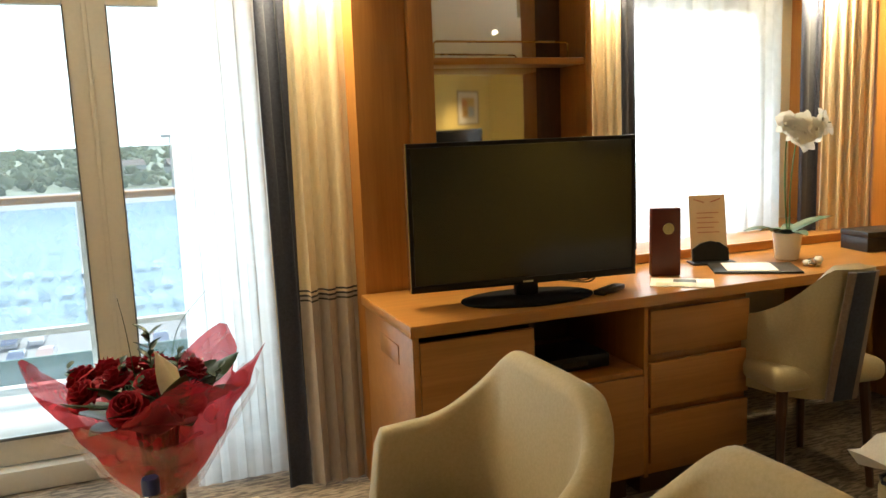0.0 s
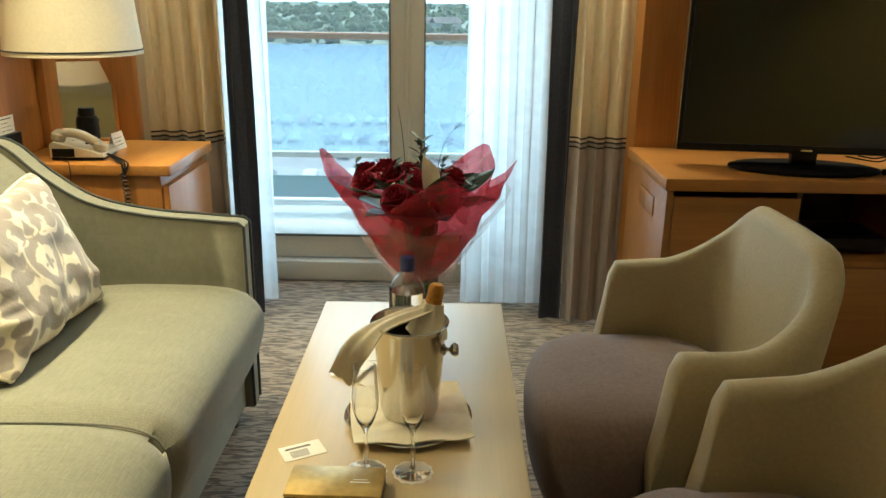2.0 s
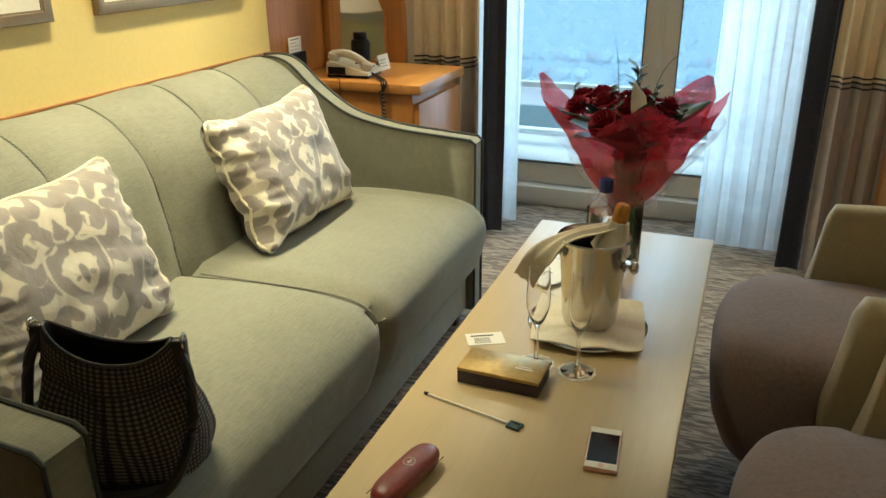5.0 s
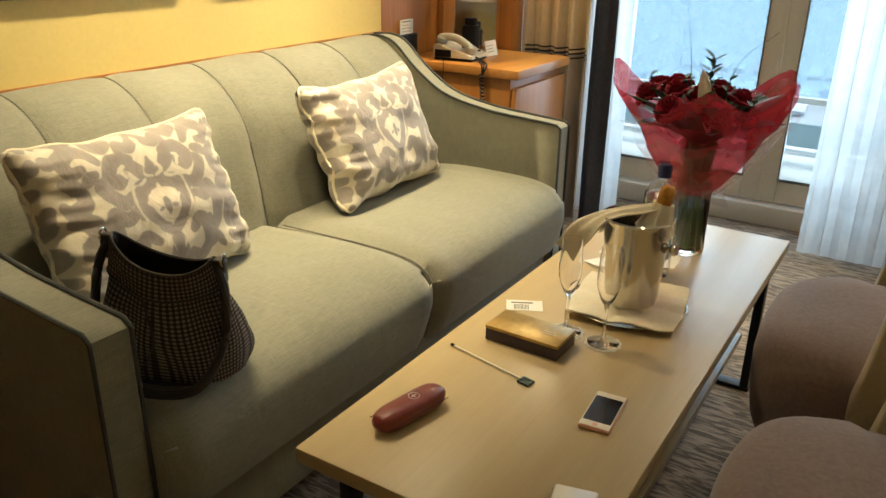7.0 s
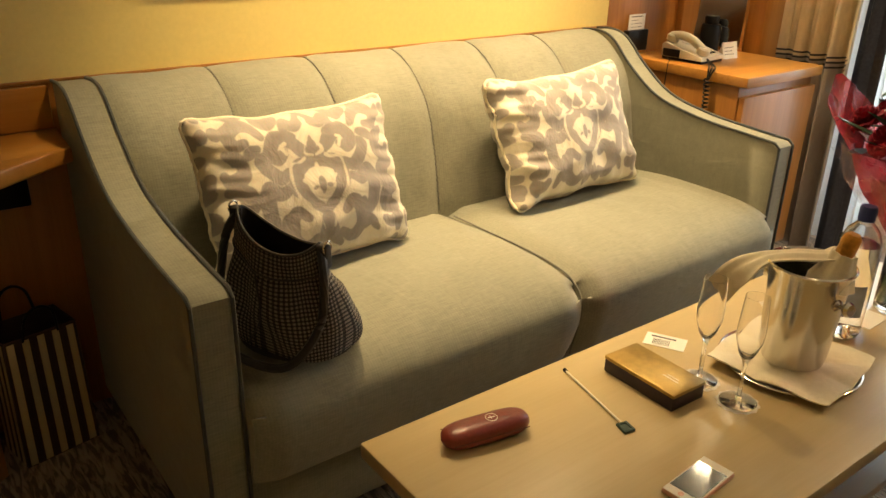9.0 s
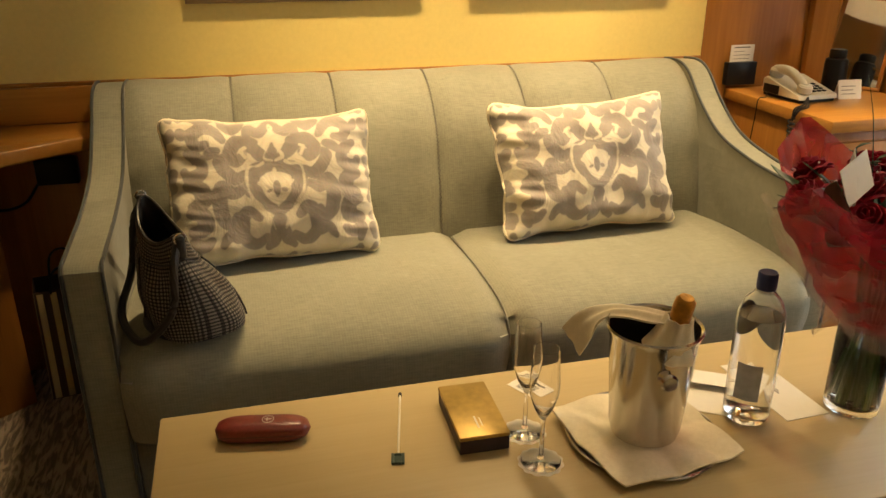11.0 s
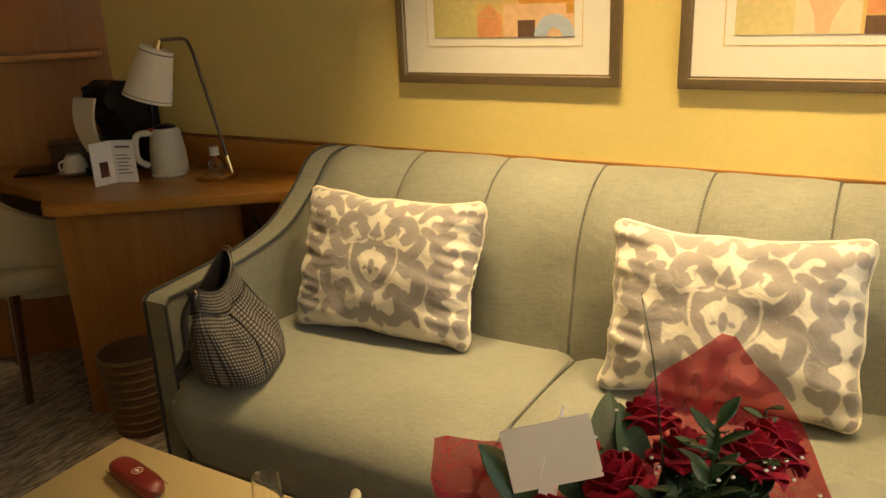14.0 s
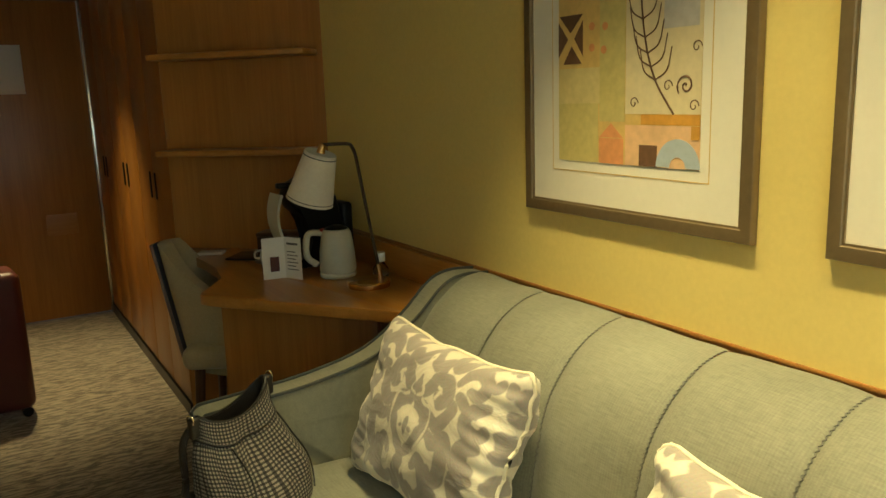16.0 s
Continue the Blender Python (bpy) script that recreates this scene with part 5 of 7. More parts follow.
def rose(at, r, tilt, seed):
    """One rose bloom of overlapping curled petals."""
    rnd = random.Random(seed)
    petals = []
    for ringn, (n, rad, up, open_) in enumerate(((3, 0.20, 1.05, 0.0), (4, 0.42, 1.02, 0.12), (5, 0.64, 0.96, 0.30), (6, 0.84, 0.84, 0.5), (7, 1.0, 0.62, 0.85))):
        for k in range(n):
            a = 2 * math.pi * (k / n) + ringn * 0.6 + rnd.uniform(-0.2, 0.2)

            def fn(u, v, a=a, rad=rad, up=up, open_=open_, n=n):
                th = a + (u - 0.5) * 2.6 * (2.2 / n + 0.35)
                rr = r * rad * (0.35 + 0.65 * v ** 0.7) * (1 + 0.16 * open_ * v ** 4)
                edge = (abs(u - 0.5) * 2) ** 2
                z = r * 1.25 * (up * v - 0.28 * edge * v - 0.35 * open_ * v ** 5)
                return (rr * math.cos(th), rr * math.sin(th), z)
            petals.append(thick(sheet(fn, 6, 5), 0.0012))
    return moved(join(*petals), Matrix.Translation(at) @ tilt)


def leaf_blade(length, width, bend, wave=0.0):
    def fn(u, v):
        s = v
        w = width * math.sin(math.pi * min(1, s * 0.94 + 0.06)) ** 0.8
        return ((u - 0.5) * w, length * s, -bend * s * s + 0.12 * w * abs(u - 0.5) * 2 + wave * math.sin(9 * s))
    return thick(sheet(fn, 4, 10), 0.0012)


BX, BY = -0.108, 1.825
vs = thing("glass_vase", "clear cylindrical glass vase of green stems and water", "vase", (BX, BY, TT))
part("glass", lathe([(0, 0.0), (0.044, 0.0), (0.047, 0.003), (0.047, 0.188), (0.0455, 0.19), (0.044, 0.188), (0.044, 0.014), (0, 0.012)], 40), M_GLASS, vs)
part("water", lathe([(0, 0.0125), (0.0432, 0.0145), (0.0432, 0.13), (0, 0.13)], 32), glass("vase_water", (0.85, 0.93, 0.85), 0.0, 1.33), vs, "clear water")
bq = thing("rose_bouquet", "bouquet of red roses wrapped in red cellophane standing in a vase", "bouquet", (BX, BY, TT))
rnd = random.Random(21)
stems = []
for k in range(26):
    a, r0 = rnd.uniform(0, 6.28), 0.04 * math.sqrt(rnd.random())
    a2 = a + rnd.uniform(-0.8, 0.8)
    stems.append(tube([(r0 * math.cos(a), r0 * math.sin(a), 0.016), (0.6 * r0 * math.cos(a2), 0.6 * r0 * math.sin(a2), 0.15), (1.1 * r0 * math.cos(a2), 1.1 * r0 * math.sin(a2), 0.30)], 0.0045, 6))
part("stems", join(*stems), M_STEM, bq, "bundle of green stems")
heads = [(-0.120, -0.065, 0.425), (-0.002, -0.058, 0.428), (0.076, 0.016, 0.420), (-0.079, 0.043, 0.432), (0.005, 0.095, 0.418), (-0.035, 0.140, 0.405), (0.035, 0.160, 0.385), (0.058, -0.105, 0.398), (0.068, 0.098, 0.390), (-0.128, 0.055, 0.420), (-0.064, -0.015, 0.428), (-0.045, -0.125, 0.405)]
for k, (x, y, z) in enumerate(heads):
    d = Vector((x * 3, y * 3, 0.5))
    part("rose", rose((x, y, z - 0.018), 0.031 + 0.005 * rnd.random(), d.to_track_quat("Z", "Y").to_matrix().to_4x4(), 30 + k), M_ROSE, bq, "deep red rose bloom", keen=80)
for k in range(36):
    a = rnd.uniform(0, 6.28)
    rr = rnd.uniform(0.02, 0.09)
    if 4.5 < a < 5.9:
        continue
    m = pose(rr * math.cos(a), rr * math.sin(a), 0.34 + rnd.uniform(0, 0.045), 0, 0, math.degrees(a) - 90) @ pose(0, 0, 0, rnd.uniform(10, 60), rnd.uniform(-30, 30), 0)
    part("leaf", moved(leaf_blade(0.07 + 0.05 * rnd.random(), 0.042, 0.02), m), M_LEAF, bq)
for a, l in ((80, 0.17), (200, 0.16), (275, 0.17), (335, 0.15), (20, 0.15), (140, 0.16)):
    m = pose(0, 0, 0.30, 0, 0, a) @ pose(0, 0.03, 0, 38, 0, 0)
    part("broad_leaf", moved(leaf_blade(l, 0.10, 0.05), m), M_LEAF, bq, "broad dark green leaf")
for k in range(7):
    a = rnd.uniform(0, 6.28)
    rr = rnd.uniform(0.04, 0.14)
    x, y, top_z = rr * math.cos(a), rr * math.sin(a), 0.43 + rnd.uniform(0.0, 0.04)
    x2, y2 = x * 1.3, y * 1.3
    sprig = [tube([(x, y, 0.36), (x2, y2, top_z)], 0.0013, 5)]
    for q in range(6):
        f = 0.35 + 0.65 * q / 5
        sprig.append(moved(leaf_blade(0.024, 0.013, 0.004), pose(x + (x2 - x) * f, y + (y2 - y) * f, 0.36 + (top_z - 0.36) * f, 35, 0, q * 137)))
    part("sprig", join(*sprig), M_LEAF, bq, "thin sprig of small leaves")
buds = []
for k in range(26):
    a = rnd.uniform(0, 6.28)
    rr = rnd.choice((0.045, 0.09, 0.12)) + rnd.uniform(-0.012, 0.012)
    ca = rnd.choice((0.5, 2.2, 4.1)) + rnd.uniform(-0.18, 0.18)
    buds.append(lathe([(0, -0.0024), (0.0024, 0), (0, 0.0024)], 6, (rr * math.cos(ca), rr * math.sin(ca), 0.43 + rnd.uniform(-0.02, 0.02))))
tagged(part("white_filler", join(*buds), M_PETAL, bq, "clusters of tiny white buds"), kind="stuff")
part("grass_blade", tube(curve_pts([(0.03, 0.02, 0.38), (0.06, 0.05, 0.50), (0.13, 0.10, 0.57)], 6), 0.0012, 5, 0.4), M_LEAF, bq)
part("grass_blade", tube(curve_pts([(-0.03, -0.02, 0.38), (-0.04, -0.04, 0.52), (-0.05, -0.06, 0.60)], 6), 0.0012, 5, 0.4), M_LEAF, bq)
tl, tr_, bl = Vector((0.048, -0.168, 0.472)), Vector((0.009, -0.090, 0.492)), Vector((0.056, -0.146, 0.416))
cx_, cy_ = (tr_ - tl).normalized(), (tl - bl).normalized()
cz_ = cx_.cross(cy_).normalized()
card_turn = Matrix((cx_, cz_.cross(cx_), cz_)).transposed().to_4x4()
part("gift_card", moved(box(0, 0, -0.0006, 0.088, 0.062, 0.0006), Matrix.Translation(bl) @ card_turn), M_PAPER, bq, "small white gift card")


def blade_to(p, q, width, bend, flat_x):
    """A leaf from p to q, its width along flat_x as far as that can be."""
    p, q = Vector(p), Vector(q)
    d = (q - p).normalized()
    fx = (Vector(flat_x) - d * d.dot(Vector(flat_x))).normalized()
    turn = Matrix((fx, d, fx.cross(d))).transposed().to_4x4()
    return moved(leaf_blade((q - p).length, width, bend), Matrix.Translation(p) @ turn)


part("cream_leaf", blade_to((0.046, -0.118, 0.35), (0.010, -0.120, 0.497), 0.034, 0.006, (1, -0.2, 0)), M_PETAL, bq, "pale folded leaf")
for p_, q_, wd_, fx_ in (((0.05, 0.0, 0.375), (0.185, 0.035, 0.425), 0.06, (0, 1, 0.4)), ((-0.03, -0.06, 0.38), (-0.165, -0.130, 0.412), 0.06, (0.4, -1, 0.3)), ((0.06, 0.13, 0.37), (0.075, 0.215, 0.415), 0.065, (1, 0, 0.3)), ((0.02, -0.11, 0.38), (0.060, -0.190, 0.455), 0.055, (0.6, 0.5, -0.5))):
    part("broad_leaf", blade_to(p_, q_, wd_, 0.012, fx_), M_LEAF, bq, "broad dark green leaf")
tall = [tube([(0.0, 0.02, 0.38), (0.0, 0.027, 0.505)], 0.0015, 5)]
for q in range(12):
    f = 0.40 + 0.60 * q / 11
    tall.append(moved(leaf_blade(0.036, 0.013, 0.004), pose(0.0, 0.02 + 0.007 * f, 0.38 + 0.125 * f, 38, 0, q * 137)))
part("sprig", join(*tall), M_LEAF, bq, "upright sprig of narrow leaves")


def wrap_fn(a0, a1, r_top, z_top, points, seed, r_bot=0.045, z_bot=0.185):
    """A cone of foil between two angles, its rim drawn out into corners at the given angles."""
    def fn(u, v):
        a = radians(a0 + (a1 - a0) * u)
        peak = max(h * max(0.0, 1 - abs((math.degrees(a) - p + 180) % 360 - 180) / 42) ** 1.35 for p, h in points)
        tri = abs(((7 * a / math.pi + 1.3 * v + seed) % 2) - 1) - 0.5
        tri2 = abs(((11 * a / math.pi - 2.1 * v + 2 * seed) % 2) - 1) - 0.5
        crumple = (0.020 * tri + 0.014 * tri2) * v + 0.018 * v ** 0.6 * noise.noise(Vector((4 * math.cos(a) + seed, 4 * math.sin(a), 6 * v)))
        r = r_bot + (r_top * (1 + 0.42 * peak) - r_bot) * v ** 0.80 + crumple
        z = z_bot + (z_top - z_bot + 0.13 * peak) * v ** 1.02 + 0.007 * math.sin(7 * a + seed) * v
        return (r * math.cos(a), r * math.sin(a), z)
    return fn


part("wrapping", sheet(wrap_fn(0, 360, 0.176, 0.372, ((182, 1.0), (337, 0.95), (287, 0.80), (46, 0.8)), 1.0, 0.044, 0.168), 90, 12, False), M_WRAP, bq, "red cellophane wrapping", keen=9)
part("outer_wrapping", sheet(wrap_fn(0, 360, 0.176, 0.325, ((15, 0.7), (130, 0.55), (230, 0.5)), 3.0, 0.05, 0.160), 60, 9, False), M_CLEARWRAP, bq, "clear outer cellophane", keen=9)
part("wrapping_skirt", sheet(wrap_fn(0, 360, 0.085, 0.145, ((40, 0.5), (170, 0.6), (290, 0.5)), 5.0, 0.046, 0.20), 60, 6, False), M_CLEARWRAP, bq, "gathered cellophane skirt", keen=80)

# water bottle
wb = thing("water_bottle", "clear plastic water bottle with a blue cap", "bottle", (-0.128, 1.617, TT))
part("body", lathe([(0, 0.006), (0.02, 0.0), (0.036, 0.003), (0.0405, 0.014), (0.0398, 0.045), (0.0408, 0.075), (0.0408, 0.19), (0.0385, 0.212), (0.030, 0.234), (0.018, 0.247), (0.0135, 0.252), (0.0135, 0.262), (0.012, 0.262), (0.012, 0.252), (0.0165, 0.246), (0.0285, 0.233), (0.037, 0.212), (0.0393, 0.19), (0.0393, 0.075), (0.0383, 0.045), (0.039, 0.015), (0, 0.01)], 36), M_GLASS, wb)
part("water", lathe([(0, 0.0105), (0.0380, 0.0155), (0.0376, 0.045), (0.0386, 0.075), (0.0386, 0.19), (0.0365, 0.205), (0, 0.205)], 32), glass("bottle_water", (0.97, 0.99, 1.0), 0.0, 1.33), wb, "clear water")
part("cap", lathe([(0, 0.254), (0.016, 0.254), (0.0165, 0.258), (0.0165, 0.28), (0.0145, 0.284), (0, 0.284)], 28), M_BLUECAP, wb, "blue screw cap")


def label_patch(r, z0, z1, a0, a1, shape=None):
    def fn(u, v):
        a = radians(a0 + (a1 - a0) * u)
        lo, hi = z0, z1
        if shape:
            c = 1 - abs(2 * u - 1) ** 2.2
            mid_z = (z0 + z1) / 2
            lo, hi = mid_z - (mid_z - z0) * c, mid_z + (z1 - mid_z) * c
        return (r * math.cos(a), r * math.sin(a), lo + (hi - lo) * v)
    return sheet(fn, 20, 6)


part("back_label", label_patch(0.0412, 0.135, 0.215, 140, 222, True), mat("slate_label", (0.05, 0.05, 0.055), 0.5), wb, "dark oval label")
lb = part("front_label", label_patch(0.0412, 0.055, 0.125, -75, -15), mat("pale_blue_label", (0.38, 0.42, 0.50), 0.5, var=0.15, big=60), wb, "pale blue-grey label")

# wine bucket on its tray
tray = thing("round_tray", "round silver tray with beaded rim", "tray", (-0.115, 1.405, TT))
part("plate", lathe([(0, 0), (0.10, 0.0), (0.112, 0.003), (0.128, 0.010), (0.128, 0.012), (0.11, 0.006), (0.10, 0.003), (0, 0.003)], 48), M_STEEL, tray)
part("rim", lathe([(0.127, 0.009), (0.131, 0.0105), (0.132, 0.013), (0.129, 0.0145), (0.126, 0.013), (0.127, 0.009)], 48), M_STEEL, tray)


def folded(seed, n, size):
    def fn(u, v):
        a, b = 2 * u - 1, 2 * v - 1
        fan = 0.007 * abs(math.sin(4 * math.atan2(b, a) + 0.6)) * min(1, math.hypot(a, b))
        edge = 0.006 * max(0, math.hypot(a, b) - 0.9)
        return (size * a * (1 - 0.05 * b * b), size * b * (1 - 0.05 * a * a), 0.004 + fan + edge + 0.0015 * noise.noise(Vector((a * 5, b * 5, seed))))
    return thick(sheet(fn, n, n), 0.003)


nap = solo("folded_napkin", folded(2, 44, 0.122), M_CREAM, "cream linen napkin folded flat on the tray", "napkin", (-0.112, 1.405, TT + 0.0105), 8, keen=60)
ZB = TT + 0.0165
bk = thing("wine_bucket", "polished steel wine bucket with a rolled rim", "bucket", (-0.112, 1.405, ZB))
part("body", lathe([(0, 0.004), (0.050, 0.0), (0.056, 0.004), (0.060, 0.02), (0.0725, 0.19), (0.0775, 0.199), (0.079, 0.203), (0.0765, 0.206), (0.0725, 0.203), (0.0695, 0.19), (0.057, 0.02), (0, 0.012)], 48), M_STEEL, bk)
for sg, ang in ((1, -12), (-1, -12)):
    kn = part("knob", moved(lathe([(0, 0), (0.010, 0.0), (0.012, 0.003), (0.005, 0.007), (0.005, 0.014), (0.011, 0.018), (0.0145, 0.024), (0.011, 0.030), (0, 0.032)], 20), pose(0, 0, 0.148, 0, 0, ang + (0 if sg > 0 else 180)) @ pose(0.069, 0, 0, 0, 82, 0)), M_STEEL, bk, "round turned knob")
cb = thing("champagne_bottle", "dark champagne bottle with gold foil neck leaning in the bucket", "bottle")
cb.matrix_world = pose(-0.108, 1.400, ZB + 0.014) @ Vector((0.047, 0.02, 0.245)).to_track_quat("Z", "Y").to_matrix().to_4x4()
part("body", lathe([(0, 0), (0.036, 0), (0.04, 0.004), (0.04, 0.13), (0.036, 0.155), (0.02, 0.195), (0.0145, 0.215), (0.0145, 0.25), (0, 0.25)], 28), glass("dark_green_glass", (0.03, 0.06, 0.02), 0.05), cb)
part("foil", lathe([(0.0165, 0.205), (0.0155, 0.222), (0.0165, 0.232), (0.0165, 0.25), (0.0155, 0.262), (0.011, 0.268), (0, 0.269)], 24), mat("gold_foil", (0.55, 0.27, 0.05), 0.42, 0.7, var=0.3, big=60, bump=0.5, fine=140, dist=0.003), cb, "crinkled gold foil")
nk = thing("draped_napkin", "cream linen napkin tied round the bottle neck", "napkin", (0, 0, 0))
part("collar", moved(thick(sheet(lambda u, v: ((0.021 + 0.022 * (1 - v) ** 1.3 + 0.002 * math.sin(14 * math.pi * u)) * math.cos(2 * math.pi * u), (0.021 + 0.022 * (1 - v) ** 1.3 + 0.002 * math.sin(14 * math.pi * u)) * math.sin(2 * math.pi * u), 0.165 + 0.065 * v), 40, 10, True), 0.003), cb.matrix_world), M_CREAM, nk, keen=70)
path = curve_pts([(-0.066, 1.418, 0.690), (-0.10, 1.403, 0.680), (-0.14, 1.383, 0.672), (-0.18, 1.358, 0.656), (-0.218, 1.334, 0.618), (-0.242, 1.318, 0.572)], 6)


def drape(u, v):
    i = v * (len(path) - 1)
    k = min(int(i), len(path) - 2)
    p = path[k].lerp(path[k + 1], i - k)
    w = 0.022 + 0.008 * v
    s = (u - 0.5) * 2
    side = Vector((0.22, -0.85, -0.08)).lerp(Vector((0.64, 0.36, -0.68)), smoothstep(0.45, 1.0, v)).normalized()
    return tuple(p + side * (s * w) + Vector((0, 0, 0.006 * (1 - s * s) + 0.0025 * math.sin(7 * s))))


part("drape", thick(sheet(drape, 16, 30), 0.003), M_CREAM, nk, keen=70)


def flute(at, rz):
    g = thing("champagne_flute", "empty clear champagne flute on a paper mat", "glass", at, rz, group="champagne flutes")
    part("glass", lathe([(0, 0.0), (0.031, 0.0), (0.033, 0.0015), (0.02, 0.004), (0.006, 0.008), (0.0038, 0.014), (0.0036, 0.075), (0.006, 0.086), (0.016, 0.104), (0.0235, 0.13), (0.0245, 0.15), (0.022, 0.19), (0.0205, 0.212), (0.0198, 0.212), (0.0212, 0.19), (0.0236, 0.15), (0.0226, 0.13), (0.015, 0.105), (0.004, 0.092), (0, 0.091)], 32), M_GLASS, g)
    return g


def scallop(u, v):
    a = 2 * math.pi * u
    r = 0.0375 * v * (1 + (0.04 * math.cos(12 * a) if v > 0.9 else 0))
    return (r * math.cos(a), r * math.sin(a), 0.0004)


for at in ((-0.182, 1.215, TT), (-0.096, 1.212, TT)):
    solo("paper_mat", thick(sheet(scallop, 72, 5, True), 0.0006), M_PAPER, "small scalloped white paper mat under a flute", "mat", at, group="flute mats")
    flute((at[0], at[1], TT + 0.0012), 0)
# gift box
gb = thing("gift_box", "flat gold-topped violet gift box", "box", (-0.226, 1.133, TT), -1.5)
part("tray", box(-0.082, -0.043, 0.0, 0.082, 0.043, 0.026, 0.0015), M_PURPLE, gb, "dark violet base")
part("lid", box(-0.083, -0.044, 0.0262, 0.083, 0.044, 0.034, 0.002), M_GOLD, gb, "gold patterned lid")
part("print", join(box(0.025, -0.006, 0.0341, 0.06, -0.003, 0.0344), box(0.03, 0.002, 0.0341, 0.055, 0.004, 0.0344)), M_PAPER, gb, "small printed lines")
# swizzle pick
pk = thing("swizzle_pick", "thin dark metal pick with a square head", "pick", (0, 0, TT))
part("rod", tube([(-0.346, 1.027, 0.003), (-0.172, 0.988, 0.003)], 0.0021, 8), M_ALU, pk)
part("head", moved(join(box(-0.013, -0.011, 0, 0.013, -0.006, 0.005, 0.001), box(-0.013, 0.006, 0, 0.013, 0.011, 0.005, 0.001), box(-0.013, -0.006, 0, -0.008, 0.006, 0.005, 0.001), box(0.008, -0.006, 0, 0.013, 0.006, 0.005, 0.001), box(-0.008, -0.006, 0.0005, 0.008, 0.006, 0.003)), pose(-0.160, 0.985, 0, 0, 0, -12)), mat("dark_teal_enamel", (0.03, 0.06, 0.055), 0.35, 0.4), pk, "square dark head")
part("tip", tube([(-0.352, 1.0284, 0.003), (-0.344, 1.0266, 0.003)], 0.0034, 8), M_BLACK, pk)
# mobile phone
mp = thing("mobile_phone", "rose gold mobile phone with white front lying face up", "phone", (0.002, 0.967, TT), 5)
mp.matrix_world = mp.matrix_world @ Matrix.Diagonal((0.93, 0.96, 1, 1))
part("case", box(-0.0305, -0.062, 0.0, 0.0305, 0.062, 0.0085, 0.004, 3), M_ROSEGOLD, mp)
part("front", box(-0.0285, -0.06, 0.0086, 0.0285, 0.06, 0.0092), M_PAPER, mp, "white front plate")
part("screen", box(-0.0265, -0.043, 0.0093, 0.0265, 0.043, 0.0097), M_SCREEN, mp, "dark screen")
part("home_button", lathe([(0, 0.0093), (0.005, 0.0093), (0.005, 0.0097), (0, 0.0097)], 20, (0, -0.051, 0)), M_ROSEGOLD, mp)
# spectacles case
sc = thing("glasses_case", "red leather spectacles case with a round emblem", "case", (-0.279, 0.773, TT), -11)


def pill(u, v):
    a = 2 * math.pi * u
    t = 2 * v - 1
    e = max(0.0, 1 - abs(t) ** 5) ** 0.5
    return (0.026 * e * math.copysign(abs(math.cos(a)) ** 0.7, math.cos(a)), 0.082 * t, 0.019 + 0.0188 * e * math.copysign(abs(math.sin(a)) ** 0.75, math.sin(a)))


part("shell", sheet(pill, 32, 28, True), M_RED, sc, keen=70)
part("seam", join(box(-0.0268, -0.07, 0.018, -0.0258, 0.07, 0.0195), box(0.0258, -0.07, 0.018, 0.0268, 0.07, 0.0195)), M_DARKRED, sc, "dark opening seam")
part("emblem", join(*[tube([(0.010 * k / 2 * math.cos(a), 0.01 + 0.010 * k / 2 * math.sin(a), 0.0376) for a in [i * 2 * math.pi / 20 for i in range(21)]], 0.0006, 5) for k in (2,)], box(-0.0045, 0.008, 0.0373, 0.0045, 0.0095, 0.038), box(-0.001, 0.004, 0.0373, 0.001, 0.016, 0.038)), M_PAPER, sc, "small round pale emblem")
# small white device at the table's end
wd = thing("power_bank", "small white rectangular device with rounded edges", "device", (0.062, 0.69, TT), 14)
part("case", box(-0.034, -0.055, 0.0, 0.034, 0.055, 0.014, 0.005, 3), M_CERAMIC, wd)
part("edge", box(-0.0348, -0.05, 0.004, 0.0348, 0.05, 0.008, 0.001), M_BLACK, wd, "dark edge slot")
# papers
bc = thing("luggage_card", "white card with a printed barcode", "card", (-0.312, 1.278, TT), 28)
part("card", box(-0.041, -0.026, 0.0, 0.041, 0.026, 0.0008), M_PAPER, bc)
part("barcode", join(*[box(-0.024 + 0.0032 * k, -0.020, 0.0009, -0.0224 + 0.0032 * k, 0.004, 0.0011) for k in range(11)]), M_INK, bc, "dark printed bars")
part("heading", box(-0.03, 0.010, 0.0009, 0.02, 0.016, 0.0011), M_INK, bc)
ev = thing("greeting_card", "white folded card lying beside the vase", "card", (-0.195, 1.722, TT), 2)
part("sheet", box(-0.10, -0.045, 0.0, 0.10, 0.045, 0.0012), M_PAPER, ev)
part("print", join(box(-0.015, -0.002, 0.0013, 0.02, 0.001, 0.0015), box(-0.01, 0.004, 0.0013, 0.012, 0.006, 0.0015), box(-0.035, -0.004, 0.0013, -0.028, 0.004, 0.0015)), M_INK, ev, "small grey printed lines")
pl = thing("letter", "white folded letter lying under the bottle", "letter", (-0.215, 1.60, TT), -32)
part("sheet", box(-0.075, -0.05, 0.0, 0.075, 0.05, 0.0007), M_PAPER, pl)
part("flap", moved(box(0, -0.05, 0, 0.07, 0.05, 0.0007), pose(-0.074, 0, 0.0008, 0, -9, 0)), M_PAPER, pl)
part("handwriting", tube([(-0.02 + 0.004 * i, 0.03 + 0.004 * math.sin(2.6 * i), 0.0010) for i in range(9)], 0.0005, 5), M_INK, pl, "short line of handwriting")


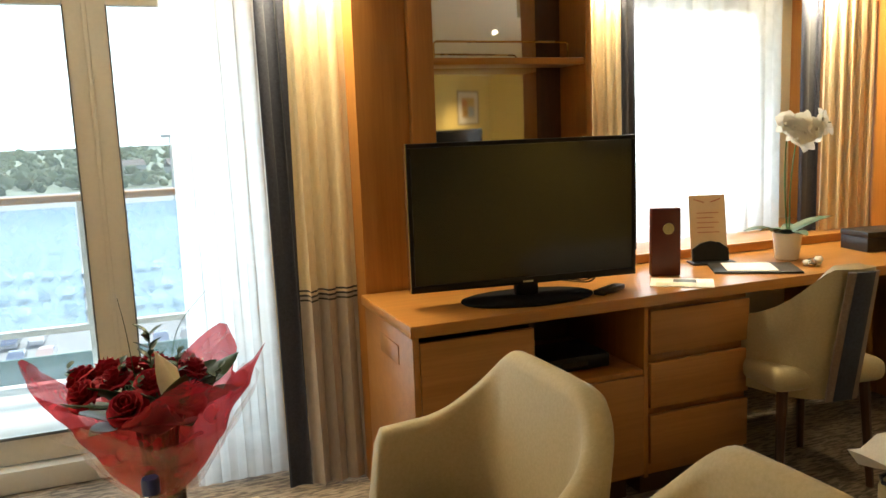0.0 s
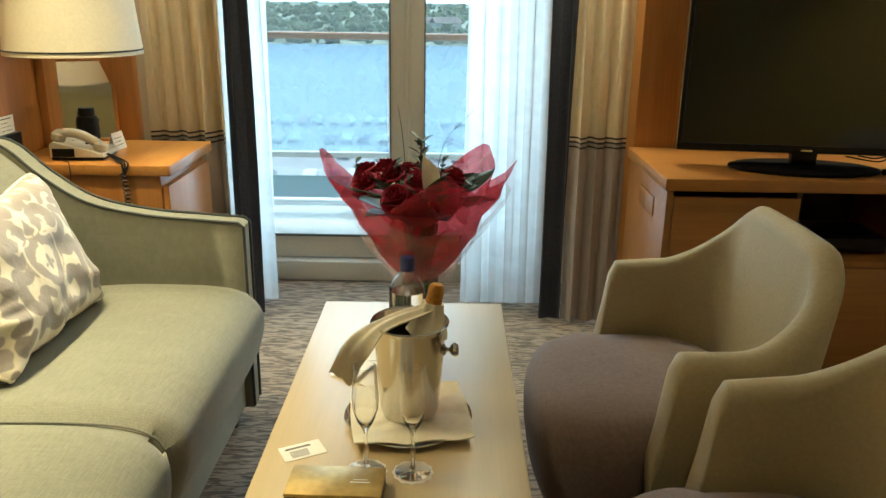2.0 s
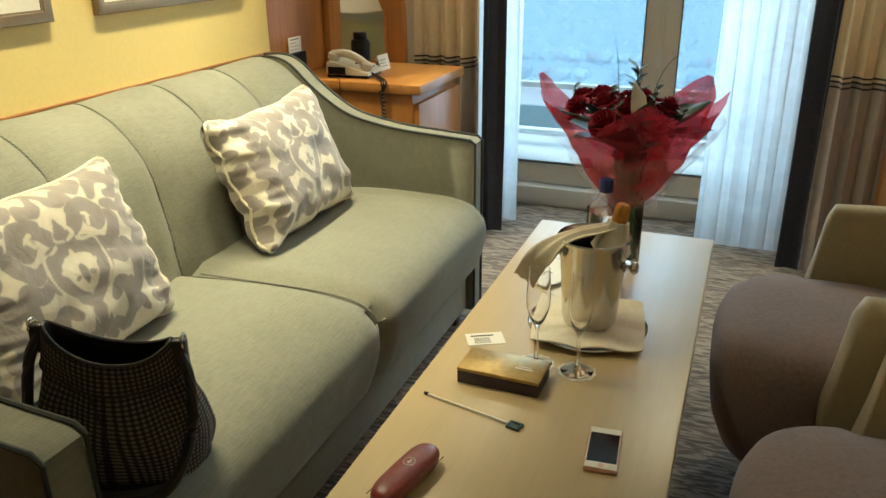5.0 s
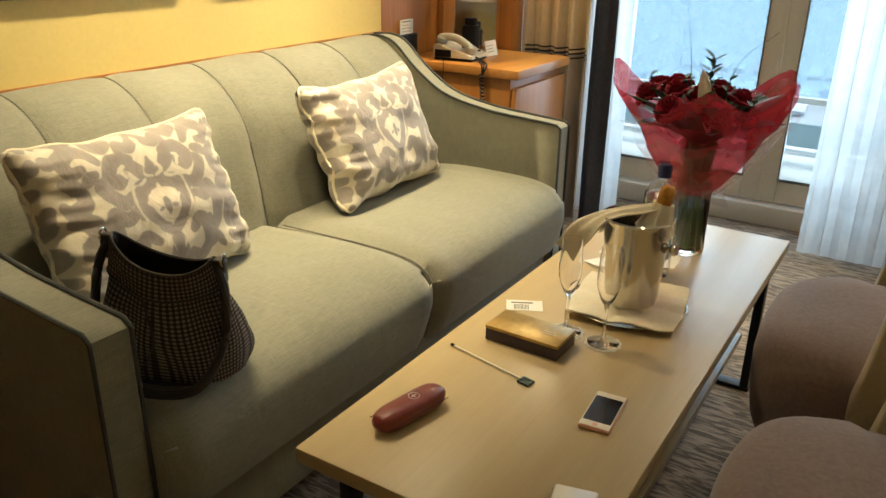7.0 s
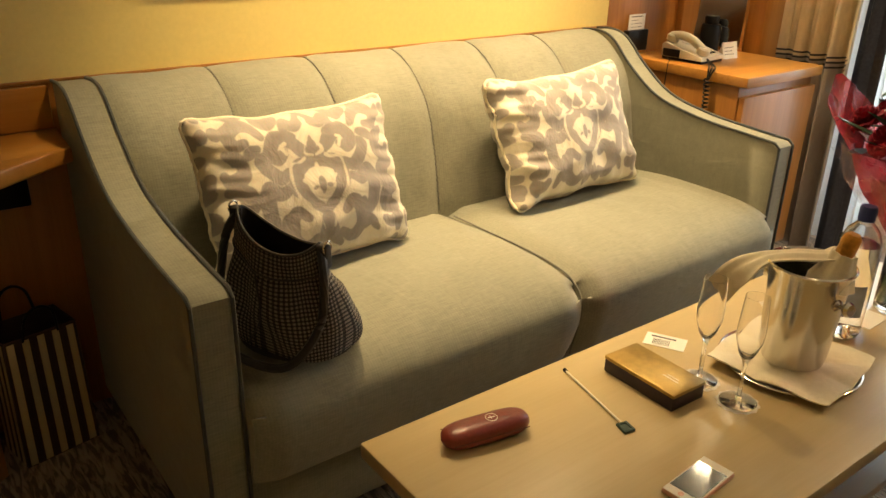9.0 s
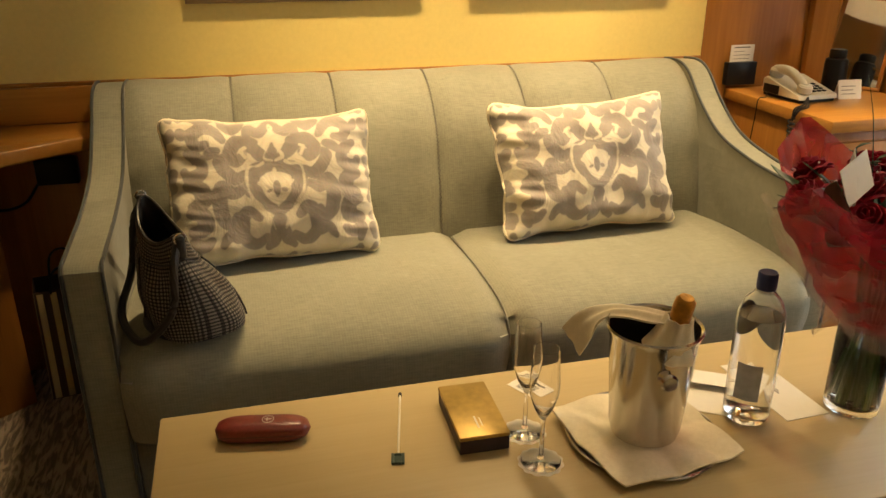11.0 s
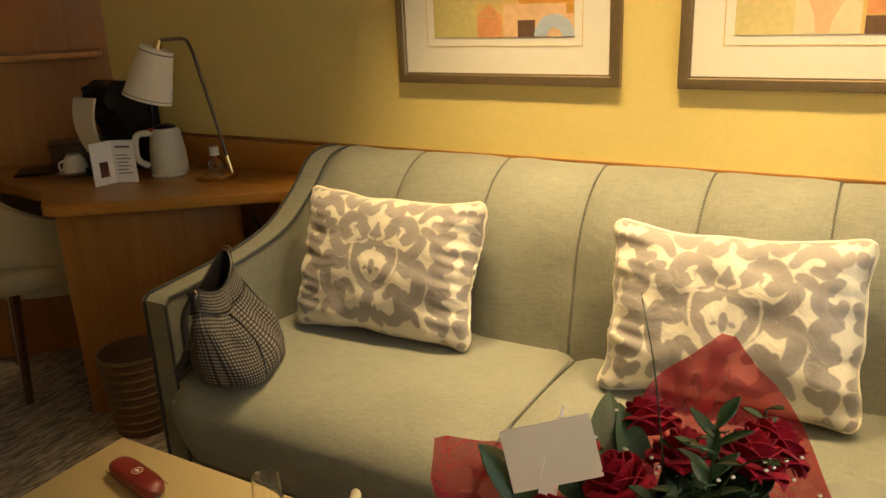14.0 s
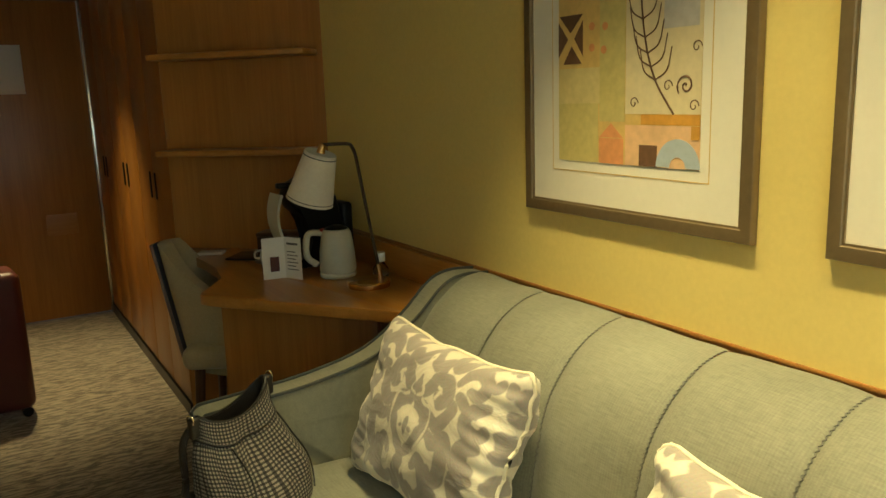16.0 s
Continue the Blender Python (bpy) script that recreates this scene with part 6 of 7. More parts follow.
# ---- handbag ----
hb = thing("handbag", "black and white houndstooth handbag standing open on the sofa", "handbag", (-0.70, 0.640, 0.474), 23)


def bag_shell(off):
    """A slouching bag: broad foot, body drawn in to a lens-shaped mouth, lips sagging between the two ends."""
    def fn(u, v):
        a = 2 * math.pi * u
        c, s = math.cos(a), math.sin(a)
        k = smoothstep(0.0, 1.0, v)
        e = 0.62 + 0.30 * k
        belly = math.sin(math.pi * min(1, v * 1.15)) * 0.012
        wx = 0.116 * (1 - k) + 0.090 * k + belly - off
        wy = 0.088 * (1 - k) + 0.033 * k + belly - off
        x = wx * math.copysign(abs(c) ** e, c) + 0.008 * k
        y = wy * math.copysign(abs(s) ** e, s) + 0.012 * (1 - k) - 0.036 * k
        lip = 0.252 - 0.016 * c - (0.040 if s < 0 else 0.036) * (1 - c * c) ** 0.8
        z = 0.006 + (lip - 0.006) * v
        fold = (0.007 * math.sin(5 * a + 3 * v + 0.6) + 0.008 * noise.noise(Vector((2.6 * c, 2.6 * s, 4 * v)))) * math.sin(math.pi * min(1, 1.1 * v)) ** 0.7
        pleat = 0.012 * math.exp(-((a - 1.1 - 0.5 * v) / 0.16) ** 2) * math.sin(math.pi * v)
        return (x + (fold - pleat) * c, y + (fold - pleat) * s, z)
    return fn


def tweed_part(name, fn, nu, nv, label):
    """A piece of the cover that carries its cloth's own directions, so that the checks follow its shape."""
    ob = part(name, sheet(fn, nu, nv), M_TWEED, hb, label, keen=80)
    at = ob.data.attributes.new("cloth", "FLOAT_VECTOR", "POINT")
    at.data.foreach_set("vector", np.array([(i / nu * 0.62, j / nv * 0.25 * (0.22 if nv < 10 else 1.0), 0.0) for i in range(nu + 1) for j in range(nv + 1)], dtype=np.float32).ravel())
    return ob


tweed_part("body", bag_shell(0), 90, 30, "houndstooth tweed body")
part("lining", sheet(bag_shell(0.006), 48, 14, True), M_LEATHER, hb, "black lining", keen=80)
part("bottom", moved(lathe([(0, 0.0), (0.085, 0.0), (0.097, 0.008), (0, 0.008)], 32), Matrix.Diagonal((1.25, 0.95, 1, 1))), M_LEATHER, hb)
f1 = bag_shell(-0.004)
tweed_part("cuff", lambda u, v: bag_shell(-0.004 - 0.003 * math.sin(math.pi * v))(u, 0.79 + 0.21 * v), 90, 6, "folded tweed cuff round the opening")
part("cuff_seam", tube([f1(i / 64, 0.785) for i in range(65)], 0.0026, 6), M_LEATHER, hb, "dark seam under the cuff")
part("rim", tube([bag_shell(0.0)(i / 64, 1.002) for i in range(65)], 0.0032, 6), M_LEATHER, hb, "black leather rim")
for u in (0.17, 0.40, 0.72):
    part("fold_seam", tube([f1(u + 0.03 * math.sin(3 * w / 10), 0.06 + 0.70 * w / 10) for w in range(11)], 0.002, 6), M_LEATHER, hb, "dark stitched seam")
b_end, a_end = Vector(f1(0.0, 0.97)), Vector(f1(0.5, 0.97))
part("strap", tube(curve_pts([b_end, b_end + Vector((0.022, -0.022, -0.05)), Vector((0.118, -0.070, 0.09)), Vector((0.085, -0.118, 0.026)), Vector((0.0, -0.128, 0.014)), Vector((-0.09, -0.112, 0.03)), Vector((-0.118, -0.072, 0.10)), a_end + Vector((-0.02, -0.02, -0.05)), a_end], 6), 0.0085, 8), M_LEATHER, hb, "black leather strap hanging down before the bag")
for end, sg in ((b_end, 1), (a_end, -1)):
    part("strap_tab", moved(box(-0.012, -0.010, -0.034, 0.012, 0.010, 0.012, 0.006, 3), Matrix.Translation(end + Vector((sg * 0.006, 0, -0.004)))), M_LEATHER, hb, "black leather tab")
    part("ring", tube([(end.x + sg * 0.014, end.y + 0.011 * math.cos(q), end.z + 0.004 + 0.011 * math.sin(q)) for q in [i * 2 * math.pi / 16 for i in range(17)]], 0.0022, 6), M_STEEL, hb, "metal strap ring")

# ---- on the side cabinet ----
tel = thing("telephone", "ivory desk telephone with handset on its cradle", "telephone", (-1.235, 2.510, 0.7605), 4)
tel.matrix_world = tel.matrix_world @ Matrix.Scale(0.87, 4)
part("base", prism([(-0.10, 0.012), (-0.10, 0.060), (-0.085, 0.070), (0.090, 0.026), (0.095, 0.012)], -0.085, 0.085, 0.004, 2, "y"), M_PHONE, tel)
part("foot", box(-0.098, -0.078, 0.0, 0.088, 0.078, 0.013, 0.003), M_BLACK, tel, "dark underside")
part("side_speaker", box(-0.09, -0.0875, 0.014, -0.01, -0.0848, 0.045, 0.001), M_BLACK, tel)
grip = [(-0.082 + 0.155 * i / 10, -0.048, 0.092 - 0.040 * i / 10 + 0.022 * math.sin(math.pi * i / 10)) for i in range(11)]
part("handset", join(tube(grip, 0.017, 14), moved(lathe(disc_profile(0.026, 0.032, 0.006), 22), pose(-0.078, -0.048, 0.068, 0, 13, 0)), moved(lathe(disc_profile(0.026, 0.032, 0.006), 22), pose(0.070, -0.048, 0.032, 0, 13, 0))), M_PHONE, tel, "curved ivory handset")
for i in range(4):
    for j in range(3):
        part("key", moved(box(-0.0055, -0.007, 0, 0.0055, 0.007, 0.004, 0.001), pose(0.005 + 0.019 * i, 0.005 + 0.022 * j, 0.0475 - 0.0048 * i, 0, 13, 0)), M_BLACK, tel, "small dark key")
part("display", moved(box(-0.012, -0.03, 0, 0.012, 0.03, 0.002), pose(-0.05, 0.030, 0.061, 0, 13, 0)), M_WHITEP, tel)
INTO = tel.matrix_world.inverted()
coil = [(-1.055 + 0.009 * math.cos(0.6 * i) + 0.008 * math.sin(0.02 * i), 2.352 + 0.009 * math.sin(0.6 * i), 0.742 - 0.0013 * i) for i in range(190)]
part("cord", moved(tube(coil, 0.0028, 5), INTO), M_BLACK, tel, "coiled black cord")
part("cord_lead", moved(join(*[tube(curve_pts([(-1.15, 2.475, 0.778), (-1.10 + 0.012 * q, 2.42, 0.768), (-1.06 + 0.01 * q, 2.362, 0.768), (-1.05, 2.350, 0.735)], 6), 0.003, 6) for q in range(3)]), INTO), M_BLACK, tel)
part("cord_lead", moved(tube(curve_pts([(-1.33, 2.46, 0.775), (-1.25, 2.40, 0.765), (-1.22, 2.352, 0.766), (-1.22, 2.348, 0.70), (-1.24, 2.348, 0.5)], 6), 0.0016, 6), INTO), M_BLACK, tel)
tc = thing("tent_card", "small white standing card beside the telephone", "card", (-1.19, 2.652, 0.7605), -4)
part("front", moved(box(-0.0005, -0.04, 0, 0.0005, 0.04, 0.06), pose(0.014, 0, 0, 0, -14, 0)), M_PAPER, tc)
part("back", moved(box(-0.0005, -0.04, 0, 0.0005, 0.04, 0.06), pose(-0.014, 0, 0, 0, 14, 0)), M_PAPER, tc)
part("print", moved(join(*[box(0.0006, -0.03, 0.015 + 0.012 * k, 0.0010, 0.02 - 0.01 * (k % 2), 0.017 + 0.012 * k) for k in range(3)]), pose(0.014, 0, 0, 0, -14, 0)), M_INK, tc, "pale grey printed lines")
hd = thing("card_holder", "black wall holder with a white notice card", "holder", (WX + 0.001, 2.422, 0.772))
part("pocket", box(0, -0.055, 0, 0.028, 0.055, 0.075, 0.004), M_BLACK, hd)
part("card", box(0.010, -0.042, 0.05, 0.012, 0.046, 0.130), M_PAPER, hd, "white printed card")
part("print", join(*[box(0.0121, -0.03, 0.084 + 0.012 * k, 0.0125, 0.03 - 0.02 * (k == 2), 0.0855 + 0.012 * k + 0.002 * (k == 3)) for k in range(4)]), M_INK, hd)
solo("trim", box(WX + 0.001, 2.665, 0.762, WX + 0.03, 2.76, CEIL - 0.003, 0.003), M_WOODPZ, "pale wooden upright strip on the corner wall", "trim", kind="structure")
sm = thing("standing_mirror", "small framed mirror leaning on the side cabinet", "mirror")
sm.matrix_world = pose(-1.335, 2.775, 0.7615, -10, 0, 26)
part("frame", join(box(-0.10, 0, 0, 0.10, 0.016, 0.012, 0.003), box(-0.10, 0, 0.285, 0.10, 0.016, 0.297, 0.003), box(-0.10, 0, 0.012, -0.088, 0.016, 0.285, 0.003), box(0.088, 0, 0.012, 0.10, 0.016, 0.285, 0.003)), M_WOODPZ, sm, "thin pale wooden frame")
part("glass", box(-0.088, 0.004, 0.012, 0.088, 0.009, 0.285), M_MIRROR, sm, "mirror glass")
part("backing", box(-0.088, 0.010, 0.012, 0.088, 0.015, 0.285), M_BLACK, sm)
fk = thing("vacuum_flask", "black cylindrical flask with a silver catch before the mirror", "flask", (-1.30, 2.685, 0.7605), 40)
fk.matrix_world = fk.matrix_world @ Matrix.Scale(0.78, 4)
part("body", lathe([(0, 0), (0.043, 0), (0.047, 0.004), (0.047, 0.12), (0.043, 0.135), (0.034, 0.14), (0, 0.14)], 32), M_BLACK, fk)
part("lid", lathe([(0.0, 0.1402), (0.032, 0.1402), (0.034, 0.145), (0.034, 0.17), (0.030, 0.175), (0, 0.175)], 28), M_BLACK, fk, "black screw lid")
part("catch", box(0.044, -0.012, 0.112, 0.050, 0.012, 0.122, 0.002), M_STEEL, fk, "small silver catch")
wl = thing("wall_lamp", "wall lamp with a broad ivory drum shade", "lamp", (-1.235, 2.515, 1.09))
part("shade", lathe([(0.205, 0.0), (0.207, 0.0), (0.180, 0.30), (0.178, 0.30), (0.205, 0.0)], 48), M_SHADE, wl, "ivory drum shade")
part("shade_band", lathe([(0.2072, 0.012), (0.2082, 0.012), (0.2078, 0.017), (0.2066, 0.017), (0.2072, 0.012)], 48), M_BAND, wl, "thin dark band")
part("arm", join(tube([(-0.213, 0, 0.24), (0, 0, 0.24), (0, 0, 0.12)], 0.008, 8), box(-0.2145, -0.04, 0.18, -0.20, 0.04, 0.30, 0.003)), M_BRASS, wl, "brass wall arm")
part("bulb", lathe([(0, 0.04), (0.025, 0.055), (0.03, 0.08), (0.014, 0.115), (0, 0.12)], 20), M_CERAMIC, wl)

# ---- on the long desk ----
DT = 0.7605
rm = thing("remote_control", "black television remote control", "remote", (1.40, 2.43, DT), -62)
part("case", box(-0.022, -0.075, 0.0, 0.022, 0.075, 0.018, 0.005, 3), M_BLACK, rm)
for i in range(5):
    for j in range(3):
        part("button", box(-0.015 + 0.011 * j, -0.055 + 0.022 * i, 0.0181, -0.008 + 0.011 * j, -0.044 + 0.022 * i, 0.020, 0.001), M_INK, rm)
np_ = thing("brochure", "white printed brochure lying on the desk", "brochure", (1.70, 2.42, DT), -38)
part("sheet", box(-0.11, -0.075, 0.0, 0.11, 0.075, 0.003), M_PAPER, np_)
part("photo", box(-0.03, 0.0, 0.0031, 0.05, 0.055, 0.0034), mat("grey_photo", (0.10, 0.11, 0.12), 0.5, var=0.6, big=50), np_, "small grey printed photo")
part("text", join(*[box(-0.09, -0.06 + 0.014 * k, 0.0031, 0.08 - 0.03 * (k % 2), -0.055 + 0.014 * k, 0.0034) for k in range(4)]), M_ARTS[1], np_)
rb = thing("directory_box", "upright oxblood leatherette folder with a round silver seal", "folder", (1.745, 2.58, DT), -22)
part("cover", box(-0.055, -0.02, 0.0, 0.055, 0.02, 0.258, 0.004), M_DARKRED, rb)
part("seal", moved(lathe(disc_profile(0.022, 0.002, 0.0005), 28), pose(0.008, -0.0205, 0.18, 90, 0, 0)), M_STEEL, rb, "round silver seal")
mn = thing("menu_stand", "kraft menu card in a black desk stand", "menu", (2.06, 2.70, DT), -20)
part("base", box(-0.09, -0.06, 0, 0.09, 0.03, 0.008, 0.003), M_BLACK, mn)
part("pocket", moved(prism([(-0.075, 0), (0.075, 0), (0.075, 0.05), (0.04, 0.075), (0, 0.083), (-0.04, 0.075), (-0.075, 0.05)], 0, 0.012, 0.002, 1, "y"), pose(0, -0.01, 0.008, -10, 0, 0)), M_BLACK, mn, "curved black pocket")
part("card", moved(box(-0.075, 0, 0, 0.075, 0.003, 0.265), pose(0, 0.008, 0.012, -10, 0, 0)), M_TAN, mn, "kraft printed card")
part("print", moved(join(*[box(-0.045, -0.0012, 0.11 + 0.02 * k, 0.045 - 0.02 * (k % 2), -0.0004, 0.113 + 0.02 * k) for k in range(5)], *[moved(box(-0.022, -0.0012, 0, 0.022, -0.0004, 0.004), pose(x, 0, 0.24, 0, r, 0)) for x, r in ((-0.035, 18), (0.035, -18))]), pose(0, 0.008, 0.012, -10, 0, 0)), mat("red_brown_print", (0.32, 0.10, 0.05), 0.7), mn)
pd = thing("writing_pad", "black leather writing pad with a white sheet", "pad", (2.10, 2.50, DT), -32)
part("pad", box(-0.16, -0.105, 0, 0.16, 0.105, 0.008, 0.003), M_LEATHER, pd)
part("paper", box(-0.11, -0.085, 0.0081, 0.075, 0.085, 0.010), M_PAPER, pd, "white sheet of paper")
ot = thing("orchid", "white orchid in a white ceramic pot", "plant", (2.365, 2.60, DT))
part("pot", lathe([(0, 0), (0.042, 0), (0.046, 0.004), (0.058, 0.105), (0.058, 0.112), (0.053, 0.112), (0.05, 0.09), (0, 0.09)], 32), M_CERAMIC, ot, "white ceramic pot")
for k, (a, l, b) in enumerate(((80, 0.19, 0.07), (-95, 0.23, 0.05), (-60, 0.16, 0.06), (110, 0.14, 0.04), (170, 0.12, 0.05), (10, 0.12, 0.06))):
    part("leaf", moved(leaf_blade(l, 0.078, b), pose(0, 0, 0.10, 0, 0, a) @ pose(0, 0, 0, 28, 0, 0)), M_LEAF, ot, "long green leaf")
rnd = random.Random(5)
for ph, tx in ((0, -0.03), (1, 0.06)):
    pts = curve_pts([(0.01 * ph, 0, 0.09), (-0.02 + 0.03 * ph, 0.0, 0.30), (tx * 0.6, 0.0, 0.48), (tx + 0.02, -0.02, 0.555), (tx + 0.10, -0.05, 0.55)], 8)
    part("stem", tube(pts, 0.0035, 6, 0.6), M_STEM, ot, "thin upright stem")
    for q in range(7):
        c = Vector(pts[18 + 2 * q]) + Vector((rnd.uniform(-0.04, 0.03), rnd.uniform(-0.045, 0.0), rnd.uniform(-0.045, 0.025)))
        fl = []
        for j in range(5):
            fl.append(moved(leaf_blade(0.050, 0.053 if j % 2 else 0.040, 0.01), pose(0, 0, 0, 0, 0, j * 72) @ pose(0, 0, 0, 12, 0, 0)))
        fl.append(lathe([(0, 0), (0.008, 0.004), (0.005, 0.014), (0, 0.016)], 8))
        part("flower", moved(join(*fl), Matrix.Translation(c) @ pose(0, 0, 0, 70 + rnd.uniform(-20, 20), rnd.uniform(-25, 25), rnd.uniform(-30, 20))), M_ORCHID, ot, "white orchid flower", keen=80)
sw = thing("wrapped_sweets", "small heap of silver wrapped sweets", "sweets", (2.33, 2.43, DT))
for k in range(5):
    a = k * 1.26
    part("sweet", moved(lathe([(0, 0), (0.012, 0.002), (0.018, 0.012), (0.013, 0.022), (0, 0.025)], 9), pose(0.022 * math.cos(a), 0.02 * math.sin(a), 0.0 + 0.016 * (k == 4), 0, 0, 30 * k)), M_STEEL if k % 2 else M_CERAMIC, sw)
bb = thing("black_box", "low black leather box at the end of the desk", "box", (2.86, 2.60, DT), -8)
part("body", box(-0.11, -0.08, 0, 0.11, 0.08, 0.06, 0.004), M_LEATHER, bb)
part("lid", box(-0.112, -0.082, 0.061, 0.112, 0.082, 0.085, 0.004), M_LEATHER, bb)
part("cable", moved(tube(curve_pts([(1.30, 2.52, 0.80), (1.36, 2.53, 0.79), (1.40, 2.52, 0.80), (1.40, 2.58, 0.77), (1.35, 2.7, 0.764)], 6), 0.003, 6), tv.matrix_world.inverted()), M_BLACK, tv, "thin black cable")

# ---- on the corner desk ----
SHADE_TURN = Vector((-0.030, 0.042, 0.15)).to_track_quat("Z", "Y").to_matrix().to_4x4()
dl = thing("desk_lamp", "brass desk lamp with a bent arm and white shade", "lamp", (-1.295, 0.02, DT))
part("base", lathe([(0, 0), (0.068, 0), (0.07, 0.003), (0.07, 0.016), (0.066, 0.02), (0, 0.021)], 40), M_BRASS, dl, "round brass base")
part("arm", tube([(-0.02, 0.05, 0.02), (0.012, -0.02, 0.40)] + curve_pts([(0.013, -0.024, 0.415), (0.020, -0.030, 0.438), (0.034, -0.038, 0.449), (0.104, -0.070, 0.449)], 5), 0.0055, 8), mat("dark_bronze", (0.06, 0.04, 0.025), 0.35, 0.8), dl, "bent dark arm")
part("joint", tube([(-0.02, 0.05, 0.018), (-0.015, 0.04, 0.075)], 0.008, 8), M_BRASS, dl)
part("shade", moved(lathe([(0.048, 0), (0.0495, 0.0), (0.075, -0.16), (0.0735, -0.16), (0.048, 0.0)], 36), Matrix.Translation((0.107, -0.072, 0.425)) @ SHADE_TURN), M_SHADE, dl, "white tapered shade")
for rim in ([(0.0735, -0.15), (0.0741, -0.15), (0.0744, -0.152), (0.0735, -0.15)], [(0.0512, -0.010), (0.0518, -0.010), (0.052, -0.013), (0.0512, -0.010)]):
    part("shade_stitch", moved(lathe(rim, 36), Matrix.Translation((0.107, -0.072, 0.425)) @ SHADE_TURN), M_BAND, dl)
part("cap", moved(lathe([(0, 0.03), (0.01, 0.026), (0.014, 0.0), (0, 0)], 16), Matrix.Translation((0.107, -0.072, 0.425)) @ SHADE_TURN), M_BRASS, dl)
kt = thing("kettle", "cream plastic electric kettle with a loop handle", "kettle", (-1.275, -0.175, DT), -52)
kt.matrix_world = kt.matrix_world @ Matrix.Diagonal((0.94, 0.94, 0.90, 1))
part("base", lathe(disc_profile(0.065, 0.02, 0.005), 32), M_KETTLE, kt)
part("body", lathe([(0, 0.021), (0.062, 0.021), (0.066, 0.03), (0.062, 0.10), (0.052, 0.165), (0.045, 0.178), (0, 0.182)], 36), M_KETTLE, kt)
part("handle", tube(curve_pts([(0.045, 0.02, 0.165), (0.085, 0.04, 0.165), (0.098, 0.045, 0.13), (0.095, 0.045, 0.075), (0.066, 0.03, 0.045)], 6), 0.012, 10), M_KETTLE, kt, "loop handle")
part("lid", lathe([(0, 0.195), (0.02, 0.192), (0.04, 0.183), (0.042, 0.18), (0, 0.18)], 28), M_BLACK, kt, "dark lid")
part("switch", box(0.028, 0.01, 0.168, 0.05, 0.03, 0.182, 0.003), mat("red_switch", (0.35, 0.03, 0.02), 0.4), kt, "small red switch")
cm = thing("coffee_machine", "black capsule coffee machine with a cream front", "coffee machine", (-1.27, -0.40, DT), 2)
part("body", prism([(-0.095, 0.002), (0.12, 0.002), (0.125, 0.03), (0.02, 0.036), (0.0, 0.10), (0.018, 0.17), (0.075, 0.215), (0.092, 0.25), (0.075, 0.295), (0.03, 0.318), (-0.035, 0.308), (-0.085, 0.25), (-0.108, 0.15), (-0.104, 0.05)], -0.062, 0.062, 0.016, 3, "y"), M_BLACK, cm, "glossy black body")
part("front_cover", thick(sheet(lambda u, v: (0.098 + 0.040 * math.sin(math.pi * (0.10 + 0.72 * v)), (u - 0.5) * (0.085 + 0.018 * v), 0.085 + 0.185 * v), 8, 14), 0.009), M_KETTLE, cm, "cream curved front cover")
part("lever", box(0.02, -0.014, 0.285, 0.115, 0.014, 0.305, 0.006, 3), M_BLACK, cm, "black lever on the head")
part("water_tank", box(-0.150, -0.05, 0.02, -0.108, 0.05, 0.22, 0.012, 3), M_BLACK, cm)
cu = thing("coffee_cup", "white cup turned over on its saucer", "cup", (-1.16, -0.52, DT))
part("saucer", lathe([(0, 0), (0.03, 0), (0.06, 0.01), (0.061, 0.012), (0.03, 0.004), (0, 0.004)], 32), M_CERAMIC, cu)
part("cup", lathe([(0.043, 0.012), (0.044, 0.02), (0.038, 0.05), (0.026, 0.068), (0.024, 0.072), (0, 0.072)], 32), M_CERAMIC, cu)
part("handle", tube(curve_pts([(0.04, 0, 0.025), (0.06, 0.0, 0.03), (0.058, 0, 0.05), (0.036, 0, 0.055)], 5), 0.004, 6), M_CERAMIC, cu)
solo("tea_tray", moved(box(-0.12, -0.07, 0, 0.12, 0.07, 0.008, 0.004), pose(0, 0, 0)), M_BLACK, "black tray on the corner desk", "tray", (-1.17, -0.66, DT), -43)
tbx = thing("tea_box", "dark wooden tea box by the corner wall", "box", (-1.25, -0.60, DT + 0.009), -43)
part("body", box(-0.10, -0.045, 0, 0.10, 0.045, 0.075, 0.003), M_DARKWOOD, tbx)
part("lid", box(-0.102, -0.047, 0.0755, 0.102, 0.047, 0.09, 0.003), M_DARKWOOD, tbx)
lf = thing("leaflet", "white folded leaflet standing open on the corner desk", "leaflet", (-1.122, -0.262, DT), 54)
part("page", moved(box(-0.0005, -0.075, 0, 0.0005, 0.0, 0.14), pose(0, 0, 0, 0, 0, 28)), M_PAPER, lf)
part("page", moved(box(-0.0005, 0.0, 0, 0.0005, 0.075, 0.14), pose(0, 0, 0, 0, 0, -28)), M_PAPER, lf)
part("photo", moved(box(0.0007, -0.05, 0.025, 0.0011, -0.02, 0.075), pose(0, 0, 0, 0, 0, 28)), M_DARKRED, lf, "small dark red photo")
part("text", moved(join(box(0.0007, 0.012, 0.115, 0.0011, 0.062, 0.122), *[box(0.0007, 0.012, 0.03 + 0.012 * k, 0.0011, 0.06 - 0.01 * (k % 2), 0.033 + 0.012 * k) for k in range(6)]), pose(0, 0, 0, 0, 0, -28)), M_INK, lf, "grey printed lines")
sb = thing("small_bottle", "small clear bottle with a white cap", "bottle", (-1.385, -0.075, DT))
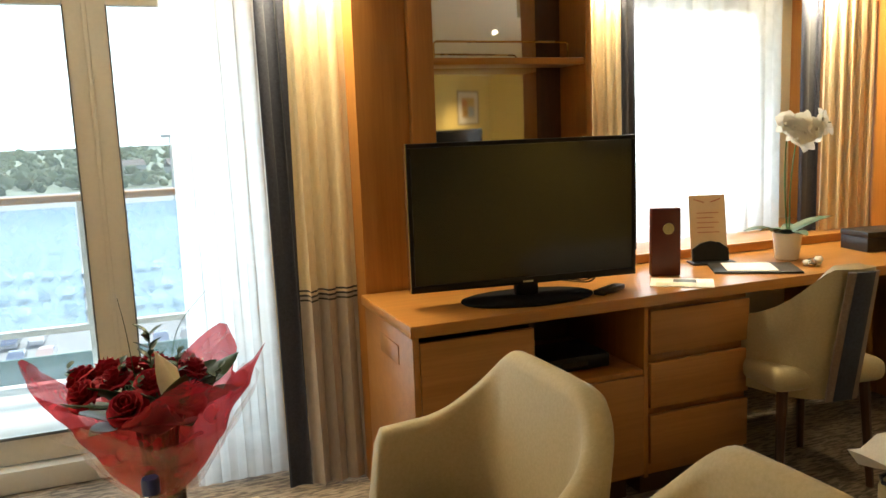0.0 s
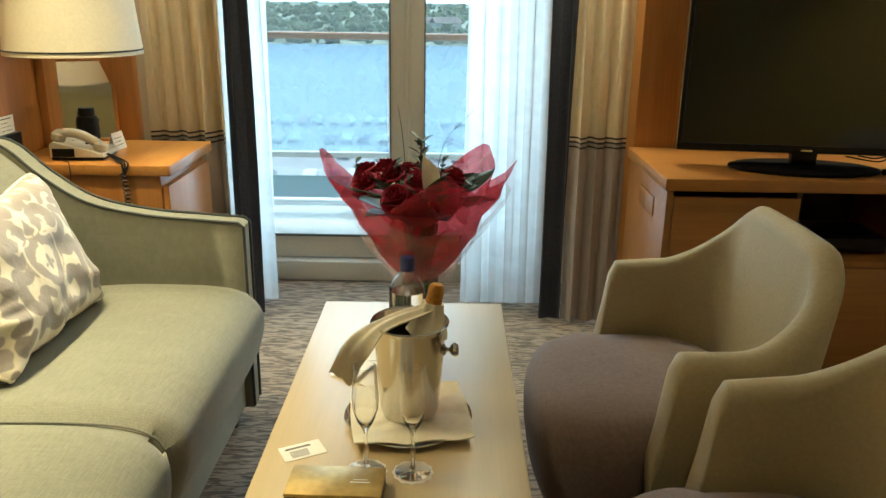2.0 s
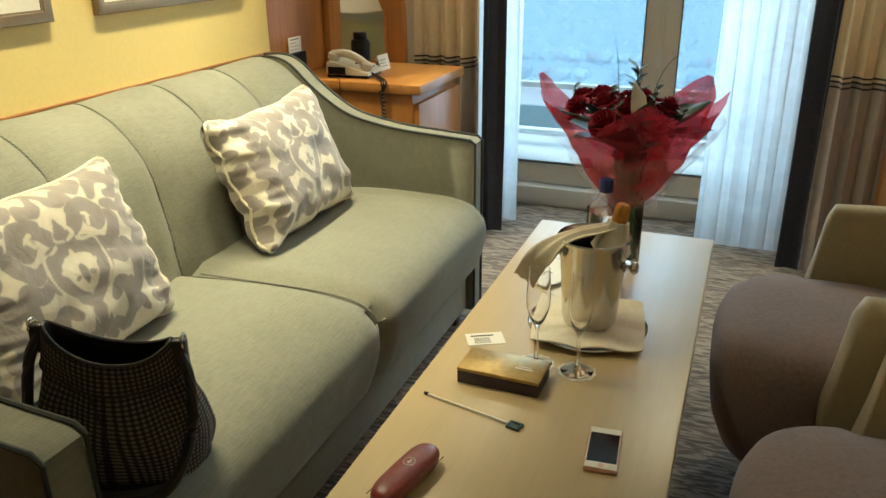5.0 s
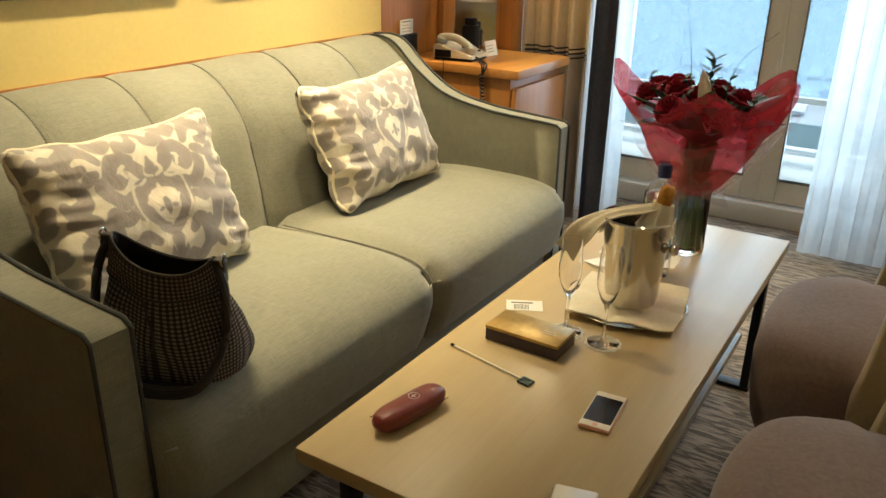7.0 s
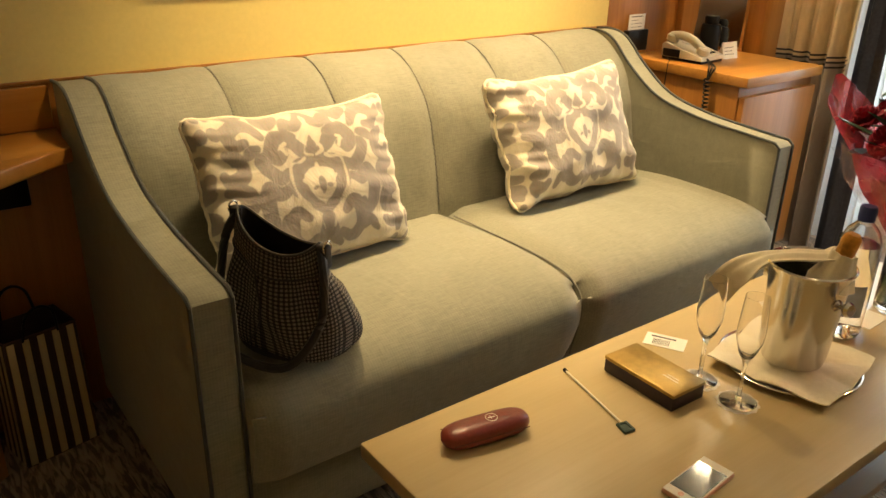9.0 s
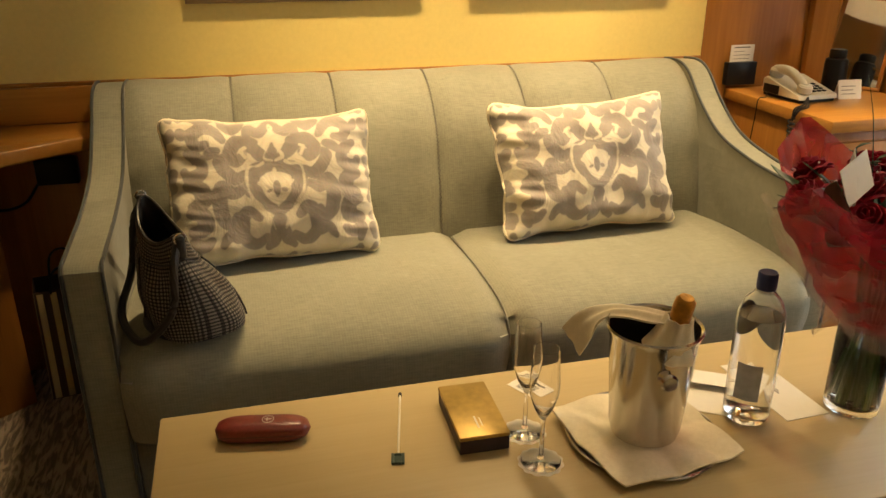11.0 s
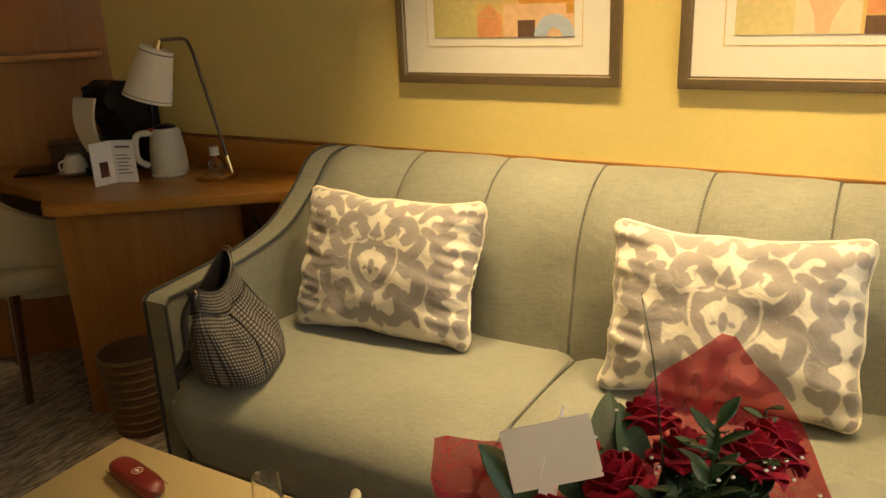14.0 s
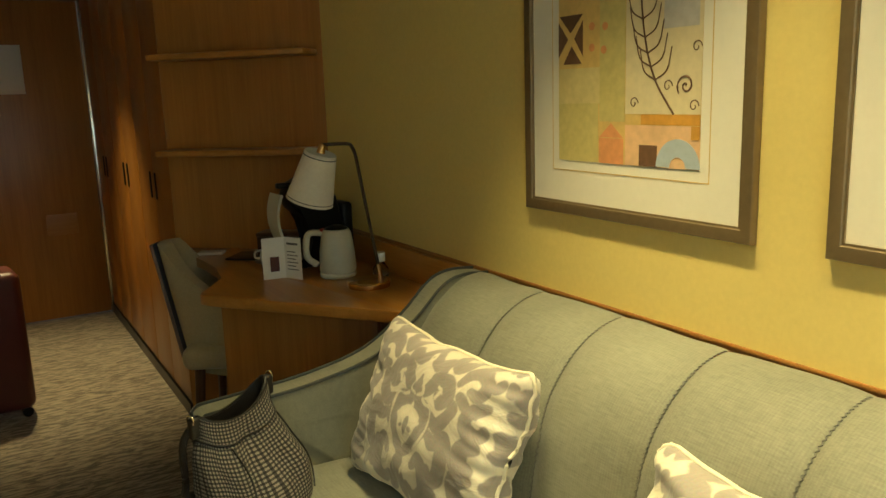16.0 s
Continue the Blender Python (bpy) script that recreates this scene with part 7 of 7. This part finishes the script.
part("body", lathe([(0, 0), (0.024, 0), (0.026, 0.004), (0.025, 0.03), (0.014, 0.045), (0.012, 0.052), (0, 0.052)], 24), M_GLASS, sb)
part("cap", lathe([(0, 0.053), (0.017, 0.053), (0.017, 0.082), (0, 0.084)], 20), M_CERAMIC, sb, "white cap")
skt = thing("wall_socket", "black wall socket box with a cable under the desk", "socket", (WX + 0.001, 0.275, 0.592))
part("box", box(0, -0.055, 0, 0.035, 0.055, 0.075, 0.004), M_BLACK, skt)
part("cable", tube(curve_pts([(0.02, -0.05, 0.01), (0.03, -0.10, -0.05), (0.03, -0.18, -0.06), (0.02, -0.25, 0.0)], 6), 0.004, 6), M_BLACK, skt)
solo("notepad", box(-0.05, -0.035, 0, 0.05, 0.035, 0.008, 0.001), M_PAPER, "small white notepad on the corner desk", "notepad", (-1.03, -0.86, DT), -30)
bn = thing("waste_bin", "round brown wicker waste bin on the carpet", "bin", (-0.93, -0.075, 0.001))
part("basket", lathe([(0, 0), (0.085, 0.0), (0.088, 0.005), (0.108, 0.27), (0.108, 0.275), (0.102, 0.275), (0.083, 0.012), (0, 0.01)], 36), M_WICKER, bn)
for k in range(9):
    z = 0.02 + k * 0.03
    part("weave_ring", lathe([(0.0885 + 0.02 * z / 0.27, z), (0.0915 + 0.02 * z / 0.27, z + 0.006), (0.0885 + 0.02 * (z + 0.012) / 0.27, z + 0.012)], 36), M_WICKER, bn)
M_STRIPE = mat("cream_paper_stripe", (0.52, 0.42, 0.26), 0.6, var=0.08, bump=0.05)
M_BROWNP = mat("dark_brown_paper", (0.045, 0.026, 0.018), 0.55, var=0.2, bump=0.05)
pb_ = thing("shopping_bag", "striped brown and cream paper shopping bag under the corner desk", "bag", (-1.335, 0.262, 0.001), 12)
BW, BD, BH = 0.062, 0.088, 0.335


def bag_wall(x0, y0, x1, y1, lean):
    """One paper side of the bag between two corners, drawn in a little towards the top."""
    def fn(u, v):
        k = 1 - lean * v
        sag = 0.006 * math.sin(math.pi * u) * math.sin(math.pi * v)
        return ((x0 + (x1 - x0) * u) * k * (1 - sag), (y0 + (y1 - y0) * u) * k * (1 - sag), BH * v)
    return fn


for x0, y0, x1, y1 in ((BW, -BD, BW, BD), (BW, BD, -BW, BD), (-BW, BD, -BW, -BD), (-BW, -BD, BW, -BD)):
    side_fn = bag_wall(x0, y0, x1, y1, 0.06)
    part("side", thick(sheet(side_fn, 10, 10), 0.002), M_BROWNP, pb_, "dark brown paper side")
    n_ = 5 if x0 == x1 else 4
    for k in range(n_):
        u0, u1 = (k + 0.25) / n_, (k + 0.72) / n_
        part("stripe", thick(sheet(lambda u, v, u0=u0, u1=u1, f=bag_wall(x0 * 1.03, y0 * 1.02, x1 * 1.03, y1 * 1.02, 0.06): f(u0 + (u1 - u0) * u, 0.01 + 0.97 * v), 2, 10), 0.0008), M_STRIPE, pb_, "cream stripe")
part("base", box(-BW, -BD, 0.0, BW, BD, 0.004), M_BROWNP, pb_)
for sx in (-1, 1):
    part("handle", tube(curve_pts([(sx * BW * 0.95, -0.04, BH - 0.01), (sx * BW * 1.15, -0.03, BH + 0.05), (sx * BW * 1.2, 0.0, BH + 0.07), (sx * BW * 1.15, 0.03, BH + 0.05), (sx * BW * 0.95, 0.04, BH - 0.01)], 6), 0.0035, 6), M_BLACK, pb_, "black rope handle")
su = thing("suitcase", "dark brown upright suitcase in the passage", "suitcase", (-0.15, -1.63, 0.001), 6)
part("shell", box(-0.22, -0.12, 0.04, 0.22, 0.12, 0.66, 0.04, 4), M_DARKRED, su)
part("zip", tube([(-0.221, -0.02, 0.08), (-0.221, -0.02, 0.62)], 0.004, 6), M_BLACK, su)
part("handle", tube(curve_pts([(-0.06, 0, 0.655), (-0.05, 0, 0.69), (0.05, 0, 0.69), (0.06, 0, 0.655)], 5), 0.01, 8), M_BLACK, su)
for x, y in ((-0.18, -0.08), (-0.18, 0.08), (0.18, -0.08), (0.18, 0.08)):
    part("wheel", moved(lathe([(0, -0.012), (0.022, -0.012), (0.022, 0.012), (0, 0.012)], 16), pose(x, y, 0.022, 90, 0, 0)), M_BLACK, su)

# ---- ceiling fittings and the picture over the bed ----
M_LENS = glow("lamp_glow", (1, 0.85, 0.6), 12.0)
# the four added fill lamps get an invented fitting as well
for lx, ly, power, cone in DOWN:
    d = thing("downlight", "round recessed ceiling downlight with a white rim, four added as fill", "downlight", (lx, ly, CEIL), group="ceiling downlights")
    part("rim", lathe([(0.035, -0.002), (0.048, -0.002), (0.05, -0.006), (0.046, -0.009), (0.036, -0.008), (0.035, -0.002)], 28), M_WHITEP, d)
    part("lens", lathe([(0, -0.003), (0.034, -0.003), (0.034, -0.005), (0, -0.005)], 24), M_LENS, d, "glowing lens")
bp_ = thing("picture", "abstract yellow print in a broad ivory mount on the bed wall", "picture", (2.68, -1.498, 1.12), 0)
part("frame", join(box(0, 0, 0, 0.82, 0.025, 0.03, 0.004), box(0, 0, 0.65, 0.82, 0.025, 0.68, 0.004), box(0, 0, 0.03, 0.03, 0.025, 0.65, 0.004), box(0.79, 0, 0.03, 0.82, 0.025, 0.65, 0.004)), M_BRONZE, bp_)
part("mount", box(0.03, 0.002, 0.03, 0.79, 0.01, 0.65), M_MAT, bp_)
ap = part("print", box(0.16, 0.0105, 0.14, 0.66, 0.012, 0.54), M_ARTS[0], bp_)
part("patch", box(0.18, 0.0122, 0.36, 0.36, 0.0135, 0.50), M_ARTS[3], ap)
part("patch", box(0.40, 0.0122, 0.16, 0.64, 0.0135, 0.36), M_ARTS[4], ap)
part("patch", box(0.22, 0.0122, 0.16, 0.36, 0.0135, 0.30), M_ARTS[2], ap)


# ---- the harbour outside ----
solo("backdrop", box(-4000, 3500, -200, 4000, 3510, 2500), glow("bright_overcast_sky", (0.93, 0.97, 1.0), 2.2), "bright white overcast sky above the harbour", "sky", kind="structure")
rnd = random.Random(77)


def car_shape():
    side = [(-2.1, 0.35), (-2.15, 0.75), (-1.9, 0.95), (-1.3, 1.0), (-0.75, 1.42), (0.75, 1.45), (1.35, 1.02), (2.0, 0.9), (2.15, 0.7), (2.1, 0.35)]
    return prism(side, -0.85, 0.85, 0.12, 1, "y")


m_car, t, b = nodes_of("car_paints")
g = t.nodes.new("ShaderNodeNewGeometry")
t.links.new(ramp(t, g.outputs["Random Per Island"], [(0.0, (0.75, 0.76, 0.78)), (0.55, (0.5, 0.52, 0.55)), (0.70, (0.15, 0.16, 0.18)), (0.80, (0.10, 0.14, 0.25)), (0.88, (0.35, 0.12, 0.10)), (1.0, (0.7, 0.7, 0.7))]), b.inputs["Base Color"])
b.inputs["Roughness"].default_value = 0.25
cars = []
one = car_shape()
me1 = bpy.data.meshes.new("car_one")
one.to_mesh(me1)
one.free()
one_v = np.array([v.co[:] for v in me1.vertices])
one_f = [tuple(p.vertices) for p in me1.polygons]


def scattered(places):
    """One mesh of many copies of a small shape."""
    vs_, fs_ = [], []
    for sv, sf, mm in places:
        base_n = len(vs_)
        M = np.array(mm)
        vs_.extend((sv @ M[:3, :3].T + M[:3, 3]).tolist())
        fs_.extend(tuple(q + base_n for q in f) for f in sf)
    me = bpy.data.meshes.new("many")
    me.from_pydata(vs_, [], fs_)
    return me


def from_data(me):
    bm = bmesh.new()
    bm.from_mesh(me)
    return bm


spots = []
for x0, y0, n, step_x, step_y in ((-16, 58, 9, 2.9, 0.5), (-20, 66, 12, 2.9, 0.4), (-8, 74, 7, 2.8, 3.0), (-34, 92, 16, 2.9, 0.2), (-30, 101, 10, 2.9, 0.2), (-16, 118, 14, 2.9, -0.1), (-52, 130, 20, 2.9, 0.1), (-40, 150, 24, 3.0, 0.1), (20, 70, 8, 0.3, 5.2), (-60, 60, 12, 2.9, 0.6), (-58, 76, 11, 2.9, 0.6)):
    for k in range(n):
        if rnd.random() < 0.85:
            spots.append((one_v, one_f, pose(x0 + k * step_x + rnd.uniform(-0.2, 0.2), y0 + k * step_y, -22, 0, 0, 90 + rnd.uniform(-3, 3))))
solo("parked_cars", from_data(scattered(spots)), m_car, "rows of parked cars on the quay far below", "cars", kind="stuff")
solo("ground", box(-3000, 415, -21.98, 3000, 3400, -21.9), mat("far_meadow", (0.25, 0.29, 0.22), 0.9, var=0.3, big=0.01, fine=0.05, bump=0), "grey-green land across the harbour", "ground", kind="structure")
base = bmesh.new()
bmesh.ops.create_icosphere(base, subdivisions=1, radius=1)
ico_v = np.array([v.co[:] for v in base.verts])
ico_f = [tuple(v.index for v in f.verts) for f in base.faces]
base.free()
spots = []
for k in range(1500):
    y = 420 + 1500 * rnd.random() ** 1.5
    x = rnd.uniform(-1.1, 1.0) * y * 0.75
    s = rnd.uniform(3.5, 7.5) * (0.75 + y / 2600)
    for q in range(8):
        e = s * rnd.uniform(0.22, 0.48)
        jag = 1 + np.array([rnd.uniform(-0.4, 0.4) for _ in ico_v])[:, None]
        spots.append((ico_v * jag, ico_f, Matrix.Translation((x + rnd.gauss(0, s * 0.5), y + rnd.gauss(0, s * 0.5), -22 + s * rnd.uniform(0.25, 1.15))) @ Matrix.Diagonal((e * 1.25, e, e, 1))))
woods = from_data(scattered(spots))
m_wood, t, b = nodes_of("far_foliage_with_haze")
g = t.nodes.new("ShaderNodeNewGeometry")
fn_ = node(t, "ShaderNodeTexNoise", {"Vector": coords(t), "Scale": 0.35, "Detail": 5.0, "Roughness": 0.7})
mx_ = node(t, "ShaderNodeMath", {0: fn_.outputs[0], 1: 1.6, 2: -0.55}, op="MULTIPLY_ADD")
ad_ = node(t, "ShaderNodeMath", {0: g.outputs["Random Per Island"], 1: 0.8, 2: mx_.outputs[0]}, op="MULTIPLY_ADD")
# leaf greens are paled: distance haze is mixed into the base colours
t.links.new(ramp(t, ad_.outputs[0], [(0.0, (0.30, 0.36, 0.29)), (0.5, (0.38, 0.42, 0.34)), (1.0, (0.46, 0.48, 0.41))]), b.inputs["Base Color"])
b.inputs["Roughness"].default_value = 0.9
leaf_light = t.nodes.new("ShaderNodeBsdfTranslucent")
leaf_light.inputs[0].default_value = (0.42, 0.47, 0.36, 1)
leaf_mix = node(t, "ShaderNodeMixShader", {0: 0.72, 1: b.outputs[0], 2: leaf_light.outputs[0]})
t.links.new(leaf_mix.outputs[0], t.nodes["Material Output"].inputs[0])
solo("far_woods", woods, m_wood, "green woods and hedges across the harbour, paled with painted haze", "woods", kind="stuff")
qs = thing("quay_shed", "long grey quay shed with a pale flat roof", "shed", (24, 92, -22), 8)
part("wall", box(-14, -26, 0, 14, 26, 9), mat("grey_cladding", (0.32, 0.35, 0.39), 0.6, var=0.1, big=0.2, fine=2.0), qs)
part("roof", box(-14.6, -26.6, 9.02, 14.6, 26.6, 9.8, 0.1), mat("pale_roof_sheet", (0.70, 0.71, 0.72), 0.5, var=0.06, big=0.2), qs, "pale flat roof")
for k in range(6):
    part("dock_door", box(-14.1, -22 + 8 * k, 0.2, -13.95, -17.5 + 8 * k, 5.0), mat("blue_grey_shutter", (0.20, 0.24, 0.30), 0.5) if k == 0 else bpy.data.materials["blue_grey_shutter"], qs, "roller shutter")
M_HOUSE = mat("pale_render", (0.72, 0.70, 0.66), 0.8)
M_ROOF = mat("grey_roof", (0.22, 0.19, 0.18), 0.8)
for k in range(34):
    y = 430 + 800 * rnd.random()
    x = rnd.uniform(-0.8, 0.8) * y
    w, d, hh = rnd.uniform(5, 11), rnd.uniform(4, 6), rnd.uniform(5, 9)
    hs_ = thing("house", "pale rendered house with a grey roof across the harbour", "house", (x, y, -22), rnd.uniform(-30, 30), group="far houses")
    part("wall", box(-w, -d, 0, w, d, hh), M_HOUSE, hs_)
    part("roof", prism([(-d - 0.5, hh), (d + 0.5, hh), (0, hh + 3.5)], -w - 0.4, w + 0.4, axis="x"), M_ROOF, hs_)
    for q in range(4):
        part("window", box(-w + 1 + q * (w - 1) / 2, -d - 0.1, hh * 0.5, -w + 2.2 + q * (w - 1) / 2, -d + 0.05, hh * 0.5 + 1.6), M_SCREEN, hs_)
for x in (-42, 6, 48, -95):
    ml = thing("light_mast", "tall white lamp mast on the quay", "mast", (x, 150, -22), group="quay masts")
    part("pole", tube([(0, 0, 0), (0, 0, 24)], 0.25, 8, 0.6), M_WHITEP, ml)
    part("head", box(-1.5, -0.3, 23.6, 1.5, 0.3, 24.2), M_WHITEP, ml)
